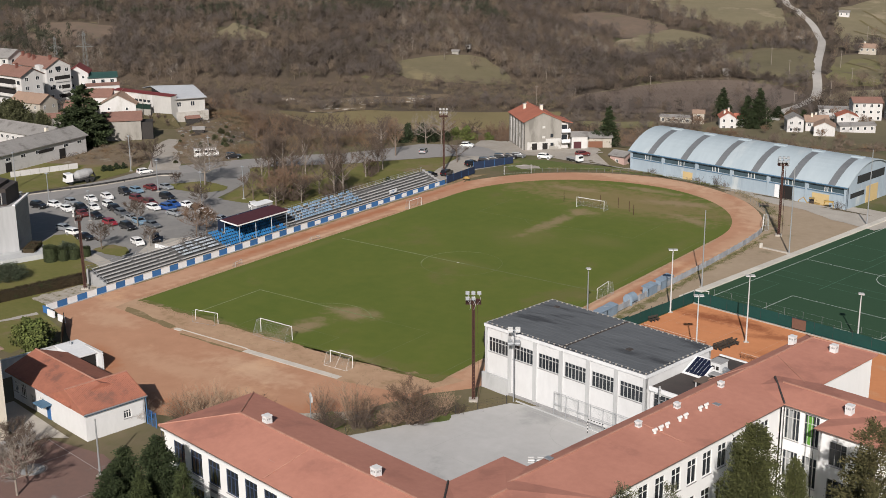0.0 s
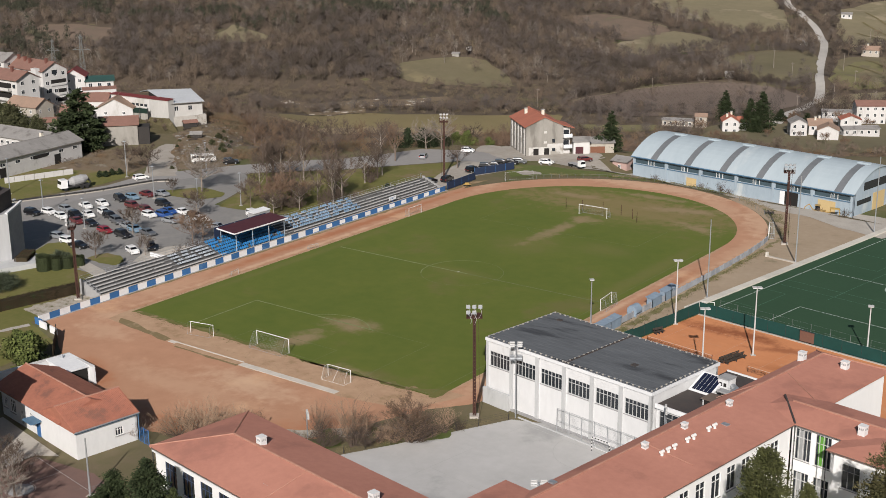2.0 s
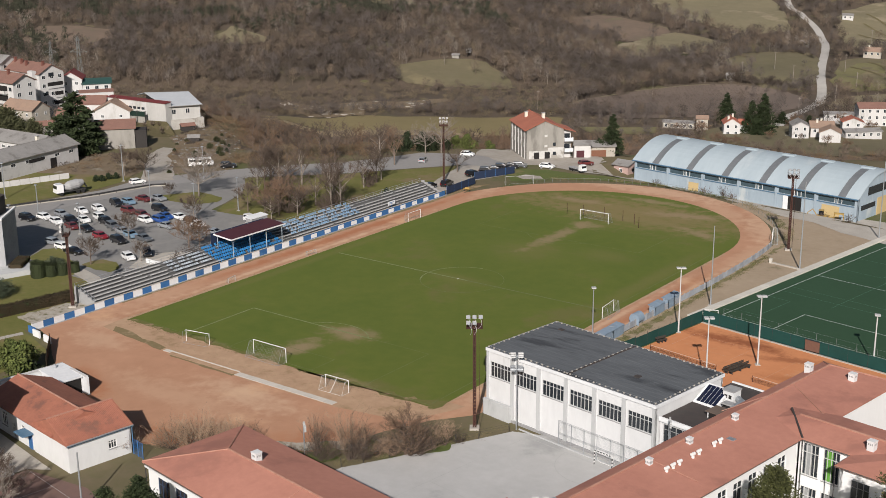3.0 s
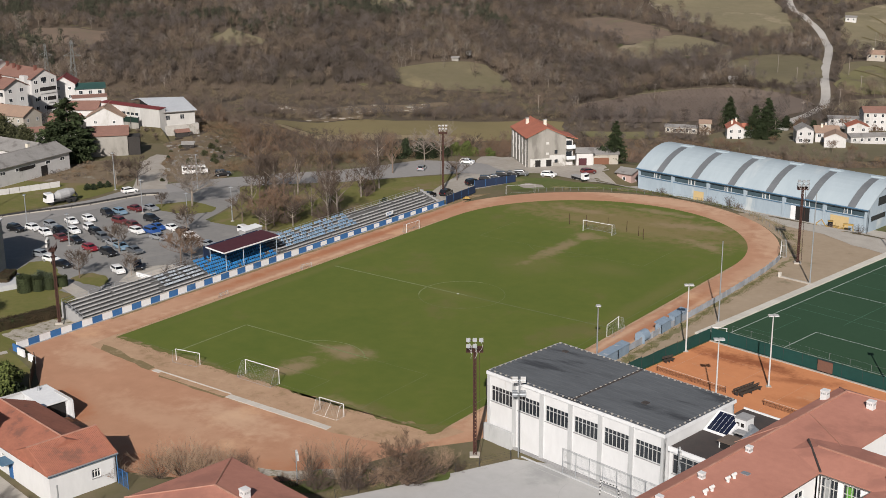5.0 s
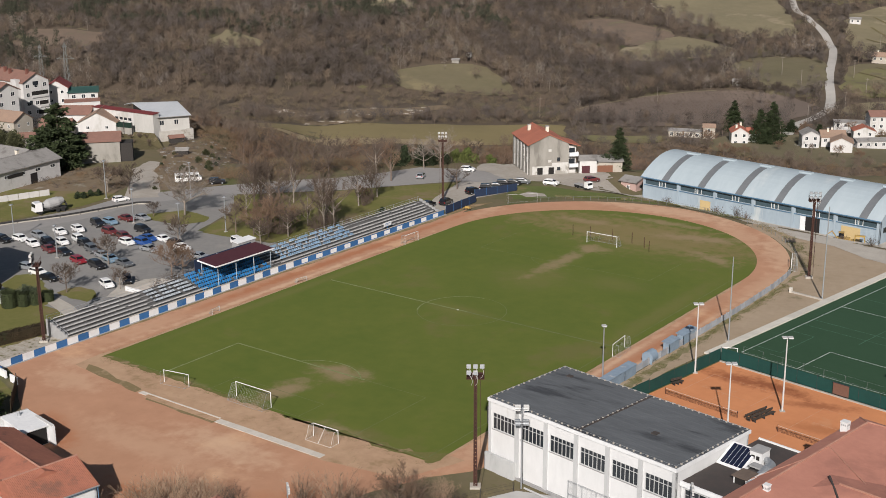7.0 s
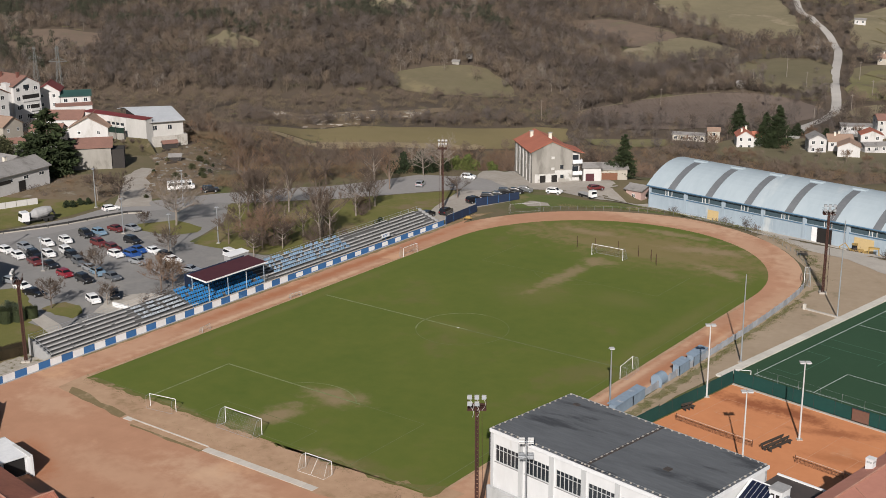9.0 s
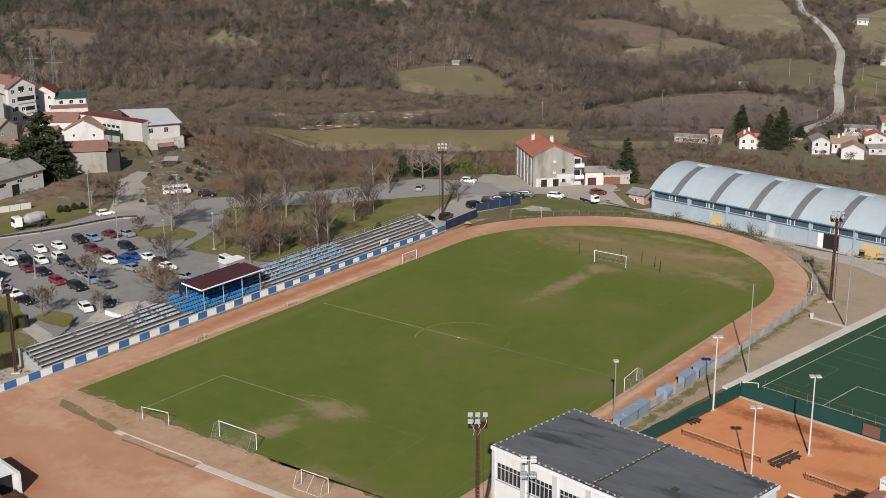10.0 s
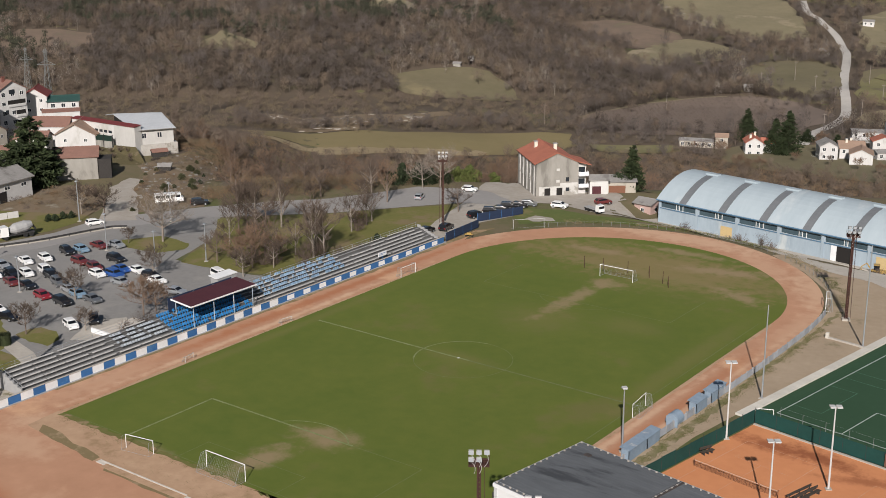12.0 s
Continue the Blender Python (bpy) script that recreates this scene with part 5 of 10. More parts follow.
foot_me = Shape().box(-0.05, 0.05, -0.06, 0.06, -0.34, 0).mesh("foot", STANDCON)
rb = random.Random(4)
for i in range(ROWS_N):
    off = (i % 3) * 0.25
    y = Y0 + 0.3 + off
    while y + 4.35 < Y1:
        covered = -21.8 < y + 2 < -1.5 or (1 <= i < 5 and -33.5 < y + 2 < -21)
        if not covered and rb.random() > 0.04:
            q = part("bench", plank, None, stand, m=pose(sx(i) - 0.45, y, sz(i) + 0.36, 0, 0, 0))
            for k in (0.36, 2.16, 3.96):
                part("foot", foot_me, None, q, m=pose(0, k, 0))
        y += 4.35 + (0.22 if rb.random() < 0.8 else 0.8)
for y in (Y0, Y1 + 0.2):
    sh = Shape()
    for i in range(ROWS_N):
        sh.box(sx(i) - DX, sx(i), y - 0.25, y, 0, sz(i) + 0.5)
    part("end_wall", sh, GREYCON, stand)
rail = Shape()
for k in range(36):
    y = Y0 + 3 * k
    rail.rod((-50.1, y, sz(5)), (-50.1, y, sz(5) + 1.0), 0.035, n=5)
for z in (0.5, 1.0):
    rail.rod((-50.1, Y0, sz(5) + z), (-50.1, Y1, sz(5) + z), 0.03, n=5)
part("back_rail", rail, GALV, stand, "thin steel rail along the back")
endrail = Shape()
for i in range(ROWS_N):
    endrail.rod((sx(i), Y0 - 0.1, sz(i)), (sx(i), Y0 - 0.1, sz(i) + 1.0), 0.03, n=5)
endrail.rod((sx(0), Y0 - 0.1, sz(0) + 1), (sx(5), Y0 - 0.1, sz(5) + 1), 0.035, n=5).rod((sx(0), Y0 - 0.1, sz(0) + 0.5), (sx(5), Y0 - 0.1, sz(5) + 0.5), 0.03, n=5)
part("end_rail", endrail, GALV, stand)
seat = Shape().box(-0.2, 0.2, -0.2, 0.2, 0.32, 0.38).box(-0.24, -0.17, -0.2, 0.2, 0.38, 0.66).box(-0.05, 0.05, -0.05, 0.05, 0, 0.3).mesh("seat", BLUESEAT)
for i in range(ROWS_N):
    for k in range(31):
        if rb.random() > 0.05:
            part("seat", seat, None, stand, m=pose(sx(i) - 0.45, -21.0 + 0.6 * k, sz(i)))
pale = Shape().box(-0.2, 0.18, -0.2, 0.2, 0.43, 0.48).box(-0.22, -0.17, -0.2, 0.2, 0.48, 0.8).mesh("seat", PALESEAT)
bleached = Shape().box(-0.2, 0.18, -0.22, 0.22, 0.43, 0.48).box(-0.22, -0.17, -0.22, 0.22, 0.48, 0.7).mesh("seat", material("bleached_seat", (0.50, 0.54, 0.58), (0.42, 0.46, 0.50), 0.6, vary=0.15))
for i in range(1, ROWS_N):
    for k in range(40):
        if rb.random() > 0.25:
            part("seat", pale, None, stand, "faded pale blue seat", pose(sx(i) - 0.45, 1.5 + 0.57 * k, sz(i)))
for i in range(1, 5):
    for k in range(17):
        if rb.random() > 0.12:
            part("seat", bleached, None, stand, "sun-bleached seat", pose(sx(i) - 0.45, -32.0 + 0.6 * k, sz(i)))
canopy = thing("stand_canopy", "maroon sheet canopy on pale blue steel posts over the seats", "canopy")
part("roof", Shape().slab([(-43.7, -18.4, 5.05), (-43.7, -2.6, 5.05), (-48.9, -2.6, 5.5), (-48.9, -18.4, 5.5)], 0.12), MAROON, canopy)
part("fascia", Shape().box(-43.76, -43.66, -18.5, -2.5, 4.85, 5.1), WHITEPAINT, canopy)
part("fascia", Shape().slab([(-43.7, -18.5, 5.09), (-43.7, -18.38, 5.09), (-48.9, -18.38, 5.53), (-48.9, -18.5, 5.53)], 0.26), WHITEPAINT, canopy)
for y in (-17.6, -12.8, -8.0, -3.3):
    part("post", Shape().rod((-44.1, y, 0.4), (-44.1, y, 5.0), 0.075, n=8), BLUEWALL, canopy)
    part("post", Shape().rod((-48.6, y, 2.5), (-48.6, y, 5.4), 0.075, n=8), BLUEWALL, canopy)
    part("rafter", Shape().rod((-44.1, y, 4.93), (-49.4, y, 5.36), 0.06, n=6), BLUEWALL, canopy)
part("back_wall", Shape().box(-50.0, -49.9, -18.2, -2.8, 2.6, 5.3), NAVY, canopy, "dark blue back cladding")
press = thing("press_box", "small white-roofed box behind the canopy", "press box")
part("roof", Shape().slab([(-50.4, -6.0, 5.7), (-50.4, -0.8, 5.7), (-52.6, -0.8, 5.9), (-52.6, -6.0, 5.9)], 0.14), WHITEPAINT, press)
part("wall", Shape().box(-52.4, -50.5, -5.7, -1.0, 0, 5.55), GREYCON, press)
board = thing("sign_board", "small white sign with blue lettering bars on the stand", "sign")
part("board", Shape().box(-44.2, -44.1, 32.6, 35.2, 1.5, 2.4), WHITEPAINT, board)
part("post", Shape().box(-44.18, -44.1, 33.8, 33.95, 0.4, 1.5), BLUEPAINT, board)
part("lettering", Shape().box(-44.1, -44.08, 32.9, 34.8, 2.05, 2.15).box(-44.1, -44.08, 32.9, 34.2, 1.8, 1.9), BLUEPAINT, board)
deck = thing("concrete_deck", "pale concrete paving with a low white parapet behind the stand", "deck", kind="structure")
part("slab", Shape().box(-58.5, -51.0, -28, -19, 0, 0.25), RUNSLAB, deck)
part("parapet", Shape().box(-58.7, -51.2, -28.3, -28.0, 0, 0.9), WHITEPAINT, deck)


# ---- navy fence, cars' corner ----
nav = thing("fence", "navy cloth fence panels at the corner of the ground", "fence")
line = [(-43.0, 54.2), (-43.2, 57.5), (-43.4, 61.0), (-43.6, 64.4), (-43.8, 67.6)]
line2 = [(-46.9, 71.5), (-45.6, 74.6), (-44.4, 77.6), (-43.2, 80.6), (-42.2, 83.4)]
for ln in (line, line2):
    for (x0, y0), (x1, y1) in zip(ln, ln[1:]):
        part("panel", Shape().box(0, math.dist((x0, y0), (x1, y1)) - 0.08, -0.04, 0.04, 0.15, 2.0), NAVY, nav, m=pose(x0, y0, 0, 0, 0, math.degrees(math.atan2(y1 - y0, x1 - x0))))
        part("post", Shape().rod((x0, y0, 0), (x0, y0, 2.15), 0.05), BLUEPAINT, nav)


# ---- goals ----
def goal(name, label, w, h, d, m, mat=WHITEMETAL, r=0.06, mid=False, top=0.9, net=True, group="football goals", stay=None):
    g = thing(name, label, "goal", m, group)
    for x in (-w / 2, w / 2):
        part("post", Shape().rod((x, 0, 0), (x, 0, h), r, n=8), mat, g)
        part("stay", Shape().rod((x, 0, h), (x, top, h - 0.02), r * 0.35, n=6).rod((x, top, h - 0.02), (x, d, 0.05), r * 0.35, n=6).rod((x, d, 0.05), (x, 0, 0.05), r * 0.35, n=6), stay or GALV, g)
    part("crossbar", Shape().rod((-w / 2 - r, 0, h), (w / 2 + r, 0, h), r, n=8), mat, g)
    part("ground_bar", Shape().rod((-w / 2, d, 0.05), (w / 2, d, 0.05), r * 0.4, n=6), stay or GALV, g)
    if mid:
        part("brace", Shape().rod((0, 0, h), (0, d, 0.05), r * 0.5, n=6), mat, g)
    if net:
        sh = Shape()
        c = 0.0062
        for i in range(int(w / 0.3) + 1):
            x = -w / 2 + w * i / int(w / 0.3)
            sh.rod((x, 0, h), (x, top, h - 0.05), c, n=3, cap=False).rod((x, top, h - 0.05), (x, d, 0.06), c, n=3, cap=False)
        for k in range(10):
            y, z = top + (d - top) * k / 9, h - 0.05 - (h - 0.1) * k / 9
            sh.rod((-w / 2, y, z), (w / 2, y, z), c, n=3, cap=False)
            for x in (-w / 2, w / 2):
                sh.rod((x, 0, z), (x, y, z), c, n=3, cap=False)
        for k in range(5):
            for x in (-w / 2, w / 2):
                y = d * k / 5
                sh.rod((x, y, 0.05), (x, y, h - 0.05 if y < top else h * (d - y) / (d - top)), c, n=3, cap=False)
        part("net", sh, NET, g)
    return g


goal("football_goal", "full-size white football goal with hanging net", 7.32, 2.44, 2.0, pose(0, -52.5, 0.05, 0, 0, 180))
goal("football_goal", "full-size white football goal with hanging net", 7.32, 2.44, 2.0, pose(0, 52.5, 0.05))
goal("football_goal", "mid-size white training goal behind the goal line", 4.8, 2.0, 1.0, pose(-14.8, -54.6, 0.05, 0, 0, 190), r=0.05, net=False)
goal("football_goal", "white training goal with a middle brace", 4.6, 2.0, 1.7, pose(17.9, -56.2, 0.05, 0, 0, 181), r=0.05, mid=True, stay=WHITEMETAL)
goal("football_goal", "white-and-rust training goal beside the touchline", 4.6, 2.0, 1.2, pose(-34.6, 30.4, 0.05, 0, 0, 90), r=0.05)
goal("football_goal", "white training goal beside the track", 5.0, 2.1, 1.2, pose(34.3, -1.6, 0.05, 0, 0, -84), r=0.05)
goal("football_goal", "old white goal frame standing on the track", 7.3, 2.3, 1.2, pose(-34.0, 73.4, 0.05, 0, 0, 48), mat=PALESTEEL, r=0.035, net=False)
goal("football_goal", "white goal frame leaning by the boundary wall", 4.0, 2.6, 1.2, pose(39.4, 60.2, 0.05, 0, 0, -70), r=0.06)
goal("small_goal", "small white training goal beside the track", 2.4, 1.0, 0.8, pose(-34.6, -4.5, 0.05, 0, 0, 80), r=0.03, top=0.3, mat=PALESTEEL)
goal("small_goal", "small white training goal beside the track", 2.2, 1.0, 0.8, pose(-34.8, -27.2, 0.05, 0, 0, 100), r=0.03, top=0.3, mat=PALESTEEL)
hb = thing("handball_goal", "handball goal with red and white banded posts", "goal", SCHOOL @ pose(21.5, 42.0, 0.05))
for k in range(8):
    mt = WHITEMETAL if k % 2 else DARKSTEEL
    for x in (-1.5, 1.5):
        part("post", Shape().box(x - 0.05, x + 0.05, -0.05, 0.05, 0.25 * k, 0.25 * k + 0.25), mt, hb)
for k in range(12):
    part("crossbar", Shape().box(-1.5 + 0.25 * k, -1.25 + 0.25 * k, -0.05, 0.05, 2.0, 2.1), WHITEMETAL if k % 2 else DARKSTEEL, hb)
part("net_frame", Shape().rod((-1.5, 0, 2), (-1.5, 1, 0), 0.02).rod((1.5, 0, 2), (1.5, 1, 0), 0.02).rod((-1.5, 1, 0.02), (1.5, 1, 0.02), 0.02), WHITEMETAL, hb)
bf = thing("ball_fence", "thin dark ball-stop posts behind the far goal", "fence")
for x, y in ((-9, 55.5), (-5, 56.2), (0, 57.2), (4.8, 57.2), (8.6, 55.6), (10.8, 53.6)):
    part("post", Shape().rod((x, y, 0), (x, y, 2.6), 0.06), RUST, bf)


# ---- floodlight masts ----
def mast(h, m, label, heads=6, shell=None):
    t = thing("floodlight_mast", label, "floodlight", m, "floodlight masts")
    sh = Shape()
    w = 0.19
    for x, y in ((-w, -w), (w, -w), (w, w), (-w, w)):
        sh.rod((x, y, 0), (x * 0.8, y * 0.8, h - 1.5), 0.1, n=4)
    for k in range(int(h / 0.55) - 3):
        a, z = w * (1 - 0.2 * 0.55 * k / h), 0.2 + 0.55 * k
        for s in (-1, 1):
            sh.box(-a, a, s * a - 0.02, s * a + 0.02, z, z + 0.2)
            sh.box(s * a - 0.02, s * a + 0.02, -a + 0.03, a - 0.03, z, z + 0.2)
            sh.rod((-s * a, s * a, z + 0.2), (s * a, s * a, z + 0.55), 0.05, n=4, cap=False)
            sh.rod((s * a, -s * a, z + 0.2), (s * a, s * a, z + 0.55), 0.05, n=4, cap=False)
    part("lattice_pole", sh, RUST, t)
    part("base", Shape().box(-0.7, 0.7, -0.7, 0.7, 0, 0.35), CONCRETE, t)
    part("ladder", Shape().rod((0.75, 0.4, 0.3), (0.6, 0.3, h - 1.4), 0.03, n=4).rod((0.75, 0.0, 0.3), (0.6, -0.1, h - 1.4), 0.03, n=4), RUST, t)
    part("platform", Shape().box(-1.1, 1.1, -0.6, 0.6, h - 2.1, h - 2.0), RUST, t)
    for x in (-1.1, 0, 1.1):
        part("rail_post", Shape().rod((x, -0.6, h - 2.1), (x, -0.6, h - 0.4), 0.035, n=4), RUST, t)
        part("rail_post", Shape().rod((x, 0.6, h - 2.1), (x, 0.6, h - 0.9), 0.03, n=4), RUST, t)
    for z in (h - 1.9, h - 1.2, h - 0.4):
        part("rail", Shape().rod((-1.15, -0.6, z), (1.15, -0.6, z), 0.035, n=4), RUST, t)
    part("platform_board", Shape().box(-1.05, 1.05, 0.5, 0.6, h - 2.1, h - 1.6), RUST, t)
    for i in range(heads):
        x, z = (-0.85 + 0.85 * (i % 3)), h - 0.25 - 0.85 * (i // 3)
        l = part("lamp", Shape().box(x - 0.27, x + 0.27, -0.95, -0.62, z - 0.22, z + 0.24), shell or PALESTEEL, t)
        part("lens", Shape().box(x - 0.24, x + 0.24, -0.98, -0.95, z - 0.19, z + 0.21), LAMPGLASS, l)
        part("bracket", Shape().rod((x, -0.62, z), (x, -0.5, z - 0.2), 0.04, n=4), DARKSTEEL, l)
        cord = [Vector((x * (1 - 0.35 * q) + 0.3 * math.sin(3.1 * q), -0.66, z - 0.3 - 1.5 * q)) for q in np.linspace(0, 1, 6)]
        wire = Shape()
        for a, b in zip(cord, cord[1:]):
            wire.rod(a, b, 0.025, n=3, cap=False)
        part("cable", wire, PALESTEEL, l)
    return t


mast(17.4, pose(43.3, -55.6, 0, 0, 0, 35), "rust-brown lattice floodlight mast beside the courtyard", 5)
mast(16.6, pose(-52.4, 65.6, 0, 0, 0, 215), "rust-brown lattice floodlight mast beside the stand")
mast(17.6, pose(44.6, 56.2, 0, 0, 0, 28), "rust-brown lattice floodlight mast beside the synthetic pitch", shell=PYLONSTEEL)
mast(15.8, pose(-47.9, -54.9, 0, 0, 0, -45), "rust-brown lattice floodlight mast at the end of the stand")


def lamp_post(h, m, label, heads, head_w=0.9, mat=WHITEMETAL, category="lamp post"):
    t = thing("lamp_post", label, category, m, "lamp posts")
    part("pole", Shape().rod((0, 0, 0), (0, 0, h), 0.15, 0.085, n=8), mat, t)
    part("base", Shape().box(-0.4, 0.4, -0.4, 0.4, 0, 0.12), CONCRETE, t)
    if heads:
        part("arm", Shape().rod((-0.5, 0, h), (0.5, 0, h), 0.05, n=5), mat, t)
        for x in ((-0.42, 0.42) if heads == 2 else (0.0,)):
            l = part("lamp_head", Shape().box(x - head_w / 2, x + head_w / 2, -0.65 * min(1, head_w + 0.1), 0.35, h, h + 0.14), PALESTEEL if head_w > 0.6 else GALV, t)
            part("lens", Shape().box(x - head_w / 2 + 0.08, x + head_w / 2 - 0.08, -0.6, 0.3, h - 0.02, h), LAMPGLASS, l)
    return t


first = lamp_post(11.6, pose(48.7, -2.6, 0, 0, 0, 35), "white tennis court lamp post with two flat heads", 2, 0.72, PALESTEEL)
for u, v, a in ((15.7, 88.5, 0), (15.7, 74.0, 0)):
    copy_thing(first, pose(*S(u, v), 0, 0, 0, 35))
lamp_post(8.4, pose(80.8, 1.9, 0, 0, 0, 20), "white lamp post with one flat head beside the synthetic pitch", 1, 0.9, PALESTEEL)
lamp_post(15.0, pose(46.9, 13.9, 0), "tall bare galvanised pole beside the synthetic pitch", 0, mat=GALV, category="pole")
lamp_post(18.0, pose(51.8, 44.3, 0), "tall bare galvanised pole beside the synthetic pitch", 0, mat=GALV, category="pole")
lamp_post(17.0, pose(57.0, 76.0, 0), "tall bare galvanised pole beside the synthetic pitch", 0, mat=GALV, category="pole")
lamp_post(8.0, pose(18.0, -104.2, 0, 0, 0, 20), "slim grey pole beside the brown play court", 0, mat=GALV, category="pole")
lamp_post(9.5, pose(38.9, -15.0, 0, 0, 0, 40), "thin lamp post beside the running track", 1, 0.7, GALV)
for x, y, h in ((-121, 17.5, 9.5), (-96, -34, 8), (-88, -22, 7), (-107, -19, 8), (-78, 3, 8), (-97, 6, 8), (-74, 13, 8), (-104, 30, 9), (-130, -12, 9)):
    lamp_post(h, pose(x, y, 0, 0, 0, 40), "slim pale street lamp in the car park", 1, 0.5, GALV, "street lamp")


def flood_pole(h, m, label, n):
    t = thing("floodlight_pole", label, "floodlight", m, "courtyard floodlights")
    part("pole", Shape().rod((0, 0, 0), (0, 0, h), 0.1, 0.07, n=8), GALV, t)
    for r in range(n):
        z = h - 0.2 - r * 2.0
        part("arm", Shape().rod((-0.9, 0, z), (0.9, 0, z), 0.04, n=5), GALV, t)
        for k in range(2):
            x = -0.55 + 1.1 * k
            for q in range(3):
                part("lamp", Shape().box(x - 0.36, x + 0.36, -0.25, 0.0, z - 0.3 + 0.3 * q, z - 0.1 + 0.3 * q), PALESTEEL if r == 0 else GALV, t)
    return t


flood_pole(11.4, pose(48.3, -52.4, 0, 0, 0, 215), "galvanised courtyard floodlight pole with lamp banks", 2)
flood_pole(11.0, pose(*S(35.5, 13.5), 0, 0, 0, 215), "galvanised courtyard floodlight pole with lamp banks", 2)
flood_pole(9.0, pose(*S(30.6, 43.6), 0, 0, 0, 120), "galvanised courtyard floodlight pole with lamp banks", 2)
flood_pole(4.2, pose(29.4, -76.0, 0, 0, 0, 140), "short floodlight pole at the courtyard edge", 1)

# ---- fences of court, tennis and synthetic pitch ----
cf = thing("mesh_fence", "tall galvanised mesh fence in front of the gym wall", "fence", SCHOOL)
sh = Shape()
for k in range(9):
    u = 12.6 + 2.25 * k
    part("post", Shape().rod((u, 43.3, 0), (u, 43.3, 3.7), 0.05, n=6), GALV, cf)
for z in (0.15, 1.9, 3.7):
    sh.rod((12.6, 43.3, z), (30.6, 43.3, z), 0.03, n=5)
for k in range(90):
    u = 12.6 + 0.2 * k
    sh.rod((u, 43.3, 0.15), (u, 43.3, 3.7), 0.006, n=3, cap=False)
for k in range(18):
    sh.rod((12.6, 43.3, 0.2 + 0.2 * k), (30.6, 43.3, 0.2 + 0.2 * k), 0.005, n=3, cap=False)
part("mesh_panel", sh, GALV, cf)
part("kerb", Shape().box(5.4, 30.6, 43.05, 43.25, 0, 0.16), GREYEDWHITE, cf)
ef = thing("wire_fence", "low broken wire fence along the courtyard edge", "fence")
run = [S(-3.3, 17.6), S(-2.2, 20.5), S(-0.8, 24), S(0.2, 27), S(1.2, 30), S(2.4, 33.5), S(3.4, 37), S(5.0, 41.5)]
for (x, y) in run:
    part("post", Shape().rod((x, y, 0), (x + rb.uniform(-0.12, 0.12), y + rb.uniform(-0.1, 0.1), rb.uniform(1.3, 1.7)), 0.05, n=5), DARKSTEEL, ef)
for z in (0.5, 1.0, 1.3):
    for (x0, y0), (x1, y1) in zip(run, run[1:]):
        part("wire", Shape().rod((x0, y0, z), (x1, y1, z), 0.012, n=3, cap=False), DARKSTEEL, ef)

tf = thing("windscreen_fence", "dark green windscreen fence round the tennis courts", "fence", SCHOOL)


def screen(a, b, h, n):
    (u0, v0), (u1, v1) = a, b
    L, ang = math.dist(a, b), math.degrees(math.atan2(v1 - v0, u1 - u0))
    for i in range(n):
        mm = pose(u0 + (u1 - u0) * i / n, v0 + (v1 - v0) * i / n, 0, 0, 0, ang)
        part("cloth", Shape().box(0.03, L / n - 0.03, -0.02, 0.02, 0.12, h - rb.uniform(0, 0.25)), GREENNET, tf, m=mm)
        part("post", Shape().rod((0, 0, 0), (0, 0, h + 0.15), 0.035, n=6), DARKSTEEL, tf, m=mm)


screen((-2.4, 61), (-2.4, 99.4), 2.3, 12)
screen((-2.4, 99.6), (60, 99.6), 2.3, 18)
KERBSTONE = material("cream_kerb_concrete", (0.60, 0.57, 0.51), (0.50, 0.475, 0.42), 0.9, big=0.3, fine=1.5, vary=0.06)
kerb = thing("kerb_wall", "broad white concrete kerb along the synthetic pitch", "kerb", SCHOOL, kind="structure")
for i in range(16):
    part("kerb_stone", Shape().box(-6.1, -4.7, 100.2 + 5 * i, 105.17 + 5 * i, 0, 0.32), KERBSTONE, kerb)
part("kerb_return", Shape().box(-13.0, -6.1, 138.7, 139.15, 0, 0.3), CONCRETE, kerb)
part("pillar", Shape().box(-13.3, -12.9, 138.6, 139.2, 0, 1.0), KERBSTONE, kerb)
part("kerb_stone", Shape().box(-2.2, 60, 98.9, 99.3, 0, 0.16), CONCRETE, kerb)
gate = thing("gate", "white tube gate at the corner of the tennis courts", "gate", SCHOOL)
part("gate_frame", Shape().rod((-2.3, 100.0, 0), (-2.3, 100.0, 2.2), 0.06).rod((-0.4, 101.2, 0), (-0.4, 101.2, 2.2), 0.06).rod((-2.3, 100, 2.2), (-0.4, 101.2, 2.2), 0.05).rod((-2.3, 100, 1.1), (-0.4, 101.2, 1.1), 0.05), WHITEMETAL, gate)
hf = thing("pitch_fence", "low fence with thin posts along the synthetic pitch", "fence", SCHOOL)
for k in range(16):
    part("post", Shape().rod((0.5 + 3.6 * k, 101.6, 0), (0.5 + 3.6 * k, 101.6, 2.7), 0.03, n=6), PYLONSTEEL, hf)
hw = Shape()
for z in (0.9, 1.8, 2.7):
    hw.rod((0.5, 101.6, z), (54.5, 101.6, z), 0.008, n=3)
part("wire", hw, GALV, hf)
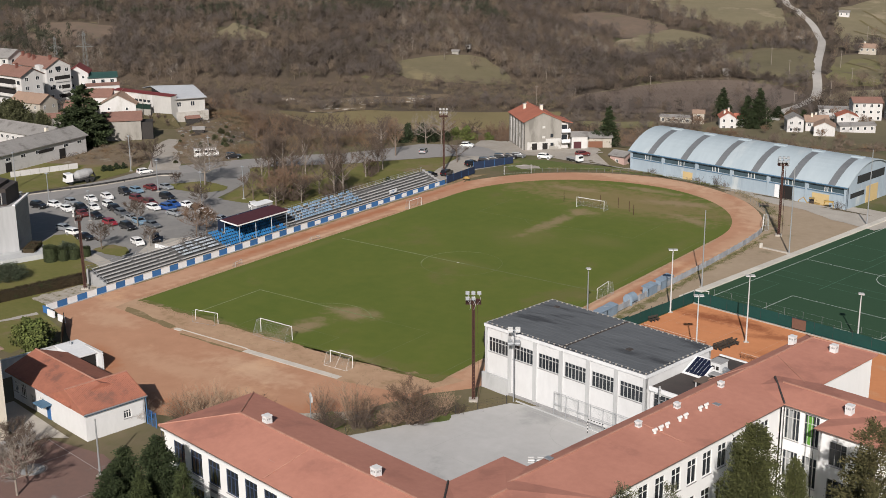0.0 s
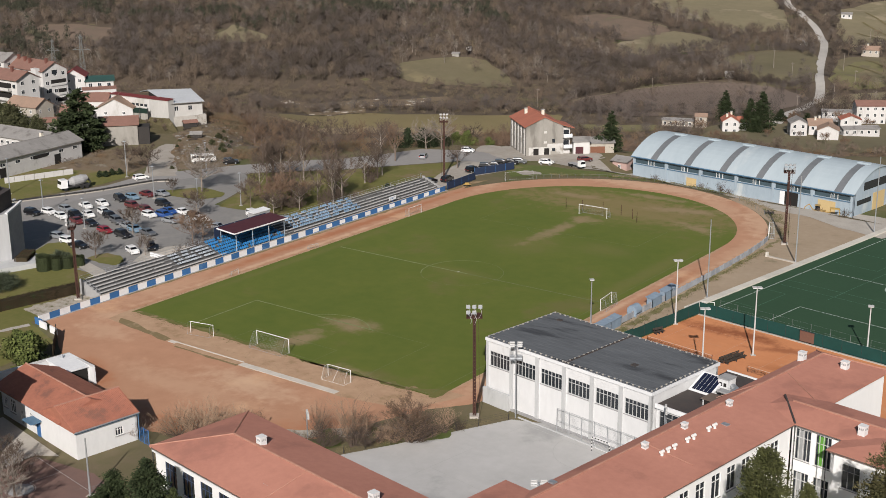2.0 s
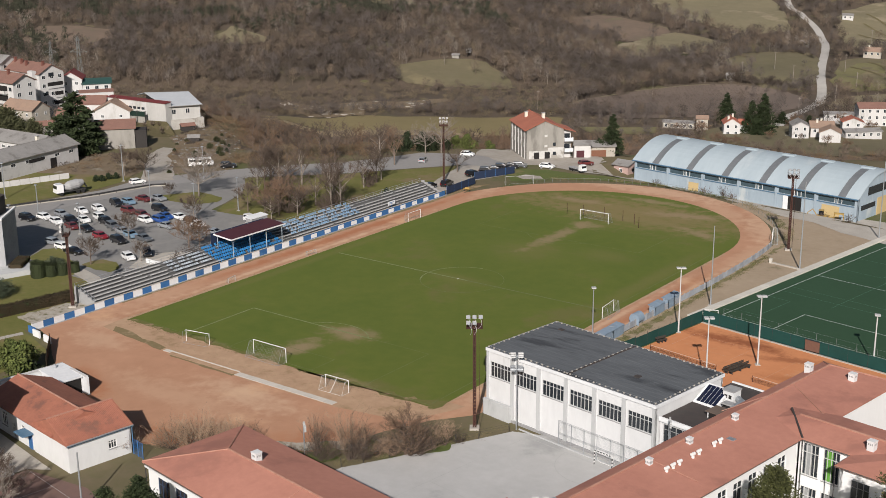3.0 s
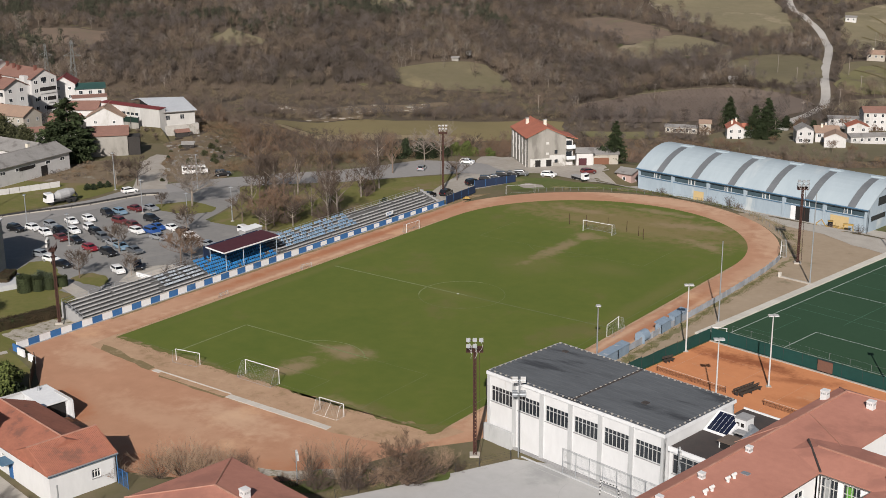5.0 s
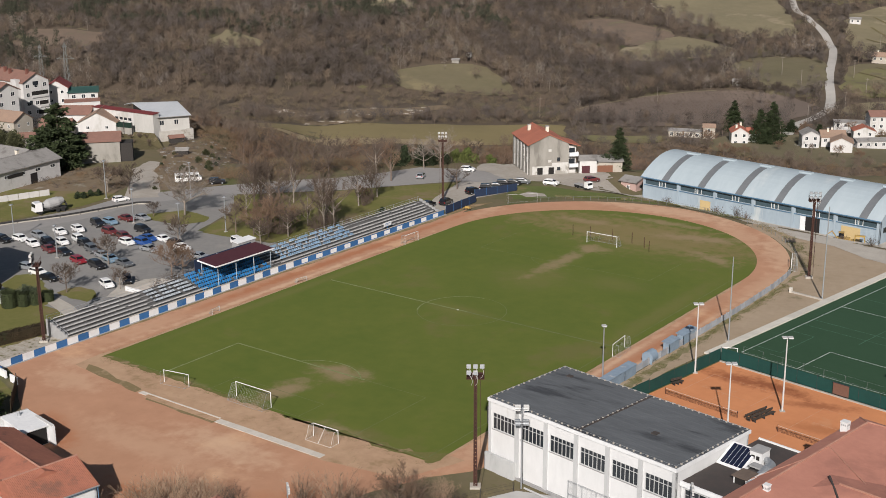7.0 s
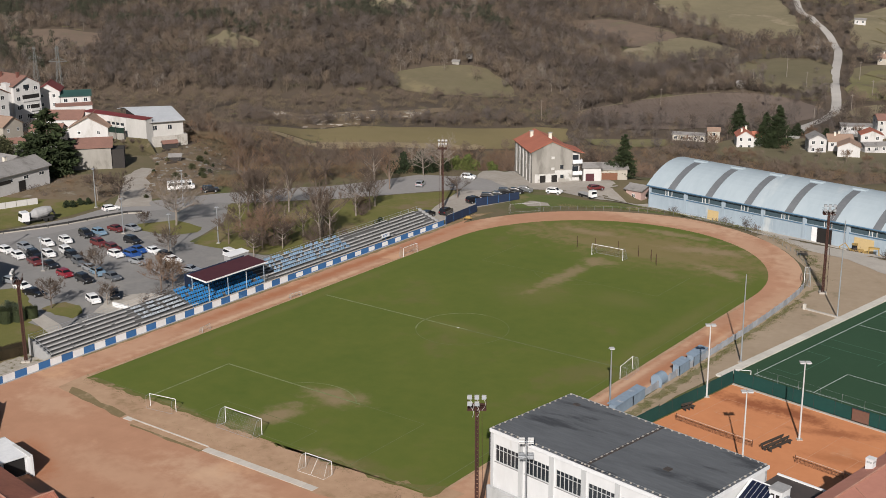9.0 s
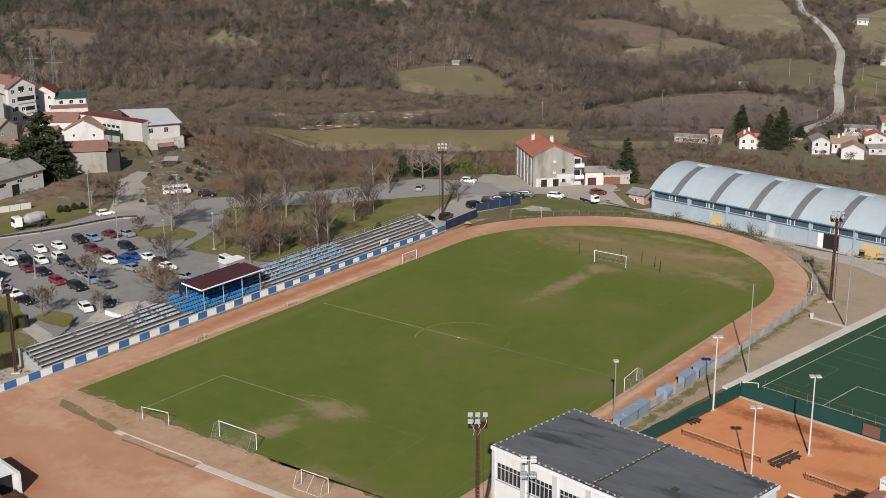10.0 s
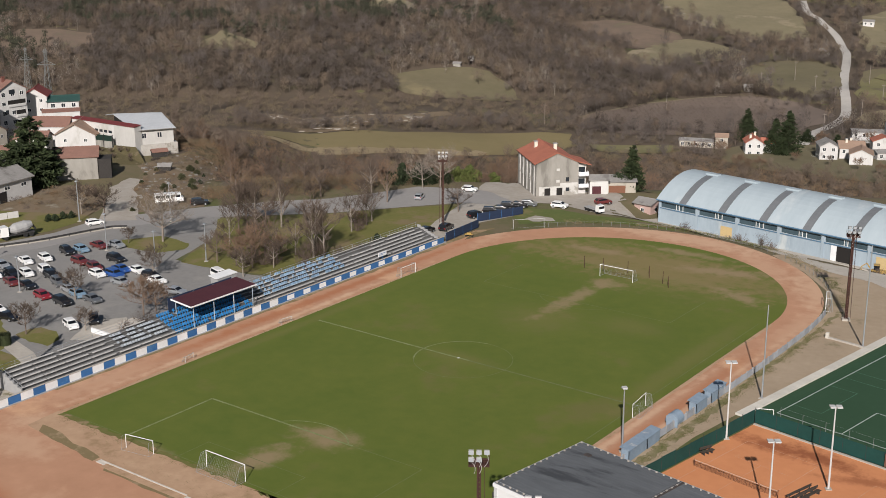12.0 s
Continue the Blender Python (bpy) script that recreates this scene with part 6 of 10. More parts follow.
for c in (-0.4, 19.1):
    tn = thing("tennis_net", "brown tennis net with white tape on the clay court", "tennis net", SCHOOL)
    for u in (c, c + 12.8):
        part("post", Shape().rod((u, 81.7, 0), (u, 81.7, 1.1), 0.05, n=6), RUST, tn)
    part("tape", Shape().box(c, c + 12.8, 81.68, 81.72, 0.92, 1.0), material("net_tape", (0.55, 0.40, 0.32), (0.45, 0.3, 0.22), 0.9), tn)
    nt = Shape()
    for k in range(65):
        nt.rod((c + 0.2 * k, 81.7, 0.05), (c + 0.2 * k, 81.7, 0.94), 0.012, n=3, cap=False)
    for k in range(6):
        nt.rod((c, 81.7, 0.1 + 0.16 * k), (c + 12.8, 81.7, 0.1 + 0.16 * k), 0.012, n=3, cap=False)
    part("mesh", nt, RUST, tn)


def bench(m, label, l=5.0):
    b = thing("bench", label, "bench", m, "court benches")
    for k in range(3):
        part("slat", Shape().box(-l / 2, l / 2, 0.02 + 0.2 * k, 0.18 + 0.2 * k, 0.45, 0.5), WOODDARK, b)
    for k in range(2):
        part("back_slat", Shape().box(-l / 2, l / 2, 0.62, 0.68, 0.65 + 0.22 * k, 0.82 + 0.22 * k), WOODDARK, b)
    for x in (-l / 2 + 0.4, 0, l / 2 - 0.4):
        part("leg", Shape().box(x - 0.05, x + 0.05, 0.05, 0.65, 0, 0.45).box(x - 0.05, x + 0.05, 0.58, 0.66, 0.45, 1.05), DARKSTEEL, b)
    return b


bench(SCHOOL @ pose(14.7, 84.0, 0.04, 0, 0, 84), "dark slatted wooden bench between the tennis courts")
bench(SCHOOL @ pose(15.5, 84.2, 0.04, 0, 0, 84), "dark slatted wooden bench between the tennis courts")
bench(SCHOOL @ pose(-1.0, 86.0, 0.04, 0, 0, 75), "dark wooden bench beside the windscreen fence", 2.2)
box = thing("wind_shelter", "small brown shelter board on the tennis fence", "shelter", SCHOOL)
part("board", Shape().box(17.8, 20.4, 99.3, 99.42, 0.3, 2.1), material("brown_board", (0.16, 0.085, 0.06), (0.12, 0.065, 0.05), 0.85), box)
part("rail", Shape().box(17.7, 20.5, 99.28, 99.44, 2.1, 2.18), DARKSTEEL, box)

# ---- east boundary wall and dugouts ----
ew = thing("boundary_wall", "grey concrete panel wall beside the running track", "wall", kind="structure")
path_e = [(40.3, -30), (40.6, -20), (40.9, -10), (41.2, 0), (41.6, 12), (41.9, 24), (41.9, 36), (41.7, 46), (41.2, 53), (40.4, 58.5)]
pts_e = []
for (x0, y0), (x1, y1) in zip(path_e, path_e[1:]):
    n = max(1, round(math.dist((x0, y0), (x1, y1)) / 2.0))
    pts_e += [(x0 + (x1 - x0) * i / n, y0 + (y1 - y0) * i / n) for i in range(n)]
PANEL = material("grey_panel", (0.37, 0.39, 0.42), (0.26, 0.28, 0.31), 0.9, big=0.4, fine=1.5, vary=0.18)
pm = Shape().box(0.06, 1.94, -0.05, 0.05, 0.05, 1.15).mesh("panel", PANEL)
post_me = Shape().box(-0.09, 0.09, -0.09, 0.09, 0, 1.3).mesh("post", GREYCON)
for (x0, y0), (x1, y1) in zip(pts_e, pts_e[1:]):
    a = math.degrees(math.atan2(y1 - y0, x1 - x0))
    part("panel", pm, None, ew, m=pose(x0, y0, 0, 0, 0, a))
    part("post", post_me, None, ew, m=pose(x0, y0, 0, 0, 0, a))
part("footing", Shape().box(-0.2, 0.2, 0, 0.1, 0, 0.1), GREYCON, ew, m=pose(40.3, -30, 0))
railing = thing("railing", "thin grey steel railing round the far bend of the track", "railing", kind="structure")
pr = arc(-0.5, 47, 42.8, 45.2, 16, 90, 30) + arc(-0.5, 47, 45.2, 43.5, 90, 138, 18)[1:]
for (x0, y0), (x1, y1) in zip(pr, pr[1:]):
    z = land(x0, y0)
    part("post", Shape().box(-0.03, 0.03, -0.03, 0.03, 0, 1.0), PYLONSTEEL, railing, m=pose(x0, y0, z))
    part("rail", Shape().rod((x0, y0, z + 0.95), (x1, y1, land(x1, y1) + 0.95), 0.02, n=5), PYLONSTEEL, railing)
SHELL = material("grey_blue_shelter", (0.24, 0.31, 0.385), (0.18, 0.235, 0.295), 0.8, big=0.5, fine=1.5, c=(0.38, 0.40, 0.42), spot=0.6)


def dugout(y, l, label, hood=False):
    d = thing("dugout", label, "dugout", pose(40.7 + 0.012 * y, y, 0))
    if hood:
        p = [(1.0 * math.cos(radians(a)), 0.95 + 1.15 * math.sin(radians(a))) for a in range(-10, 191, 20)]
        n = len(p)
        ring = [(x * k, y, z * q) for k, q in ((1, 1), (0.93, 0.96)) for y in (0, l) for x, z in p]
        faces = [(0, n, 3 * n, 2 * n), (n - 1, 3 * n - 1, 4 * n - 1, 2 * n - 1)]
        for i in range(n - 1):
            faces += [(i, i + 1, n + i + 1, n + i), (2 * n + i, 3 * n + i, 3 * n + i + 1, 2 * n + i + 1), (i, 2 * n + i, 2 * n + i + 1, i + 1), (n + i, n + i + 1, 3 * n + i + 1, 3 * n + i)]
        sh = Shape().add(ring, faces)
        part("shell", sh, SHELL, d)
        part("front_panel", Shape().box(-0.9, 0.9, 0.02, 0.08, 0, 1.6).box(-0.6, 0.6, 0.02, 0.08, 1.6, 1.95), SHELL, d)
    else:
        part("back", Shape().box(0.7, 0.8, 0, l, 0, 1.75), SHELL, d)
        part("roof", Shape().slab([(-0.7, -0.1, 1.95), (0.9, -0.1, 1.75), (0.9, l + 0.1, 1.75), (-0.7, l + 0.1, 1.95)], 0.08), SHELL, d)
        for y0 in (0, l - 0.06):
            part("side", Shape().box(-0.4, 0.8, y0, y0 + 0.06, 0, 1.75), SHELL, d)
    part("bench_seat", Shape().box(0.25, 0.65, 0.15, l - 0.15, 0.4, 0.46), WOODDARK, d)
    return d


dugout(2.6, 3.6, "blue-grey team dugout beside the running track")
dugout(-3.6, 2.0, "rounded grey shelter hood beside the running track", True)
dugout(7.6, 5.0, "blue-grey team dugout beside the running track")
dugout(-12.2, 3.6, "blue-grey team dugout beside the running track")
dugout(-17.4, 5.0, "blue-grey team dugout beside the running track")


# ---- low kerb wall between the road and the car park ----
lw = thing("low_wall", "low grey concrete wall with a dark rail between road and car park", "wall", kind="structure")
line = [(-123.5, -22), (-121.2, -16), (-119, -10), (-117, -5.5), (-115, -1), (-113.6, 3.5), (-112.6, 8), (-111.6, 13), (-110.2, 18), (-107.6, 20.4)]
for (x0, y0), (x1, y1) in zip(line, line[1:]):
    L, ang = math.dist((x0, y0), (x1, y1)), math.degrees(math.atan2(y1 - y0, x1 - x0))
    m = pose(x0, y0, 0, 0, 0, ang)
    part("kerb_stone", Shape().box(0, L - 0.03, -0.2, 0.2, 0, 0.42), CONCRETE, lw, m=m)
    part("rail", Shape().box(0, L - 0.03, -0.3, -0.24, 0.35, 0.75), DARKSTEEL, lw, m=m)
    part("post", Shape().box(0.1, 0.2, -0.24, -0.2, 0, 0.75), DARKSTEEL, lw, m=m)


# ---- cars ----
PAINT = {
    "white": plain("white_car_paint", (0.80, 0.80, 0.79), 0.3, 0.0, 0.6), "black": plain("black_car_paint", (0.012, 0.012, 0.014), 0.25, 0.0, 0.8),
    "grey": plain("grey_car_paint", (0.16, 0.17, 0.18), 0.3, 0.4, 0.6), "silver": plain("silver_car_paint", (0.45, 0.47, 0.49), 0.3, 0.5, 0.5),
    "red": plain("red_car_paint", (0.24, 0.014, 0.024), 0.3, 0.0, 0.7), "maroon": plain("maroon_car_paint", (0.14, 0.025, 0.025), 0.35, 0.1, 0.6),
    "blue": plain("blue_car_paint", (0.02, 0.08, 0.30), 0.3, 0.1, 0.7), "pale blue": plain("pale_blue_car_paint", (0.25, 0.38, 0.5), 0.3, 0.3, 0.6)}
TAIL = plain("red_tail_lamp", (0.35, 0.01, 0.01), 0.3)
PROFILES = {
    "hatchback": ([(-1.95, 0.32), (-2.02, 0.6), (-1.95, 0.95)], [(-1.55, 1.45), (-0.2, 1.49), (0.35, 1.44)], [(1.15, 0.98), (1.9, 0.82), (2.02, 0.6), (1.98, 0.32)], 0.98),
    "saloon": ([(-2.2, 0.32), (-2.25, 0.6), (-2.2, 0.95), (-1.6, 1.02)], [(-0.95, 1.42), (-0.2, 1.45), (0.3, 1.41)], [(1.15, 0.98), (2.05, 0.84), (2.2, 0.6), (2.15, 0.32)], 0.98),
    "suv": ([(-2.15, 0.38), (-2.22, 0.7), (-2.15, 1.05)], [(-1.85, 1.68), (-0.2, 1.72), (0.35, 1.66)], [(1.1, 1.12), (2.0, 0.98), (2.18, 0.7), (2.1, 0.38)], 1.1),
    "van": ([(-2.15, 0.35), (-2.2, 0.7), (-2.18, 1.05)], [(-2.1, 1.86), (0.2, 1.88), (0.75, 1.8)], [(1.5, 1.15), (2.05, 0.95), (2.18, 0.65), (2.12, 0.35)], 1.1)}
CARMESH = {}


def car_meshes(kind):
    if kind in CARMESH:
        return CARMESH[kind]
    back, top, front, belt = PROFILES[kind]
    prof = back + top + front
    n, W2 = len(prof), 0.88
    half = [W2 - (0.16 if z > 1.2 else 0.0) - (0.03 if z < 0.4 else 0.0) for x, z in prof]
    v = [(x, -h, z) for (x, z), h in zip(prof, half)] + [(x, h, z) for (x, z), h in zip(prof, half)]
    f = [tuple(range(n))[::-1], tuple(range(n, 2 * n))] + [(i, (i + 1) % n, n + (i + 1) % n, n + i) for i in range(n)]
    body = Shape().add(v, f)
    for x in (-1.3, 1.3):
        for y in (-0.86, 0.86):
            body.rod((x, y - 0.03, 0.36), (x, y + 0.03, 0.36), 0.42, n=10)
    panes = []
    b0, t0, t1, f0 = back[-1], top[0], top[-1], front[0]
    up = lambda a, b, k: (a[0] + (b[0] - a[0]) * k, a[1] + (b[1] - a[1]) * k)
    for s in (-1, 1):
        q = [up(b0, t0, 0.1), up(b0, t0, 0.82), up(t1, f0, 0.14), up(t1, f0, 0.86)]
        y = lambda z: s * (W2 + 0.012 - 0.16 * max(0.0, (z - belt) / (t0[1] - belt)))
        panes.append(("side_window", Shape().add([(p[0] + (0.12 if i < 2 else -0.1), y(p[1]), p[1]) for i, p in enumerate(q)], [(0, 1, 2, 3)]).mesh("side_window", CARGLASS)))
    for nm, a, b, dx in (("windscreen", t1, f0, 0.025), ("rear_window", t0, b0, -0.025)):
        p, q = up(a, b, 0.12), up(a, b, 0.88)
        panes.append((nm, Shape().add([(p[0] + dx, -0.64, p[1] + 0.012), (p[0] + dx, 0.64, p[1] + 0.012), (q[0] + dx, 0.76, q[1] + 0.012), (q[0] + dx, -0.76, q[1] + 0.012)], [(0, 1, 2, 3)]).mesh(nm, CARGLASS)))
    wheel = Shape().rod((0, -0.11, 0), (0, 0.11, 0), 0.32, n=12)
    rim = Shape().rod((0, -0.125, 0), (0, 0.125, 0), 0.19, n=10)
    light = Shape().box(front[-2][0] - 0.06, front[-2][0] + 0.02, -0.15, 0.15, 0.66, 0.8)
    tail = Shape().box(back[1][0] - 0.01, back[1][0] + 0.06, -0.13, 0.13, 0.75, 0.95)
    CARMESH[kind] = (body, panes, wheel.mesh("wheel", RUBBER), rim.mesh("rim", GALV), light.mesh("headlight", LAMPGLASS), tail.mesh("tail_lamp", TAIL), {})
    return CARMESH[kind]


def car(kind, colour, x, y, turn, z=0.04, where="in the car park"):
    body, g, w, r, hl, tl, bodies = car_meshes(kind)
    if colour not in bodies:
        bodies[colour] = body.mesh("body", PAINT[colour])
    c = thing("van" if kind == "van" else "car", f"{colour} {kind} parked {where}", "van" if kind == "van" else "car", Matrix.Translation((x, y, z)) @ Matrix.Rotation(radians(turn), 4, "Z") @ Matrix.Scale(1.0, 4), "parked cars")
    part("body", bodies[colour], None, c)
    for nm, me in g:
        part(nm, me, None, c)
    for px in (-1.3, 1.3):
        for py in (-0.8, 0.8):
            q = part("wheel", w, None, c, m=pose(px, py, 0.32))
            part("rim", r, None, q)
    for py in (-0.66, 0.66):
        part("headlight", hl, None, c, m=pose(0, py, 0))
        part("tail_lamp", tl, None, c, m=pose(0, py, 0))
    return c


CARS = [("hatchback", "white", -105.3, -18.7, 4), ("hatchback", "silver", -104.2, -14.7, -6), ("saloon", "white", -102.9, -10.0, -14), ("hatchback", "white", -101.4, -6.3, -12), ("suv", "black", -101.6, -0.7, -12), ("hatchback", "pale blue", -100.6, 2.2, -8),
        ("saloon", "maroon", -99.9, 6.3, 0), ("saloon", "silver", -97.4, 8.8, 2), ("suv", "maroon", -93.4, -3.7, -4), ("suv", "maroon", -87.6, -4.6, -8), ("suv", "black", -89.0, 1.9, 4), ("hatchback", "white", -83.9, -6.9, -8), ("suv", "blue", -80.6, -5.2, -4),
        ("saloon", "blue", -82.6, -2.0, -4), ("saloon", "silver", -75.9, -7.5, 0), ("saloon", "white", -79.4, -0.6, -2), ("hatchback", "white", -95.6, -15.0, -10), ("suv", "white", -94.0, -11.7, -10), ("suv", "black", -90.0, -13.2, -12), ("suv", "black", -97.4, -17.2, -8), ("hatchback", "white", -99.6, -19.6, -8),
        ("saloon", "maroon", -93.2, -20.2, -8), ("saloon", "black", -88.9, -19.7, -6), ("suv", "grey", -85.4, -15.0, -10), ("hatchback", "red", -81.3, -21.8, -6), ("saloon", "silver", -80.2, -16.4, -8), ("hatchback", "pale blue", -76.6, -17.2, -10), ("suv", "black", -75.1, -21.9, -8), ("saloon", "grey", -72.0, -17.5, -4),
        ("saloon", "white", -71.1, -2.7, 2), ("hatchback", "black", -74.6, -1.2, 4), ("saloon", "silver", -63.0, -5.2, 20), ("saloon", "black", -76.2, -32.8, 10), ("hatchback", "white", -81.1, -31.8, 6), ("hatchback", "silver", -85.8, -30.8, 4), ("hatchback", "white", -63.6, -28.8, -16), ("hatchback", "black", -62.6, -24.6, -30), ("van", "white", -63.5, 6.8, -9),
        ("suv", "black", -107.6, -21.6, 4), ("suv", "black", -110.0, -26.0, 6), ("saloon", "grey", -108.4, -30.0, 6)]
for kind, col, x, y, a in CARS:
    car(kind, col, x, y, a - 4 + random.Random(int(x * 7)).uniform(-4, 4))
for kind, col, x, y, a in (("suv", "black", -48.6, 61.8, 100), ("suv", "black", -50.4, 57.0, 95), ("suv", "black", -49.4, 74.6, 70), ("suv", "black", -48.4, 79.4, 30), ("saloon", "black", -48.0, 82.6, 30), ("suv", "black", -47.6, 85.6, 30), ("saloon", "black", -46.6, 88.2, 28), ("hatchback", "grey", -45.4, 90.8, 28), ("hatchback", "white", -38.6, 93.8, 10), ("hatchback", "maroon", -32.0, 103.0, 60)):
    car(kind, col, x, y, a, 0.05, "beside the navy fence")
for kind, col, x, y, a in (("hatchback", "silver", -70.8, 80.6, 115), ("hatchback", "white", -65.4, 94.2, 20), ("suv", "black", -110.0, 44.5, 50), ("hatchback", "white", -115.6, 17.6, 72)):
    car(kind, col, x, y, a, 0.05, "at the roadside")


def lorry(m, label, mixer=False):
    t = thing("lorry", label, "lorry", m)
    part("chassis", Shape().box(-3.9, 3.6, -1.0, 1.0, 0.75, 1.05), DARKSTEEL, t)
    cab = part("cab", Shape().add([(2.0, -1.2, 0.8), (3.9, -1.2, 0.8), (3.9, 1.2, 0.8), (2.0, 1.2, 0.8), (2.0, -1.15, 2.9), (3.6, -1.15, 2.9), (3.6, 1.15, 2.9), (2.0, 1.15, 2.9)], [(3, 2, 1, 0), (4, 5, 6, 7), (0, 1, 5, 4), (1, 2, 6, 5), (2, 3, 7, 6), (3, 0, 4, 7)]), PAINT["white"], t)
    part("windscreen", Shape().box(3.68, 3.82, -1.0, 1.0, 1.8, 2.6), CARGLASS, cab)
    if mixer:
        part("drum", Shape().rod((-3.6, 0, 2.6), (-2.2, 0, 2.3), 0.7, 1.25, 14).rod((-2.2, 0, 2.3), (0.2, 0, 2.0), 1.25, 1.25, 14).rod((0.2, 0, 2.0), (1.6, 0, 1.8), 1.25, 0.6, 14), GREYCON, t)
        part("chute", Shape().rod((-3.7, 0, 2.4), (-4.4, 0, 1.2), 0.25, 0.2, 8), DARKSTEEL, t)
    else:
        part("load_bed", Shape().box(-3.9, 1.7, -1.2, 1.2, 1.05, 1.25), GREYCON, t)
    for x in (-3.0, -1.7, 2.6):
        for y in (-1.0, 1.0):
            part("wheel", Shape().rod((x, y - 0.17, 0.5), (x, y + 0.17, 0.5), 0.5, n=12), RUBBER, t)
    return t


lorry(pose(-121.0, 0.6, 0.05, 0, 0, 255), "white concrete mixer lorry on the road", True)
lorry(Matrix.Translation((-29.8, 95.0, 0.1)) @ Matrix.Rotation(radians(-20), 4, "Z") @ Matrix.Scale(0.72, 4), "small white flatbed lorry beside the house")
bus = thing("van", "long white van at the roadside", "van", pose(-117.5, 41.2, 0.06, 0, 0, 52))
part("body", Shape().box(-3.2, 3.0, -1.0, 1.0, 0.5, 2.4).box(3.0, 3.6, -0.95, 0.95, 0.5, 1.4), PAINT["white"], bus)
for k in range(5):
    for y in (-1.012, 1.0):
        part("side_window", Shape().box(-2.9 + 1.16 * k, -1.84 + 1.16 * k, y, y + 0.012, 1.5, 2.15), CARGLASS, bus)
part("windscreen", Shape().box(3.0, 3.02, -0.9, 0.9, 1.45, 2.2), CARGLASS, bus)
for x in (-2.1, 2.3):
    for y in (-0.9, 0.9):
        part("wheel", Shape().rod((x, y - 0.12, 0.35), (x, y + 0.12, 0.35), 0.36, n=12), RUBBER, bus)
dig = thing("digger", "yellow backhoe digger in the hall yard", "digger", Matrix.Translation((37.4, 94.6, -2.9)) @ Matrix.Rotation(radians(20), 4, "Z") @ Matrix.Scale(0.8, 4))
part("body", Shape().box(-1.2, 1.4, -0.8, 0.8, 0.8, 1.6).box(1.4, 2.4, -0.6, 0.6, 0.9, 1.5), YELLOW, dig)
part("cab", Shape().box(-0.8, 0.6, -0.75, 0.75, 1.6, 2.9), CARGLASS, dig)
part("cab_roof", Shape().box(-0.9, 0.7, -0.85, 0.85, 2.9, 3.02), YELLOW, dig)
part("boom", Shape().rod((-1.2, 0, 1.2), (-2.6, 0, 3.2), 0.16).rod((-2.6, 0, 3.2), (-4.0, 0, 2.0), 0.13).rod((-4.0, 0, 2.0), (-3.6, 0, 0.9), 0.12), YELLOW, dig)
part("bucket", Shape().box(2.5, 3.2, -1.0, 1.0, 0.15, 0.9), YELLOW, dig)
for x, r in ((-0.8, 0.7), (1.7, 0.5)):
    for y in (-0.95, 0.95):
        part("wheel", Shape().rod((x, y - 0.2, r), (x, y + 0.2, r), r, n=12), RUBBER, dig)
skip = thing("machine_part", "yellow loader frame standing in the hall yard", "machine", Matrix.Translation((41.4, 95.0, -2.9)) @ Matrix.Rotation(radians(10), 4, "Z") @ Matrix.Scale(0.75, 4))
part("frame", Shape().rod((-1.6, 0, 0), (-1.3, 0, 2.6), 0.18).rod((1.6, 0, 0), (1.3, 0, 2.6), 0.18).box(-1.5, 1.5, -0.5, 0.5, 2.5, 2.9), YELLOW, skip)
yb = thing("hand_cart", "small yellow line-marking cart on the track", "cart", pose(-41.4, 60.6, 0.05, 0, 0, 30))
part("frame", Shape().box(-0.9, 0.9, -0.4, 0.4, 0.35, 0.5).box(-0.5, 0.5, -0.3, 0.3, 0.5, 0.85), YELLOW, yb)
for x in (-0.7, 0.7):
    part("wheel", Shape().rod((x, -0.5, 0.2), (x, 0.5, 0.2), 0.2, n=8), RUBBER, yb)


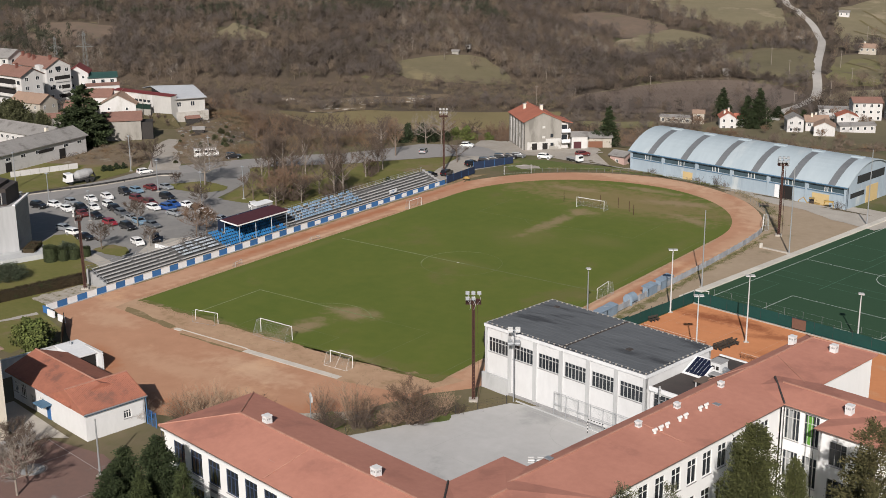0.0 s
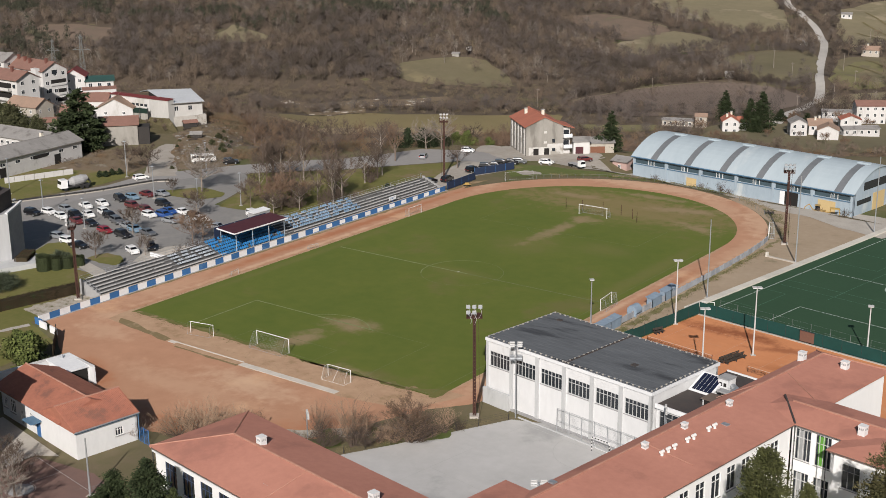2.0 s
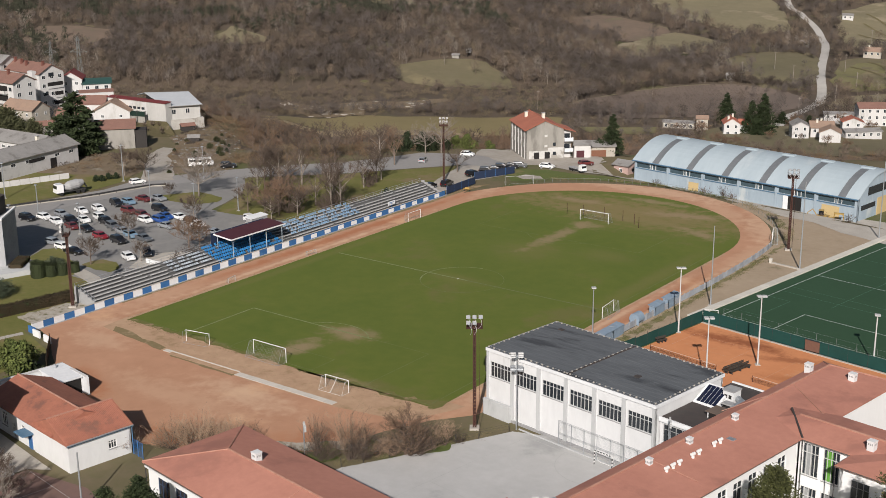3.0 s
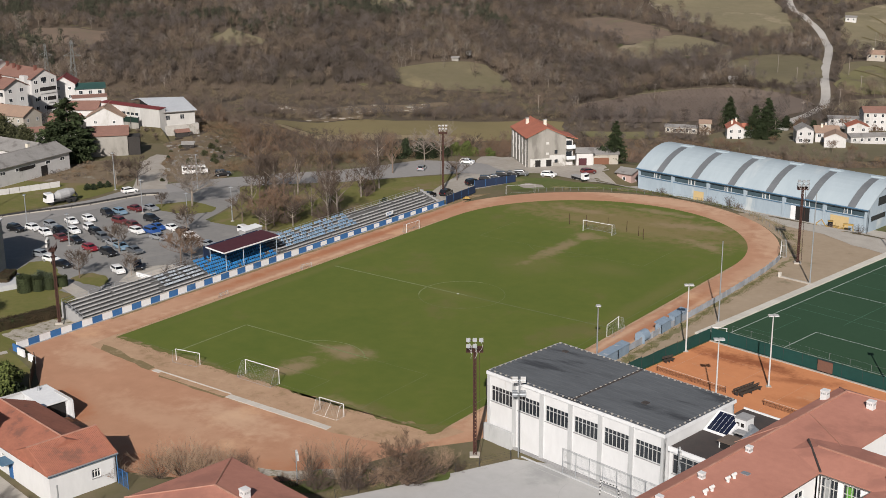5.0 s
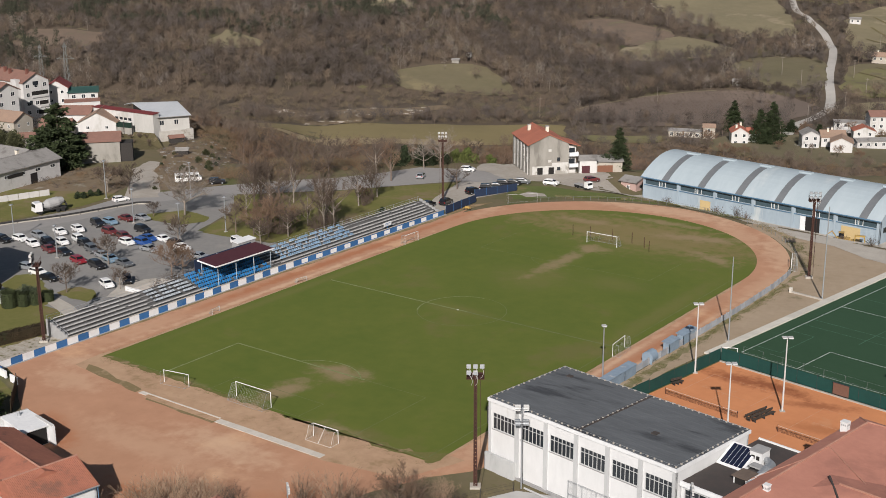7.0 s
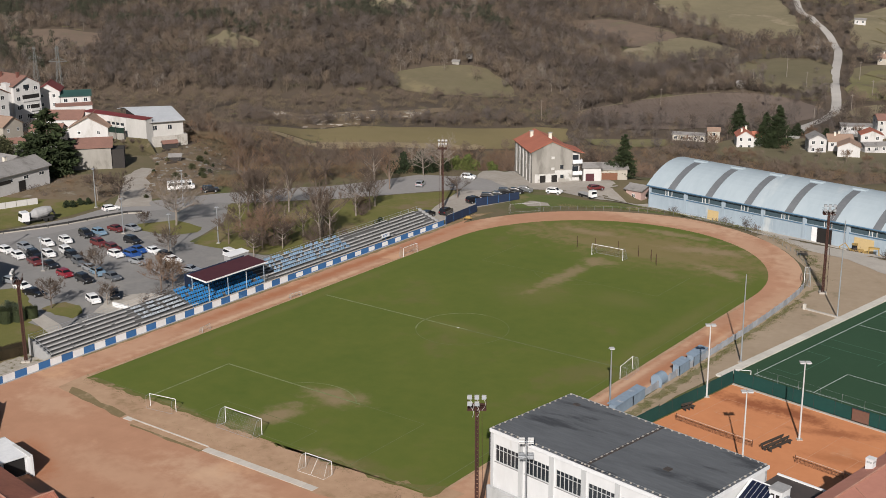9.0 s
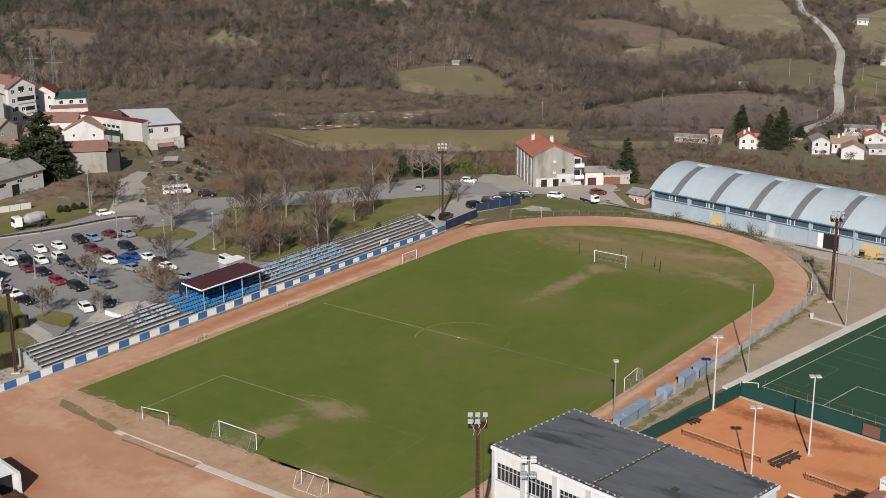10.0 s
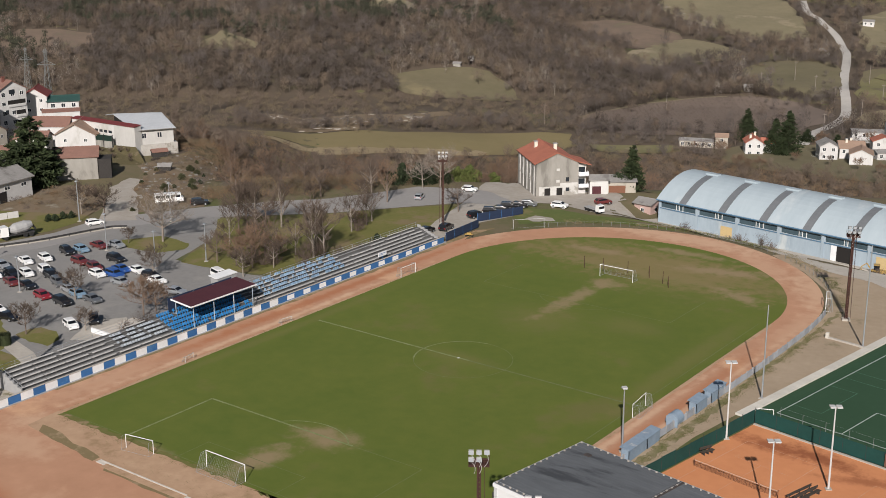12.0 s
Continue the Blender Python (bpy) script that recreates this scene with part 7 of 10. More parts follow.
# ---- houses ----
def house(name, label, m, w, d, h, rise, roof_mat, wall_mat, along="x", storeys=2, cols=(3, 3), base=-3.0, over=0.4, win=(1.1, 1.3), shutters=None, category="house", chimneys=((0.3, 0.6),), stack=None):
    """A gabled house on the rectangle 0..w, 0..d; its ridge runs along x or y."""
    t = thing(name, label, category, m)
    sh = Shape()
    k = 0.3
    if along == "x":
        gab = [(0, h), (d, h), (d / 2, h + rise)]
        sh.add([(x, y, z) for x in (0, k, w - k, w) for y, z in [(0, base), (d, base), (d, h), (d / 2, h + rise), (0, h)]], [tuple(range(5))[::-1], tuple(range(5, 10)), tuple(range(10, 15))[::-1], tuple(range(15, 20)), (0, 5, 6, 1), (1, 6, 7, 2), (4, 9, 5, 0), (2, 7, 8, 3), (3, 8, 9, 4), (10, 15, 16, 11), (11, 16, 17, 12), (14, 19, 15, 10), (12, 17, 18, 13), (13, 18, 19, 14)])
        sh.box(k, w - k, 0, k, base, h).box(k, w - k, d - k, d, base, h)
    else:
        sh.add([(x, y, z) for y in (0, k, d - k, d) for x, z in [(0, base), (w, base), (w, h), (w / 2, h + rise), (0, h)]], [tuple(range(5)), tuple(range(5, 10))[::-1], tuple(range(10, 15)), tuple(range(15, 20))[::-1], (0, 5, 6, 1), (1, 6, 7, 2), (4, 9, 5, 0), (2, 7, 8, 3), (3, 8, 9, 4), (10, 15, 16, 11), (11, 16, 17, 12), (14, 19, 15, 10), (12, 17, 18, 13), (13, 18, 19, 14)])
        sh.box(0, k, k, d - k, base, h).box(w - k, w, k, d - k, base, h)
    part("wall", sh, wall_mat, t)
    o = over
    if along == "x":
        s = rise / (d / 2)
        planes = [[(-o, -o, h - o * s), (w + o, -o, h - o * s), (w + o, d / 2, h + rise), (-o, d / 2, h + rise)], [(w + o, d + o, h - o * s), (-o, d + o, h - o * s), (-o, d / 2, h + rise), (w + o, d / 2, h + rise)]]
        rid = ((-o, d / 2, h + rise + 0.2), (w + o, d / 2, h + rise + 0.2))
    else:
        s = rise / (w / 2)
        planes = [[(-o, d + o, h - o * s), (-o, -o, h - o * s), (w / 2, -o, h + rise), (w / 2, d + o, h + rise)], [(w + o, -o, h - o * s), (w + o, d + o, h - o * s), (w / 2, d + o, h + rise), (w / 2, -o, h + rise)]]
        rid = ((w / 2, -o, h + rise + 0.2), (w / 2, d + o, h + rise + 0.2))
    for p in planes:
        part("roof", Shape().slab([(x, y, z + 0.2) for x, y, z in p], 0.18), roof_mat, t)
    part("ridge", Shape().rod(*rid, 0.13, n=5), roof_mat, t)
    ww, wh = win
    for f in range(storeys):
        z0 = (h - storeys * 2.9) + f * 2.9 + 0.95
        for face, n, L in (("s", cols[0], w), ("e", cols[1], d), ("w", cols[1], d)):
            for i in range(n):
                c = L * (i + 0.5) / n
                mm = {"s": pose(c, 0, z0), "e": pose(w, c, z0, 0, 0, 90), "w": pose(0, c, z0, 0, 0, -90)}[face]
                q = part("window", Shape().box(-ww / 2, ww / 2, -0.03, 0.02, 0, wh), GLASS, t, m=mm)
                part("frame", Shape().box(-ww / 2 - 0.1, ww / 2 + 0.1, -0.05, -0.03, -0.1, 0.02).box(-ww / 2 - 0.1, ww / 2 + 0.1, -0.05, -0.03, wh - 0.02, wh + 0.1).box(-ww / 2 - 0.1, -ww / 2 + 0.02, -0.05, -0.03, 0.02, wh - 0.02).box(ww / 2 - 0.02, ww / 2 + 0.1, -0.05, -0.03, 0.02, wh - 0.02).box(-0.03, 0.03, -0.05, -0.03, 0.02, wh - 0.02), shutters or WHITEMETAL, q)
    for cx, cy in chimneys:
        x, y = cx * w, cy * d
        z = h + rise * (1 - abs((y / d if along == "x" else x / w) - 0.5) * 2)
        q = part("chimney", Shape().box(x - 0.4, x + 0.4, y - 0.4, y + 0.4, z - 0.3, z + 1.6), stack or CREAM, t)
        part("cap", Shape().box(x - 0.5, x + 0.5, y - 0.5, y + 0.5, z + 1.6, z + 1.75), stack or GREYCON, q)
    return t


def balcony(t, x0, x1, y0, y1, z, mat=WHITEPAINT):
    q = part("balcony", Shape().box(x0, x1, y0, y1, z - 0.16, z), GREYCON, t)
    part("parapet", Shape().box(x0, x1, y0, y0 + 0.08, z, z + 0.95).box(x0, x0 + 0.08, y0, y1, z, z + 0.95).box(x1 - 0.08, x1, y0, y1, z, z + 0.95), mat, q)


PEELING = material("peeling_white_render", (0.56, 0.55, 0.53), (0.44, 0.43, 0.405), 0.9, big=0.4, fine=1.2, c=(0.30, 0.285, 0.255), spot=0.53)
big = house("farmhouse", "large weathered grey house with red tiled roof", pose(-49.3, 99.6, 0, 0, 0, 48), 11.0, 17.0, 8.2, 2.5, TILES, GREYRENDER, "y", 2, (0, 5), win=(0.9, 1.2), chimneys=((0.3, 0.72), (0.62, 0.4)))
for x, z, w in ((5.8, 3.3, 0.6), (8.2, 3.4, 1.1), (5.8, 6.2, 0.6)):
    q = part("window", Shape().box(x - 0.42, x + 0.42, -0.04, 0.02, z, z + w), GLASS if w > 1 else PEELING, big)
    part("sill", Shape().box(x - 0.52, x + 0.52, -0.12, -0.02, z - 0.08, z), CONCRETE, q)
part("band", Shape().box(1.0, 10.9, -0.05, 0, -1.4, 2.3).box(6.4, 10.9, -0.045, 0, 2.3, 3.1), PEELING, big, "peeling white render on the lower storey")
part("window", Shape().box(7.8, 8.7, -0.09, -0.05, 1.0, 1.9), GLASS, big)
for x in (3.1, 6.2):
    part("door", Shape().box(x - 0.75, x + 0.75, -0.09, -0.05, -0.4, 1.9), INSIDE, big)
for k in range(5):
    part("pilaster", Shape().box(-0.18, 0, 0.8 + 3.4 * k, 1.3 + 3.4 * k, 0, 7.8), PEELING, big)
part("side_wing", Shape().box(11.0, 13.2, 0.8, 8.0, -2, 7.6), DULLWHITE, big)
part("wing_roof", Shape().slab([(10.7, -0.5, 8.5), (14.2, -0.5, 7.5), (14.2, 8.4, 7.5), (10.7, 8.4, 8.5)], 0.18), TILES, big)
for z in (1.8, 4.8):
    balcony(big, 11.05, 13.6, -0.5, 0.8, z)
    part("window", Shape().box(11.3, 12.9, 0.73, 0.79, z + 0.3, z + 2.0), GLASS, big)
part("post", Shape().box(13.4, 13.6, -0.45, -0.25, -1.4, 4.8), WOODDARK, big)
part("downpipe", Shape().rod((0.1, -0.1, -0.5), (0.1, -0.1, 8.0), 0.07, n=5), DARKSTEEL, big)
dish = thing("satellite_dish", "white satellite dish on the grey house wall", "satellite dish", pose(-57.0, 107.6, 4.6, 0, 0, 150))
part("reflector", Shape().rod((0, 0, 0), (0.18, 0, 0.1), 0.62, 0.5, 14), WHITEMETAL, dish)
part("arm", Shape().rod((0, 0, 0), (-0.6, 0, -0.3), 0.05, n=5), DARKSTEEL, dish)
BROWNDOOR = material("brown_door", (0.22, 0.10, 0.06), (0.17, 0.08, 0.05), 0.8)
gar = house("garage", "low grey garage with red-brown doors", pose(-38.6, 113.0, -1, 0, 0, 40), 9.0, 6.5, 3.6, 0.9, GREYROOF, DULLCREAM, "x", 0, (0, 0), -2, chimneys=())
part("door", Shape().box(2.2, 6.4, -0.08, -0.01, 0.3, 2.6), BROWNDOOR, gar)
lean = house("shed", "white lean-to shed with maroon gate", pose(-39.6, 109.6, -0.6, 0, 0, 40), 4.6, 4.0, 4.2, 0.7, GREYROOF, DULLWHITE, "x", 0, (0, 0), -2, chimneys=())
part("door", Shape().box(0.6, 2.8, -0.08, -0.01, 0.2, 2.6), MAROON, lean)
house("hut", "small pink garden hut with grey roof", pose(-27.4, 110.4, -2.8, 0, 0, -4), 4.6, 5.0, 2.4, 0.8, GREYROOF, PINK, "x", 1, (1, 1), -3, 0.5, (0.8, 0.9), chimneys=())

# the village by the car park
PEELING_WALL = material("weathered_basement_render", (0.44, 0.42, 0.385), (0.33, 0.31, 0.28), 0.92, big=0.3, fine=1.2, c=(0.22, 0.205, 0.175), spot=0.55)
WHITESHEET = material("white_sheet_roof", (0.50, 0.52, 0.54), (0.41, 0.43, 0.45), 0.6, big=0.2, fine=1.2)
barn = thing("barn", "pale barn with white sheet roof and stone basement", "barn", pose(-166.0, 71.5, 1.6, 0, 0, 61.5))
part("wall", Shape().box(0, 11.4, 0, 15, -6, 5.9), OFFWHITE, barn)
part("basement", Shape().box(-0.1, 11.5, -0.5, 0, -8, 1.5).box(10.2, 12.3, -0.9, 2.0, -8, 1.7), PEELING_WALL, barn, "weathered stone basement wall")
part("roof", Shape().slab([(0.6, -0.6, 5.9), (12.0, -0.6, 5.9), (11.2, 13.2, 8.0), (-2.6, 15.5, 8.3)], 0.18), WHITESHEET, barn)
part("roof", Shape().slab([(-2.6, 15.5, 8.3), (11.2, 13.2, 8.0), (11.2, 26, 5.9), (-2.6, 28, 5.9)], 0.18), WHITESHEET, barn)
part("canopy", Shape().slab([(0.4, -0.9, 5.86), (12.1, -0.9, 5.75), (11.6, 2.4, 6.2), (1.4, 3.0, 6.3)], 0.1), GREYROOF, barn, "grey sheet strip along the eave")
part("gable", Shape().slab([(0.0, 3.0, 6.3), (-2.3, 15.0, 8.0), (-2.1, 15.0, 8.0), (0.2, 3.0, 6.3)], 2.0), INSIDE, barn, "dark open gable end")
for x in (3.0, 7.4):
    q = part("window", Shape().box(x - 0.6, x + 0.6, -0.05, 0.02, 3.4, 4.7), GLASS, barn)
    part("frame", Shape().box(x - 0.7, x - 0.58, -0.08, 0.0, 3.3, 4.8).box(x + 0.58, x + 0.7, -0.08, 0.0, 3.3, 4.8).box(x - 0.05, x + 0.05, -0.08, 0.0, 3.4, 4.7), DULLWHITE, q)
longh = thing("workshop", "long white workshop with dark red roof", "building", pose(-190.6, 69.6, 2.6, 0, 0, 3))
part("wall", Shape().box(0, 26, 0, 2.4, -7, 6.0), DULLWHITE, longh)
part("end_bay", Shape().box(17.6, 26.05, -0.06, 2.45, -7, 6.0), OFFWHITE, longh, "grey-white rendered end bay")
part("roof", Shape().slab([(-0.4, -0.4, 6.15), (26.3, -0.4, 6.15), (26.1, 2.7, 6.3), (-0.4, 2.7, 6.3)], 0.14), TILES_RED, longh)
for k in range(8):
    q = part("window", Shape().box(2.0 + 1.9 * k, 3.3 + 1.9 * k, -0.05, 0.02, 3.2, 4.0), GLASS, longh)
    part("sill", Shape().box(1.9 + 1.9 * k, 3.4 + 1.9 * k, -0.1, 0.0, 3.1, 3.2), WHITEMETAL, q)
gf_ = thing("fence", "dark green mesh fence beside the workshop", "fence", pose(-181.0, 66.6, 2.6, 0, 0, 12))
part("panel", Shape().box(0, 9.5, 0, 0.15, 1.5, 3.1), DARKNET, gf_)
# Added base wall; it stands in for shadow and yard clutter below the fence.
part("retaining_wall", Shape().box(0, 9.5, 0.02, 0.6, -4, 1.5), GREYRENDER, gf_, "added wall filling the shadowed space under the fence")
for x in (0, 3.2, 6.4, 9.5):
    part("post", Shape().box(x - 0.08, x + 0.08, -0.1, 0.25, -2, 3.3), DARKSTEEL, gf_)
wh = house("house", "white gabled house with faded tile roof", pose(-186.0, 59.8, 2.4, 0, 0, 40), 11.4, 12, 3.2, 3.0, TILES_OLD, DULLWHITE, "y", 1, (2, 2), -6, 0.5, (0.8, 0.8), chimneys=())
anx = house("outbuilding", "grey stone outbuilding with red tile roof", pose(-159.2, 39.4, 0.4, 0, 0, 48), 11.0, 8.5, 5.7, 1.7, TILES_DARK, GREYRENDER, "x", 0, (0, 0), -5, 0.5, chimneys=())
# Not a built part: a dark block added where the outbuilding's shadow lies.
part("end_wall", Shape().box(11.0, 14.4, 0.5, 6, -5, 4.8), SHED_AND_SHADE, anx, "dark block in place of the shadow beside the outbuilding")
house("house", "small white house with red tile roof", pose(-199, 61, 2.4, 0, 0, 36), 11, 8, 4.2, 1.9, TILES_DARK, DULLWHITE, "x", 1, (3, 2), -6, 0.4, (0.9, 1.0), chimneys=())
house("house", "low white house with dark tile roof", pose(-194, 52, 1.5, 0, 0, 36), 9, 6, 3.4, 1.5, TILES_DARK, DULLWHITE, "x", 1, (3, 2), -6, 0.4, (0.9, 1.0), chimneys=())
house("outbuilding", "long low white building with flat coping", pose(-210, 73.5, 3.2, 0, 0, 55), 11, 5, 4.2, 0.4, TILES_DARK, DULLWHITE, "x", 0, (0, 0), -8, 0.2, chimneys=())
beige = house("house", "beige stone house with faded tile roof", pose(-209.5, 43.0, 1.6, 0, 0, 8), 13, 7.5, 5.4, 2.2, TILES_OLD, DULLCREAM, "x", 2, (3, 2), -6, 0.4, (0.7, 0.9), chimneys=())
house("shed", "low shed with dark red roof", pose(-192.5, 41.5, 0.5, 0, 0, 55), 6.0, 4.0, 2.6, 0.9, TILES_DARK, GREYRENDER, "x", 0, (0, 0), -4, 0.4, chimneys=())
flats = house("apartment_house", "tall white apartment house with dark balcony recesses", pose(-256.6, 71.6, 0.5, 0, 0, -4), 31, 9.5, 12.5, 2.6, TILES_DARK, DULLWHITE, "x", 4, (7, 3), -8, 0.5, (1.2, 1.2), category="apartment building", stack=BRICKSTACK, chimneys=((0.35, 0.4), (0.5, 0.35), (0.62, 0.3), (0.9, 0.4)))
for z, y0, y1 in ((8.9, 3.0, 9.0), (5.6, 5.6, 8.8), (2.5, 5.0, 8.8)):
    q = part("recess", Shape().box(30.9, 31.06, y0, y1, z - 1.4, z + 0.3), INSIDE, flats, "dark balcony recess")
    part("parapet", Shape().box(31.06, 31.3, y0, y1, z - 1.8, z - 1.0), DULLWHITE, q)
for z, y0, y1 in ((11.2, 3.6, 5.6), (5.0, 2.0, 3.0)):
    part("window", Shape().box(30.9, 31.07, y0, y1, z, z + 1.3), GLASS, flats)
part("stair_tower", Shape().box(26.5, 29.5, -1.6, 0, -8, 13.4), DULLWHITE, flats)
flats2 = house("apartment_house", "lower white apartment wing with long dark balconies", pose(-231.0, 52.6, 5.6, 0, 0, 0), 14.5, 8.5, 7.4, 2.2, TILES_DARK, DULLWHITE, "x", 2, (0, 2), -8, 0.7, (1.2, 1.2), category="apartment building", stack=BRICKSTACK, chimneys=((0.55, 0.4),))
for z in (0.4, 3.6):
    part("recess", Shape().box(0.5, 11.4, -0.06, 0.02, z + 0.2, z + 2.4), INSIDE, flats2, "dark balcony recess")
    balcony(flats2, 0.2, 11.6, -1.3, 0.0, z, DULLWHITE)
    part("window", Shape().box(12.2, 13.6, -0.06, 0.02, z + 0.9, z + 2.1), GLASS, flats2)
house("house", "grey-roofed white house at the village edge", pose(-262, 66, 3, 0, 0, 10), 16, 9, 12.0, 2.2, GREYROOF, DULLWHITE, "x", 4, (4, 2), -8, 0.5, (1.3, 1.2))
house("house", "white house with dark red roof", pose(-231, 81.5, 4.4, 0, 0, 45), 7.5, 9, 4.8, 2.4, TILES_DARKRED, DULLWHITE, "y", 2, (2, 2), -9, 0.4, (0.9, 1.0), chimneys=())
house("house", "white house with green sheet roof", pose(-225.5, 86.8, 4.2, 0, 0, 52), 9.5, 8, 3.2, 1.1, GREENROOF, DULLWHITE, "x", 1, (3, 2), -9, 0.5, (1.2, 1.2), chimneys=())
shed_long = house("long_shed", "long pale shed with grey fibre-cement roof", pose(-152.0, -37.3, 0, 0, 0, 8), 10, 63, 5.0, 2.0, GREYROOF, PALEGREYWALL, "y", 1, (2, 12), -3, 0.6, (1.6, 0.8), category="shed", chimneys=((0.4, 0.86),))
for y, w, z in ((52.5, 2.2, 2.8), (45.0, 5.0, 0.9), (33.0, 2.0, 2.6)):
    part("door" if z > 2 else "window", Shape().box(9.99, 10.08, y, y + w, 0.0 if z > 2 else 2.9, z if z > 2 else 3.8), INSIDE, shed_long)
part("gable_panel", Shape().box(0.4, 9.6, 63.0, 63.06, 0.2, 4.8), DULLWHITE, shed_long, "white painted gable end")
low_wall = thing("garden_wall", "long low pale concrete wall beside the road", "wall", pose(-141.1, -5.8, 0, 0, 0, 72))
for k in range(7):
    part("panel", Shape().box(2.6 * k, 2.6 * k + 2.5, -0.1, 0.1, 0, 1.5), PALEGREYWALL, low_wall)
house("long_shed", "pale shed wing with grey fibre-cement roof", pose(-190, 17.5, 0, 0, 0, 3), 30, 9, 4.6, 1.9, GREYROOF, PALEGREYWALL, "x", 1, (12, 2), -3, 0.5, (1.2, 0.8), category="shed", chimneys=())

bank = thing("garden_bank", "sloping grassy garden bank below the workshop", "garden", kind="structure")
part("bank", Shape().slab([(-178, 69.0, 2.6), (-163.6, 70.2, 3.2), (-154.5, 66.0, land(-154.5, 66.0) - 0.1), (-168, 56.5, land(-168, 56.5) - 0.1)], 2.5), material("rough_garden_bank", (0.105, 0.086, 0.045), (0.075, 0.066, 0.03), 0.95, big=0.4, fine=2.0, bump=0.1, c=(0.15, 0.12, 0.075), spot=0.56), bank)
for x, y, turn, w, d, h, mat in ((-160.4, 73.4, 62, 4.2, 2.4, 1.5, TILES_DARK), (-146.4, 63.0, 40, 3.4, 2.2, 1.2, GREYROOF)):
    house("shed", "low weathered garden shed below the barn", pose(x, y, land(x, y), 0, 0, turn), w, d, h, 0.5, mat, SHED_AND_SHADE, "x", 0, (0, 0), -1.5, 0.25, chimneys=())
    tarp = thing("board_stack", "stack of weathered boards beside the garden shed", "boards", pose(x + 2.6, y - 1.6, land(x + 2.6, y - 1.6), 0, 0, turn + 20))
    for k in range(4):
        part("board", Shape().box(-1.2 + 0.1 * k, 1.2 + 0.15 * k, -0.5, 0.4, 0.12 * k, 0.12 * k + 0.1), WOODDARK, tarp)

# the hamlet across the valley
def at(x, y, dz=0.0, turn=0.0):
    return pose(x, y, land(x, y) + dz, 0, 0, turn)


house("house", "white house with red tiled roof in the valley", at(-89, 319, 0, 30), 7.0, 9, 5.0, 2.2, TILES, DULLWHITE, "y", 2, (2, 2), chimneys=((0.3, 0.3), (0.6, 0.7)))
house("outbuilding", "low annex with red tiled roof", at(-84.5, 325, 0, 30), 5.5, 6, 4.4, 1.6, TILES, DULLWHITE, "x", 1, (1, 1), chimneys=())
house("outbuilding", "low stone outbuilding with grey roof", at(-119, 320, 0, 18), 14, 5, 2.6, 0.6, GREYROOF, DULLCREAM, "x", 1, (5, 1), chimneys=())
house("outbuilding", "small rendered tower house with red roof", at(-104, 323, 0, 25), 5.0, 5.0, 5.2, 1.0, TILES_OLD, DULLCREAM, "x", 2, (1, 1), chimneys=())
house("house", "white gable house with red tiled roof", at(-46.6, 320, 0, 20), 8.6, 9, 4.6, 2.0, TILES_OLD, DULLWHITE, "y", 0, (0, 2), chimneys=())
house("house", "white house with grey roof and dark windows", at(-60, 324, 0, 30), 7.0, 9, 5.8, 1.8, GREYROOF, PALEGREYWALL, "y", 2, (2, 2), chimneys=())
house("house", "older house with faded red tile roof", at(-54.5, 331, 0, 30), 10, 9, 4.6, 2.0, TILES_OLD, DULLWHITE, "x", 1, (3, 2), chimneys=((0.3, 0.4), (0.5, 0.6)))
house("house", "small white house with red roof", at(-50, 357, 0, 28), 9, 7, 4.2, 1.8, TILES, DULLWHITE, "y", 1, (2, 2), chimneys=())
house("house", "three-storey pale house with dark red roof", at(-48.5, 373, 0, 32), 13, 9, 8.4, 1.8, TILES_DARK, DULLWHITE, "x", 3, (4, 2), chimneys=())
house("house", "pale house with brown tile roof", at(-36, 386, 0, 32), 10, 9, 9.0, 1.8, TILES_OLD, PALEGREYWALL, "x", 3, (3, 2), chimneys=())
house("outbuilding", "long low building with grey roof", at(-41, 336, 0, 42), 16, 6, 3.2, 0.8, GREYROOF, PALEGREYWALL, "x", 1, (5, 1), chimneys=())
house("outbuilding", "long flat building with grey roof", at(-64, 372, 0, 24), 13, 7, 4.6, 0.5, GREYROOF, PALEGREYWALL, "x", 1, (4, 1), chimneys=())
house("house", "far stone house with red roof on the slope", at(-112, 562, 0, 15), 10, 7, 4.2, 1.8, TILES_OLD, DULLCREAM, "x", 1, (3, 2))
house("hut", "small pale hut on the slope", at(-165, 672, 0, 15), 7, 5, 3.4, 0.8, GREYROOF, DULLWHITE, "x", 1, (2, 1), chimneys=())
house("hut", "small grey hut beside the hill road", at(-157, 575, 0, 15), 6, 5, 3.4, 1.2, GREYROOF, GREYRENDER, "x", 1, (2, 1), chimneys=())
house("hut", "small shed roof among the scrub", at(-150, 455, 0, 30), 4.5, 3.5, 2.4, 1.0, GREYROOF, GREYRENDER, "x", 0, (0, 0), chimneys=())
look_out = thing("lookout_hut", "small white lookout cabin on stilts in the hillside clearing", "hut", at(-281, 396, 0, 20))
part("cabin", Shape().box(-1.3, 1.3, -1.2, 1.2, 2.4, 4.6), DULLWHITE, look_out)
part("roof", Shape().box(-1.6, 1.6, -1.5, 1.5, 4.6, 4.8), GREYROOF, look_out)
part("window", Shape().box(-0.9, 0.9, -1.25, -1.19, 3.4, 4.2), GLASS, look_out)
for x in (-1.1, 1.1):
    for y in (-1.0, 1.0):
        part("stilt", Shape().rod((x, y, -1.5), (x, y, 2.4), 0.1, n=5), BARK, look_out)
house("hut", "low tarp shelter in the hillside clearing", at(-287, 388, 0, 20), 4, 2.5, 1.4, 0.5, GREYROOF, GREYRENDER, "x", 0, (0, 0), chimneys=())


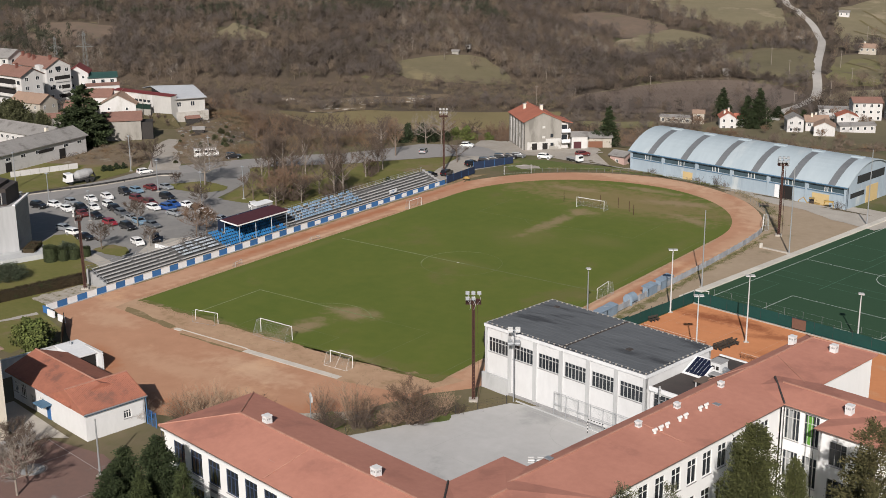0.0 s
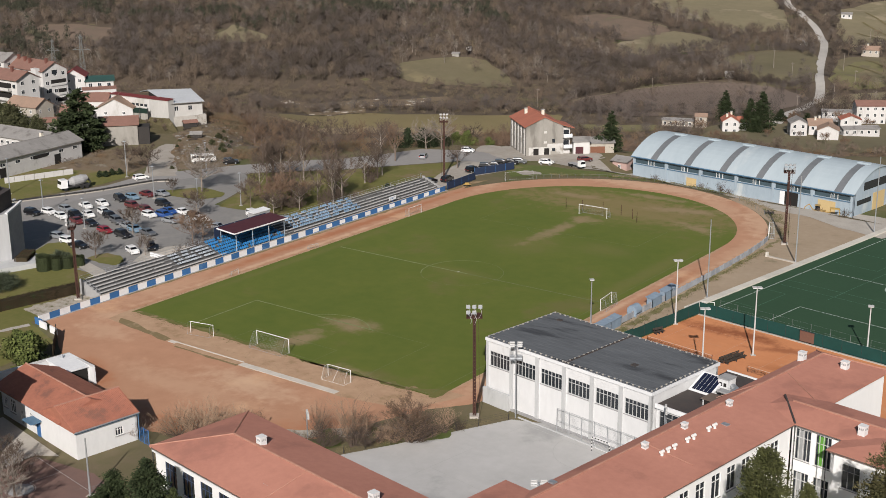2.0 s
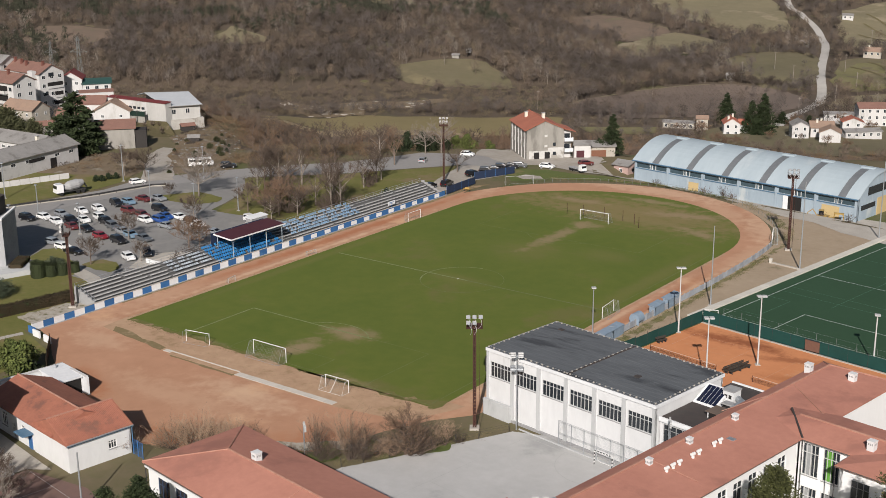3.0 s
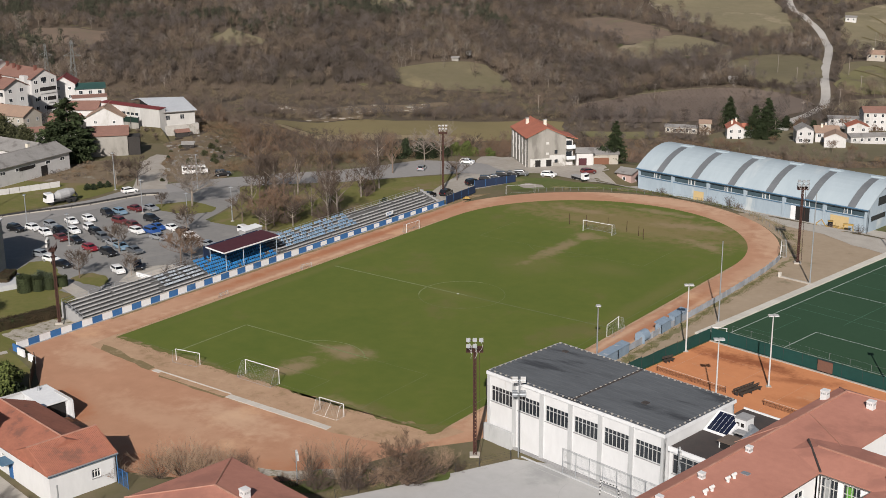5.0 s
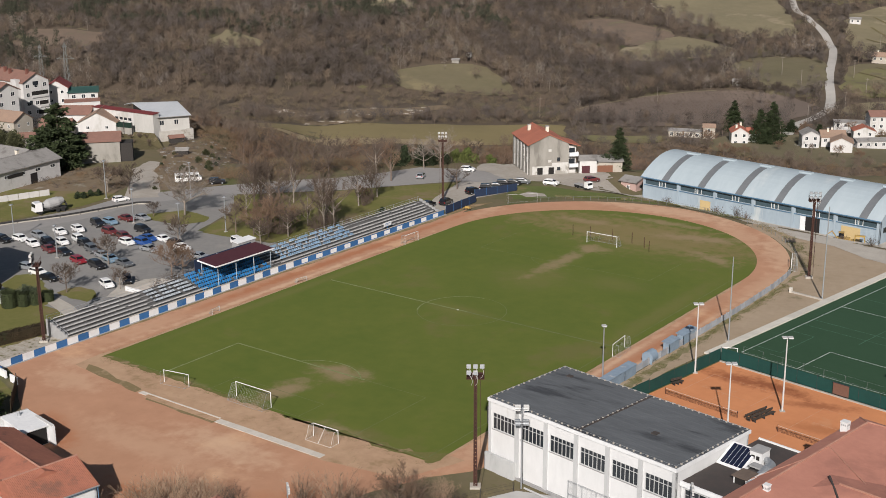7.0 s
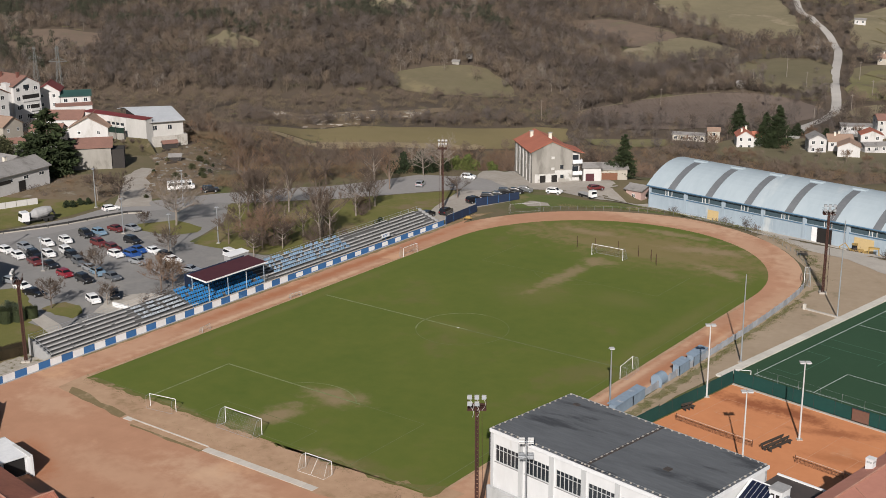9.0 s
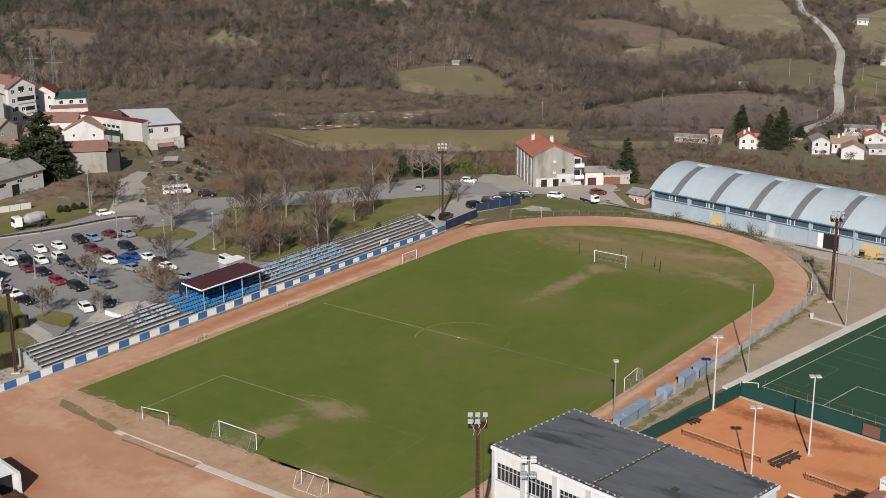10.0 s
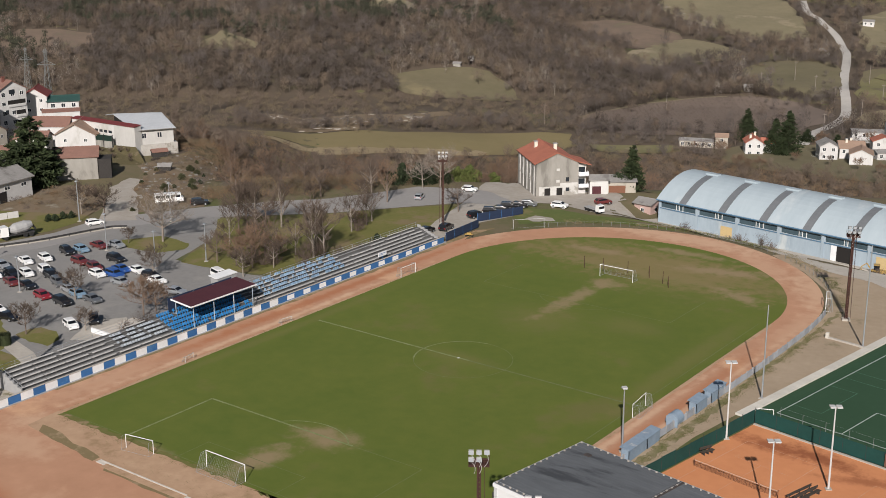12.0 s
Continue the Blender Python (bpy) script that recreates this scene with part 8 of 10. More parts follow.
# ---- pylons and poles ----
def pylon(x, y, arm, turn):
    z = land(x, y)
    t = thing("pylon", "grey steel lattice power pylon on the slope", "pylon", pose(x, y, z, 0, 0, turn), "pylons")
    h = arm + 5.4 - z
    sh = Shape()
    c = lambda k: 2.0 * (1 - k) ** 1.3 + 0.3
    N = 14
    for i in range(N):
        a, b, z0, z1 = c(i / N), c((i + 1) / N), h * i / N, h * (i + 1) / N
        ra, rb_ = [(-a, -a), (a, -a), (a, a), (-a, a)], [(-b, -b), (b, -b), (b, b), (-b, b)]
        for j in range(4):
            sh.rod((*ra[j], z0), (*rb_[j], z1), 0.08, n=4, cap=False)
            sh.rod((*ra[j], z0), (*rb_[(j + 1) % 4], z1), 0.045, n=4, cap=False)
    part("tower", sh, PYLONSTEEL, t)
    for k, w in (((arm - z) / h, 3.3), (0.97, 0.9)):
        part("cross_arm", Shape().rod((-w, 0, h * k), (w, 0, h * k), 0.1, n=4).rod((-w, 0, h * k), (0, 0, h * k + 1.5), 0.07, n=4).rod((w, 0, h * k), (0, 0, h * k + 1.5), 0.07, n=4), PYLONSTEEL, t)
    return t


pylon(-257.5, 110.6, 13.7, 35)
pylon(-411, 210, -8.3, 35)
for x, y, h in ((-142, 457, 11), (-139, 495, 11), (-167, 402, 9), (-120, 475, 9), (-105, 463, 8), (-105, 513, 10), (-121, 603, 11), (-83, 439, 9), (-87, 481, 9), (-187, 322, 10), (-82, 387, 9), (-72, 330, 9)):
    t = thing("power_pole", "weathered wooden power pole", "pole", at(x, y), "power poles")
    part("pole", Shape().rod((0, 0, 0), (0, 0, h), 0.16, 0.11, n=6), PALETRUNK, t)
    part("cross_arm", Shape().box(-0.9, 0.9, -0.06, 0.06, h - 0.7, h - 0.55), PALETRUNK, t)


# ---- fields and the hill road ----
CLEAR = {
    "valley": [(-272, 214), (-260, 231), (-239, 258), (-212, 278), (-187, 297), (-164, 308), (-152, 293), (-162, 259), (-186, 250), (-218, 231), (-254, 205)],
    "stubble": [(-256, 203), (-237, 217.5), (-218, 231.5), (-202, 241), (-187, 252), (-176, 262), (-170, 256), (-190, 236), (-209, 221), (-229, 209), (-249, 199)],
    "rocky": [(-305, 262), (-285, 268), (-267, 287), (-252, 295), (-239, 318), (-231, 312), (-242, 281), (-250, 268), (-242, 257), (-260, 240), (-275, 248), (-290, 250)],
    "clearing": [(-305, 360), (-297, 371), (-294, 378), (-278, 393), (-268, 395), (-254, 385), (-240, 378), (-239, 371), (-250, 363), (-266, 359), (-289, 350), (-299, 353)],
    "mid": [(-245, 497), (-253, 524), (-251, 555), (-243, 578), (-230, 577), (-217, 574), (-201, 566), (-194, 558), (-199, 545), (-213, 520), (-231, 503)],
    "bracken": [(-316, 556), (-309, 590), (-296, 593), (-271, 588), (-253, 586), (-255, 566), (-261, 542), (-277, 552), (-298, 560)],
    "terrace": [(-81, 421), (-85, 446), (-79, 463), (-64, 478), (-54, 448), (-68, 421)],
    "garden": [(-118, 540), (-112, 557), (-93, 570), (-74, 508), (-89, 500), (-103, 504)],
    "top": [(-303, 653), (-291, 638), (-272, 636), (-252, 622), (-220, 607), (-214, 602), (-205, 618), (-191, 627), (-189, 638), (-209, 664), (-226, 684), (-241, 708), (-256, 743), (-325, 694)],
    "right": [(-167, 484), (-176, 518), (-178, 540), (-158, 559), (-145, 562), (-123, 511), (-115, 486), (-121, 469), (-135, 464), (-145, 471), (-162, 480)],
    "vines": [(-185, 342), (-186, 360), (-186, 386), (-182, 406), (-175, 417), (-165, 430), (-154, 442), (-142, 452), (-128, 456), (-116, 456), (-97, 438), (-90, 410), (-93, 386), (-104, 378), (-112, 374), (-119, 358), (-129, 340), (-146, 329), (-166, 326), (-179, 330)],
    "bare": [(-516, 266), (-532, 292), (-511, 305), (-487, 315), (-472, 298), (-478, 287), (-498, 266)],
    "knoll": [(-426, 336), (-433, 358), (-431, 359), (-414, 357), (-398, 354), (-406, 344), (-415, 339)],
    "crest": [(-414, 470), (-422, 500), (-384, 480), (-378, 463), (-391, 462)],
    "slope": [(-163, 657), (-176, 704), (-170, 721), (-152, 752), (-106, 609), (-118, 605), (-134, 600), (-146, 624)],
    "meadow": [(-111, 511), (-114, 535), (-97, 548), (-73, 492), (-82, 475), (-97, 475)],
    "strip": [(-150, 298), (-137, 309), (-120, 320), (-112, 309), (-128, 293), (-140, 290)],
    "hamlet": [(-104, 318), (-92, 346), (-76, 352), (-40, 384), (10, 330), (-20, 285), (-90, 300)]}


def hull(pts):
    """The convex outline round the points."""
    pts = sorted(set(pts))
    turn = lambda o, a, b: (a[0] - o[0]) * (b[1] - o[1]) - (a[1] - o[1]) * (b[0] - o[0])
    out = []
    for run in (pts, pts[::-1]):
        half = []
        for p in run:
            while len(half) > 1 and turn(half[-2], half[-1], p) <= 0:
                half.pop()
            half.append(p)
        out += half[:-1]
    return out


# the fields run on a little below the tree tops that edge them
for key, reach in (("clearing", 13), ("mid", 16), ("bracken", 12), ("right", 14), ("top", 12), ("slope", 10), ("garden", 8), ("terrace", 6), ("knoll", 10), ("bare", 14), ("crest", 10)):
    CLEAR[key] = hull(CLEAR[key] + [(x + 0.6 * reach, y - 0.8 * reach) for x, y in CLEAR[key]])
drape("woodland_floor", [(-300, 20), (-180, 30), (-165, 75), (-150, 88), (-128, 66), (-105, 68), (-92, 84), (-80, 108), (-62, 122), (-30, 122), (0, 160), (330, 560), (0, 1000), (-900, 560)], material("leaf_litter", (0.115, 0.085, 0.06), (0.085, 0.068, 0.05), 0.95, big=0.02, fine=0.15, c=(0.12, 0.11, 0.055), spot=0.6), "brown leaf litter under the winter woods", "ground", 0.05, 9.0, True)
for key, mat, label in (("valley", MEADOW, "flat green meadow on the valley floor"), ("stubble", STUBBLE, "tan stubble strip on the valley floor"), ("rocky", RUBBLE, "pale rubble beside the river"), ("clearing", FIELDGREEN, "green clearing on the hillside"), ("mid", FIELD, "dry pasture on the hillside"), ("bracken", BRACKEN, "tan bracken on the hillside"), ("terrace", FIELD, "bare terrace below the hill road"), ("garden", FIELDGREEN, "green gardens beside the hill road"), ("top", FIELD, "pale pasture on the hilltop"), ("right", FIELDGREEN, "green pasture beside the hill road"), ("vines", VINE, "ploughed brown vineyard"), ("bare", BRACKEN, "dry brown clearing on the hillside"), ("knoll", FIELD, "dry grassy knoll"), ("crest", FIELD, "dry grass gap in the wood"), ("slope", FIELD, "terraced dry slope"), ("meadow", MEADOWGREEN, "green garden meadow beside the hill road"), ("strip", MEADOWGREEN, "fresh grass strip below the stone outbuilding"), ("hamlet", FIELDGREEN, "gardens round the hamlet")):
    drape("field", wavy(CLEAR[key], 2.5, 9, len(key)), mat, label, "field", 0.28, 6.0, True)


def ribbon(name, line, w, mat, label, category, up=0.22):
    for k in range(2):
        cut = [line[0]]
        for (x0, y0), (x1, y1) in zip(line, line[1:]):
            cut += [(0.75 * x0 + 0.25 * x1, 0.75 * y0 + 0.25 * y1), (0.25 * x0 + 0.75 * x1, 0.25 * y0 + 0.75 * y1)]
        line = cut + [line[-1]]
    sh = Shape()
    pts = []
    for (x0, y0), (x1, y1) in zip(line, line[1:]):
        n = max(1, int(math.dist((x0, y0), (x1, y1)) / 5))
        pts += [(x0 + (x1 - x0) * i / n, y0 + (y1 - y0) * i / n) for i in range(n)]
    pts.append(line[-1])
    edge = []
    for i, (x, y) in enumerate(pts):
        a, b = pts[max(0, i - 1)], pts[min(len(pts) - 1, i + 1)]
        d = math.dist(a, b)
        nx, ny = -(b[1] - a[1]) / d * w / 2, (b[0] - a[0]) / d * w / 2
        z = land(x, y) + bumpy(x, y) + up
        edge.append(((x + nx, y + ny, z), (x - nx, y - ny, z)))
    for (a, b), (c, d) in zip(edge, edge[1:]):
        sh.sheet([a, b, d, c])
    return setting(name, sh, mat, label, category)


HILLROAD = material("pale_hill_road", (0.46, 0.44, 0.41), (0.38, 0.36, 0.33), 0.95, big=0.1, fine=0.5)
ribbon("hill_road", [(-72, 334), (-77, 350), (-82, 368), (-86, 385), (-86, 399), (-86, 416), (-88, 432), (-100, 466), (-108, 484), (-122, 522), (-137, 568), (-148, 597), (-164, 629), (-177, 650), (-188, 662), (-197, 676), (-208, 686), (-221, 711), (-234, 741)], 4.8, HILLROAD, "pale road winding up the hill", "road")
ribbon("hill_road", [(-77, 350), (-72, 334), (-66, 329), (-59, 327), (-50, 324), (-34, 316)], 4.5, HILLROAD, "pale road through the hamlet", "road")
ribbon("farm_track", [(-120, 575), (-134, 600), (-146, 624), (-158, 660), (-176, 704)], 2.4, FIELD, "pale farm track on the slope", "track")
ribbon("field_edge", [(-251, 556), (-243, 579), (-230, 578), (-217, 575), (-201, 567)], 1.6, FIELD, "pale track round the pasture", "track")
ribbon("field_edge", [(-303, 652), (-291, 638), (-272, 635), (-252, 621), (-232, 613)], 2.2, STONE, "pale stony bank above the pasture", "track")
ribbon("field_edge", [(-179, 320), (-185, 342), (-187, 360), (-187, 387), (-184, 403), (-177, 415), (-164, 432), (-154, 443)], 2.0, FIELD, "pale track round the vineyard", "track")
for (x0, y0), (x1, y1) in (((-158, 700), (-118, 655)), ((-150, 672), (-114, 632)), ((-142, 640), (-112, 618)), ((-104, 548), (-86, 530)), ((-108, 530), (-84, 514))):
    ribbon("terrace_bank", [(x0, y0), ((x0 + x1) / 2, (y0 + y1) / 2 + 3), (x1, y1)], 1.8, BARE, "dark earth bank between garden terraces", "bank", 0.5)
stones = Shape()
rs = random.Random(12)
for k in range(520):
    x, y = rs.uniform(-306, -226), rs.uniform(240, 318)
    f = noise.noise(Vector((x / 12, y / 12, 4)))
    if inside(CLEAR["rocky"], x, y) and f > -0.05:
        w, d, z = rs.uniform(0.3, 1.5), rs.uniform(0.2, 0.6), land(x, y) + bumpy(x, y)
        c, q = 0.8, 0.6
        ring = [(-w, -d), (w * 0.8, -d * 1.2), (w * 1.1, d * 0.7), (-w * 0.7, d)]
        stones.prism([(x + a * c - b * q, y + a * q + b * c) for a, b in ring], z - 0.3, z + rs.uniform(0.1, 0.6))
tagged(part("rubble", stones, STONE), "pale broken stone on the river bank", "rubble", kind="stuff")

# ---- trees ----
def grow(seed, h, wide=1.0, limbs=6, lift=0.35):
    """A bare tree: its trunk and limbs, and its fine twigs, in a spreading uneven crown."""
    r = random.Random(seed)
    wood, fine = Shape(), Shape()

    def branch(p, d, l, rad, lev):
        bend = Vector((r.uniform(-1, 1), r.uniform(-1, 1), r.uniform(-0.2, 0.9))) * 0.22
        m = p + d * l * 0.5
        e = (d + bend).normalized()
        q = m + e * l * 0.5
        if lev <= 1:
            w = d.cross(Vector((r.uniform(-1, 1), r.uniform(-1, 1), r.uniform(-1, 1)))).normalized() * rad * 1.25
            if lev:
                fine.add([p - w, p + w, m + w, m - w, q], [(0, 1, 2, 3), (3, 2, 4)])
            else:
                fine.add([p - w, p + w, q], [(0, 1, 2)])
                return
        else:
            out = fine if lev == 2 else wood
            out.rod(p, m, rad, rad * 0.8, 3 if lev == 2 else 5, False)
            out.rod(m, q, rad * 0.8, rad * 0.5, 3 if lev == 2 else 5, False)
        for i in range((3, 8, 5, 4)[min(3, lev)] + (r.random() < 0.5)):
            k = r.uniform(0.3, 1.0)
            s = p + (m - p) * k * 2 if k < 0.5 else m + (q - m) * (k - 0.5) * 2
            a = r.uniform(0, 2 * math.pi)
            side = Vector((math.cos(a), math.sin(a), r.uniform(-0.35, 0.55)))
            nd = (e * 0.75 + side * r.uniform(0.5, 1.0) + Vector((0, 0, 0.18))).normalized()
            branch(s, nd, l * r.uniform(0.45, 0.72), max(0.017, rad * 0.5), lev - 1)

    top = h * r.uniform(0.22, 0.3)
    lean = Vector((r.uniform(-0.05, 0.05), r.uniform(-0.05, 0.05), 1.0))
    wood.rod((0, 0, -0.4), lean * top, h * 0.02, h * 0.016, 7, False)
    wood.rod(lean * top, lean * h * 0.55, h * 0.016, h * 0.008, 6, False)
    for i in range(limbs):
        a = 2 * math.pi * (i + r.uniform(-0.3, 0.3)) / limbs
        z = top * r.uniform(0.85, 1.0) + (h * 0.3) * (i % 3) / 2.2
        d = Vector((math.cos(a) * wide, math.sin(a) * wide, lift + r.uniform(0.1, 0.6))).normalized()
        branch(lean * z, d, h * r.uniform(0.26, 0.40), h * 0.0085, 3)
    branch(lean * h * 0.5, lean, h * 0.3, h * 0.008, 3)
    return wood, fine


def bushy(seed, h, stems=34, spread=0.75):
    """A leafless shrub: many stems from one foot, with sprays of very fine twigs."""
    r = random.Random(seed)
    wood, fine = Shape(), Shape()
    for i in range(stems):
        a, lean = r.uniform(0, 2 * math.pi), spread * r.uniform(0.05, 1.0)
        d = Vector((math.cos(a) * lean, math.sin(a) * lean, 1.0)).normalized()
        l = h * r.uniform(0.75, 1.0) * (1.0 - 0.12 * lean)
        p = Vector((r.gauss(0, 0.12), r.gauss(0, 0.12), -0.2))
        pts = [p]
        for k in range(4):
            d = (d + Vector((r.gauss(0, 0.1), r.gauss(0, 0.1), r.uniform(-0.02, 0.12)))).normalized()
            pts.append(pts[-1] + d * l / 4)
        for k, (u, v) in enumerate(zip(pts, pts[1:])):
            wood.rod(u, v, 0.035 * (1 - 0.2 * k), 0.035 * (1 - 0.2 * (k + 1)) + 0.004, 3, False)
        for k in range(11):
            f = r.uniform(0.35, 1.0) * 3.999
            q = pts[int(f)].lerp(pts[int(f) + 1], f % 1)
            b = r.uniform(0, 2 * math.pi)
            e = (d * 0.9 + Vector((math.cos(b), math.sin(b), r.uniform(-0.1, 0.7))) * 0.8).normalized()
            tip = q + e * h * r.uniform(0.1, 0.3)
            side = e.orthogonal().normalized() * 0.013
            fine.add([q - side, q + side, tip], [(0, 1, 2)])
            for n in range(6):
                s = q.lerp(tip, r.uniform(0.2, 1.0))
                g = (e + Vector((r.gauss(0, 0.6), r.gauss(0, 0.6), r.gauss(0.15, 0.5)))).normalized()
                side = g.orthogonal().normalized() * 0.011
                fine.add([s - side, s + side, s + g * h * r.uniform(0.04, 0.11)], [(0, 1, 2)])
    return wood, fine


TREES = {}
for i, (h, wide, limbs, lift) in enumerate(((12, 0.9, 7, 0.45), (11, 1.2, 8, 0.2), (14, 0.6, 7, 0.8), (8, 1.15, 12, 0.35), (5.5, 0.9, 8, 0.7), (6.0, 1.0, 18, 0.55))):
    wood, fine = grow(100 + i, h, wide, limbs, lift)
    TREES[i] = ({BARK: wood.mesh("trunk", BARK), PALETRUNK: wood.mesh("trunk", PALETRUNK)}, {k: fine.mesh("crown", k) for k in (TWIG, TWIG_TAN, PALETRUNK)})
for i, (h, stems, spread) in enumerate(((5.0, 52, 2.3), (4.8, 22, 0.9), (2.6, 28, 2.2))):
    wood, fine = bushy(140 + i, h, stems, spread)
    TREES[6 + i] = ({BARK: wood.mesh("trunk", TWIG), PALETRUNK: wood.mesh("trunk", PALETRUNK)}, {k: fine.mesh("crown", SHRUBTAN if k == TWIG_TAN else k) for k in (TWIG, TWIG_TAN, PALETRUNK)})


def tree(i, x, y, s=1.0, turn=0.0, tan=0, label="", z=None, name="tree"):
    t = thing(name, label or "bare deciduous tree with fine grey-brown twigs", "tree", Matrix.Translation((x, y, land(x, y) if z is None else z)) @ Matrix.Rotation(radians(turn), 4, "Z") @ Matrix.Scale(s, 4), "bare trees")
    part("trunk", TREES[i][0][PALETRUNK if tan > 1 else BARK], None, t)
    part("crown", TREES[i][1][PALETRUNK if tan == 2 else TWIG_TAN if tan == 1 else TWIG], None, t)
    return t


rt = random.Random(21)
PARKTREES = [(-92.6, 17.6, 1, 1.2), (-94.5, 19.5, 1, 0.95), (-67.1, -35.6, 3, 0.85), (-75.5, -18.7, 3, 0.85), (-60.3, -28.2, 3, 0.6), (-74.1, -0.9, 3, 0.85), (-71.7, 13.9, 3, 1.0), (-82.4, 35.7, 0, 0.95), (-84.3, 32.4, 2, 0.85), (-79.8, 25.2, 0, 0.85), (-87.5, 38.0, 0, 0.8), (-80.0, 41.5, 2, 0.8),
             (-65.3, 18.6, 3, 1.05), (-67.0, 23.0, 0, 0.75), (-59.8, 18.2, 3, 0.85), (-58.0, 28.2, 2, 0.95), (-59.4, 30.2, 0, 0.95), (-61.0, 32.5, 2, 0.75), (-64.9, 48.3, 0, 0.75), (-65.6, 54.3, 2, 0.7), (-66.5, 51.2, 3, 0.6), (-75.1, 73.4, 2, 0.75), (-55.8, 76.3, 1, 0.75), (-60.3, 10.1, 3, 0.8), (-97.6, 12.4, 3, 0.55), (-85.5, 36.0, 0, 0.95), (-82.8, 39.4, 1, 0.85), (-57.2, 30.6, 0, 0.9), (-62.4, 27.4, 0, 0.75), (-68.4, 20.4, 1, 0.75), (-63.2, 22.6, 0, 0.7), (-66.8, 57.6, 0, 0.7),
             (-120, 24, 3, 1.1), (-126, 22, 3, 1.0), (-105, 52, 0, 0.9), (-98, 60, 2, 0.9), (-92, 68, 0, 1.0), (-84, 78, 0, 0.9), (-100, 50, 3, 0.8), (-90, 62, 3, 0.8), (-81, 72, 3, 0.7)]
TANTREES = [(-57.7, -17.4, 1.1), (-56.9, -15.2, 0.85), (-63.0, 15.4, 1.0), (-66.8, 14.6, 0.9), (-61.4, 20.8, 0.9)]
for x, y, i, s in PARKTREES:
    tree(i, x, y, s * rt.uniform(0.92, 1.1), rt.uniform(0, 360), 2 if x < -92 and i == 1 else 3 if rt.random() < 0.5 else rt.random() < 0.3)
for x, y, s in TANTREES:
    tree(3, x, y, s * 0.95, rt.uniform(0, 360), 1, "tan leafless tree beside the stand")
for x, y, i, s, tan in ((15.9, -83.0, 6, 1.2, 1), (18.4, -81.4, 6, 1.0, 1), (13.4, -85.2, 6, 1.05, 1), (20.6, -79.6, 7, 1.0, 1), (22.6, -78.6, 7, 0.8, 0), (24.6, -79.0, 8, 0.9, 1), (35.6, -73.7, 7, 1.55, 1), (36.6, -72.0, 6, 0.95, 0), (32.5, -75.6, 6, 0.8, 0), (29.1, -73.4, 7, 1.15, 1), (37.6, -68.6, 6, 0.6, 0), (36.0, -71.6, 3, 0.55, 1), (40.4, -67.9, 3, 0.9, 1), (40.9, -67.5, 6, 1.45, 1), (41.6, -66.8, 6, 1.0, 0), (39.4, -69.0, 6, 0.75, 1), (42.0, -66.0, 7, 0.9, 1), (43.2, -62.6, 7, 0.95, 1), (44.2, -60.6, 8, 0.8, 0), (31.0, -75.4, 7, 0.9, 1), (32.0, -73.6, 8, 0.8, 1), (37.6, -70.4, 8, 0.9, 1), (38.6, -68.4, 8, 0.8, 0), (29.6, -76.6, 8, 0.8, 1), (27.6, -77.0, 8, 0.7, 1), (34.4, -70.6, 8, 0.7, 1), (36.8, -68.6, 8, 0.75, 1), (41.6, -63.6, 8, 0.8, 1), (8, -89, 6, 0.8, 1), (26, -79.6, 8, 0.7, 1), (10.5, -110, 3, 0.9, 0), (14, -114, 3, 1.0, 2), (5, -108, 3, 0.8, 0)):
    tree(i, x, y, s, rt.uniform(0, 360), tan, "leafless many-stemmed shrub with fine tan twigs beside the courtyard" if tan == 1 else "leafless tree beside the courtyard fence")
for x, y, i, s in ((-8, 98.5, 8, 1.0), (6, 97.4, 8, 1.2), (12, 95.6, 7, 0.8), (14, 95.2, 8, 1.0), (3, 98, 8, 0.8), (47, 86, 8, 0.9), (39, 91, 8, 0.8), (-2, 99, 8, 0.7)):
    tree(i, x, y, s, rt.uniform(0, 360), False, "small leafless shrub in front of the hall")
for x, y, i, s in ((-74.5, 94, 1, 0.95), (-77, 90, 1, 0.8)):
    tree(i, x, y, s, rt.uniform(0, 360), 2, "large bare tree with pale grey limbs beside the road")
for x, y, i, s in ((-65.6, 17.0, 6, 0.85), (-63.0, 18.4, 6, 0.8), (-61.2, 19.6, 8, 1.2), (-58.6, 26.6, 6, 0.8), (-57.4, 29.6, 8, 1.3), (-60.4, 31.2, 6, 0.9), (-84.6, 37.4, 6, 0.9), (-82.0, 34.0, 6, 0.8), (-66.2, 53.0, 6, 0.75), (-64.2, 49.4, 8, 1.2), (-55.4, 22.6, 8, 1.2), (-54.6, 32.0, 8, 1.1), (-53.6, 38.0, 8, 0.9), (-54.4, -20.0, 6, 0.8), (-53.4, -13.0, 6, 0.7), (-53.0, -24.6, 8, 1.2)):
    tree(i, x, y, s, rt.uniform(0, 360), 0, "dense leafless brown thicket under the trees", name="shrub")
for x, y, i, s in ((-77.4, 286, 3, 0.85), (-72.9, 285, 3, 0.75), (-70.8, 291, 3, 0.7), (-97, 312, 3, 0.9), (-94, 309, 3, 0.8), (-108, 312, 3, 0.6), (-66, 314, 3, 0.6), (-40, 312, 3, 0.7), (-30, 306, 3, 0.7), (-52, 314, 4, 0.8), (-100, 334, 0, 0.7), (-66, 340, 3, 0.9), (-62, 350, 0, 0.7), (-36, 352, 3, 0.9), (-54, 366, 3, 0.9), (-72, 358, 3, 0.8)):
    tree(i, x, y, s, rt.uniform(0, 360), i == 3, "bare garden tree in the hamlet")
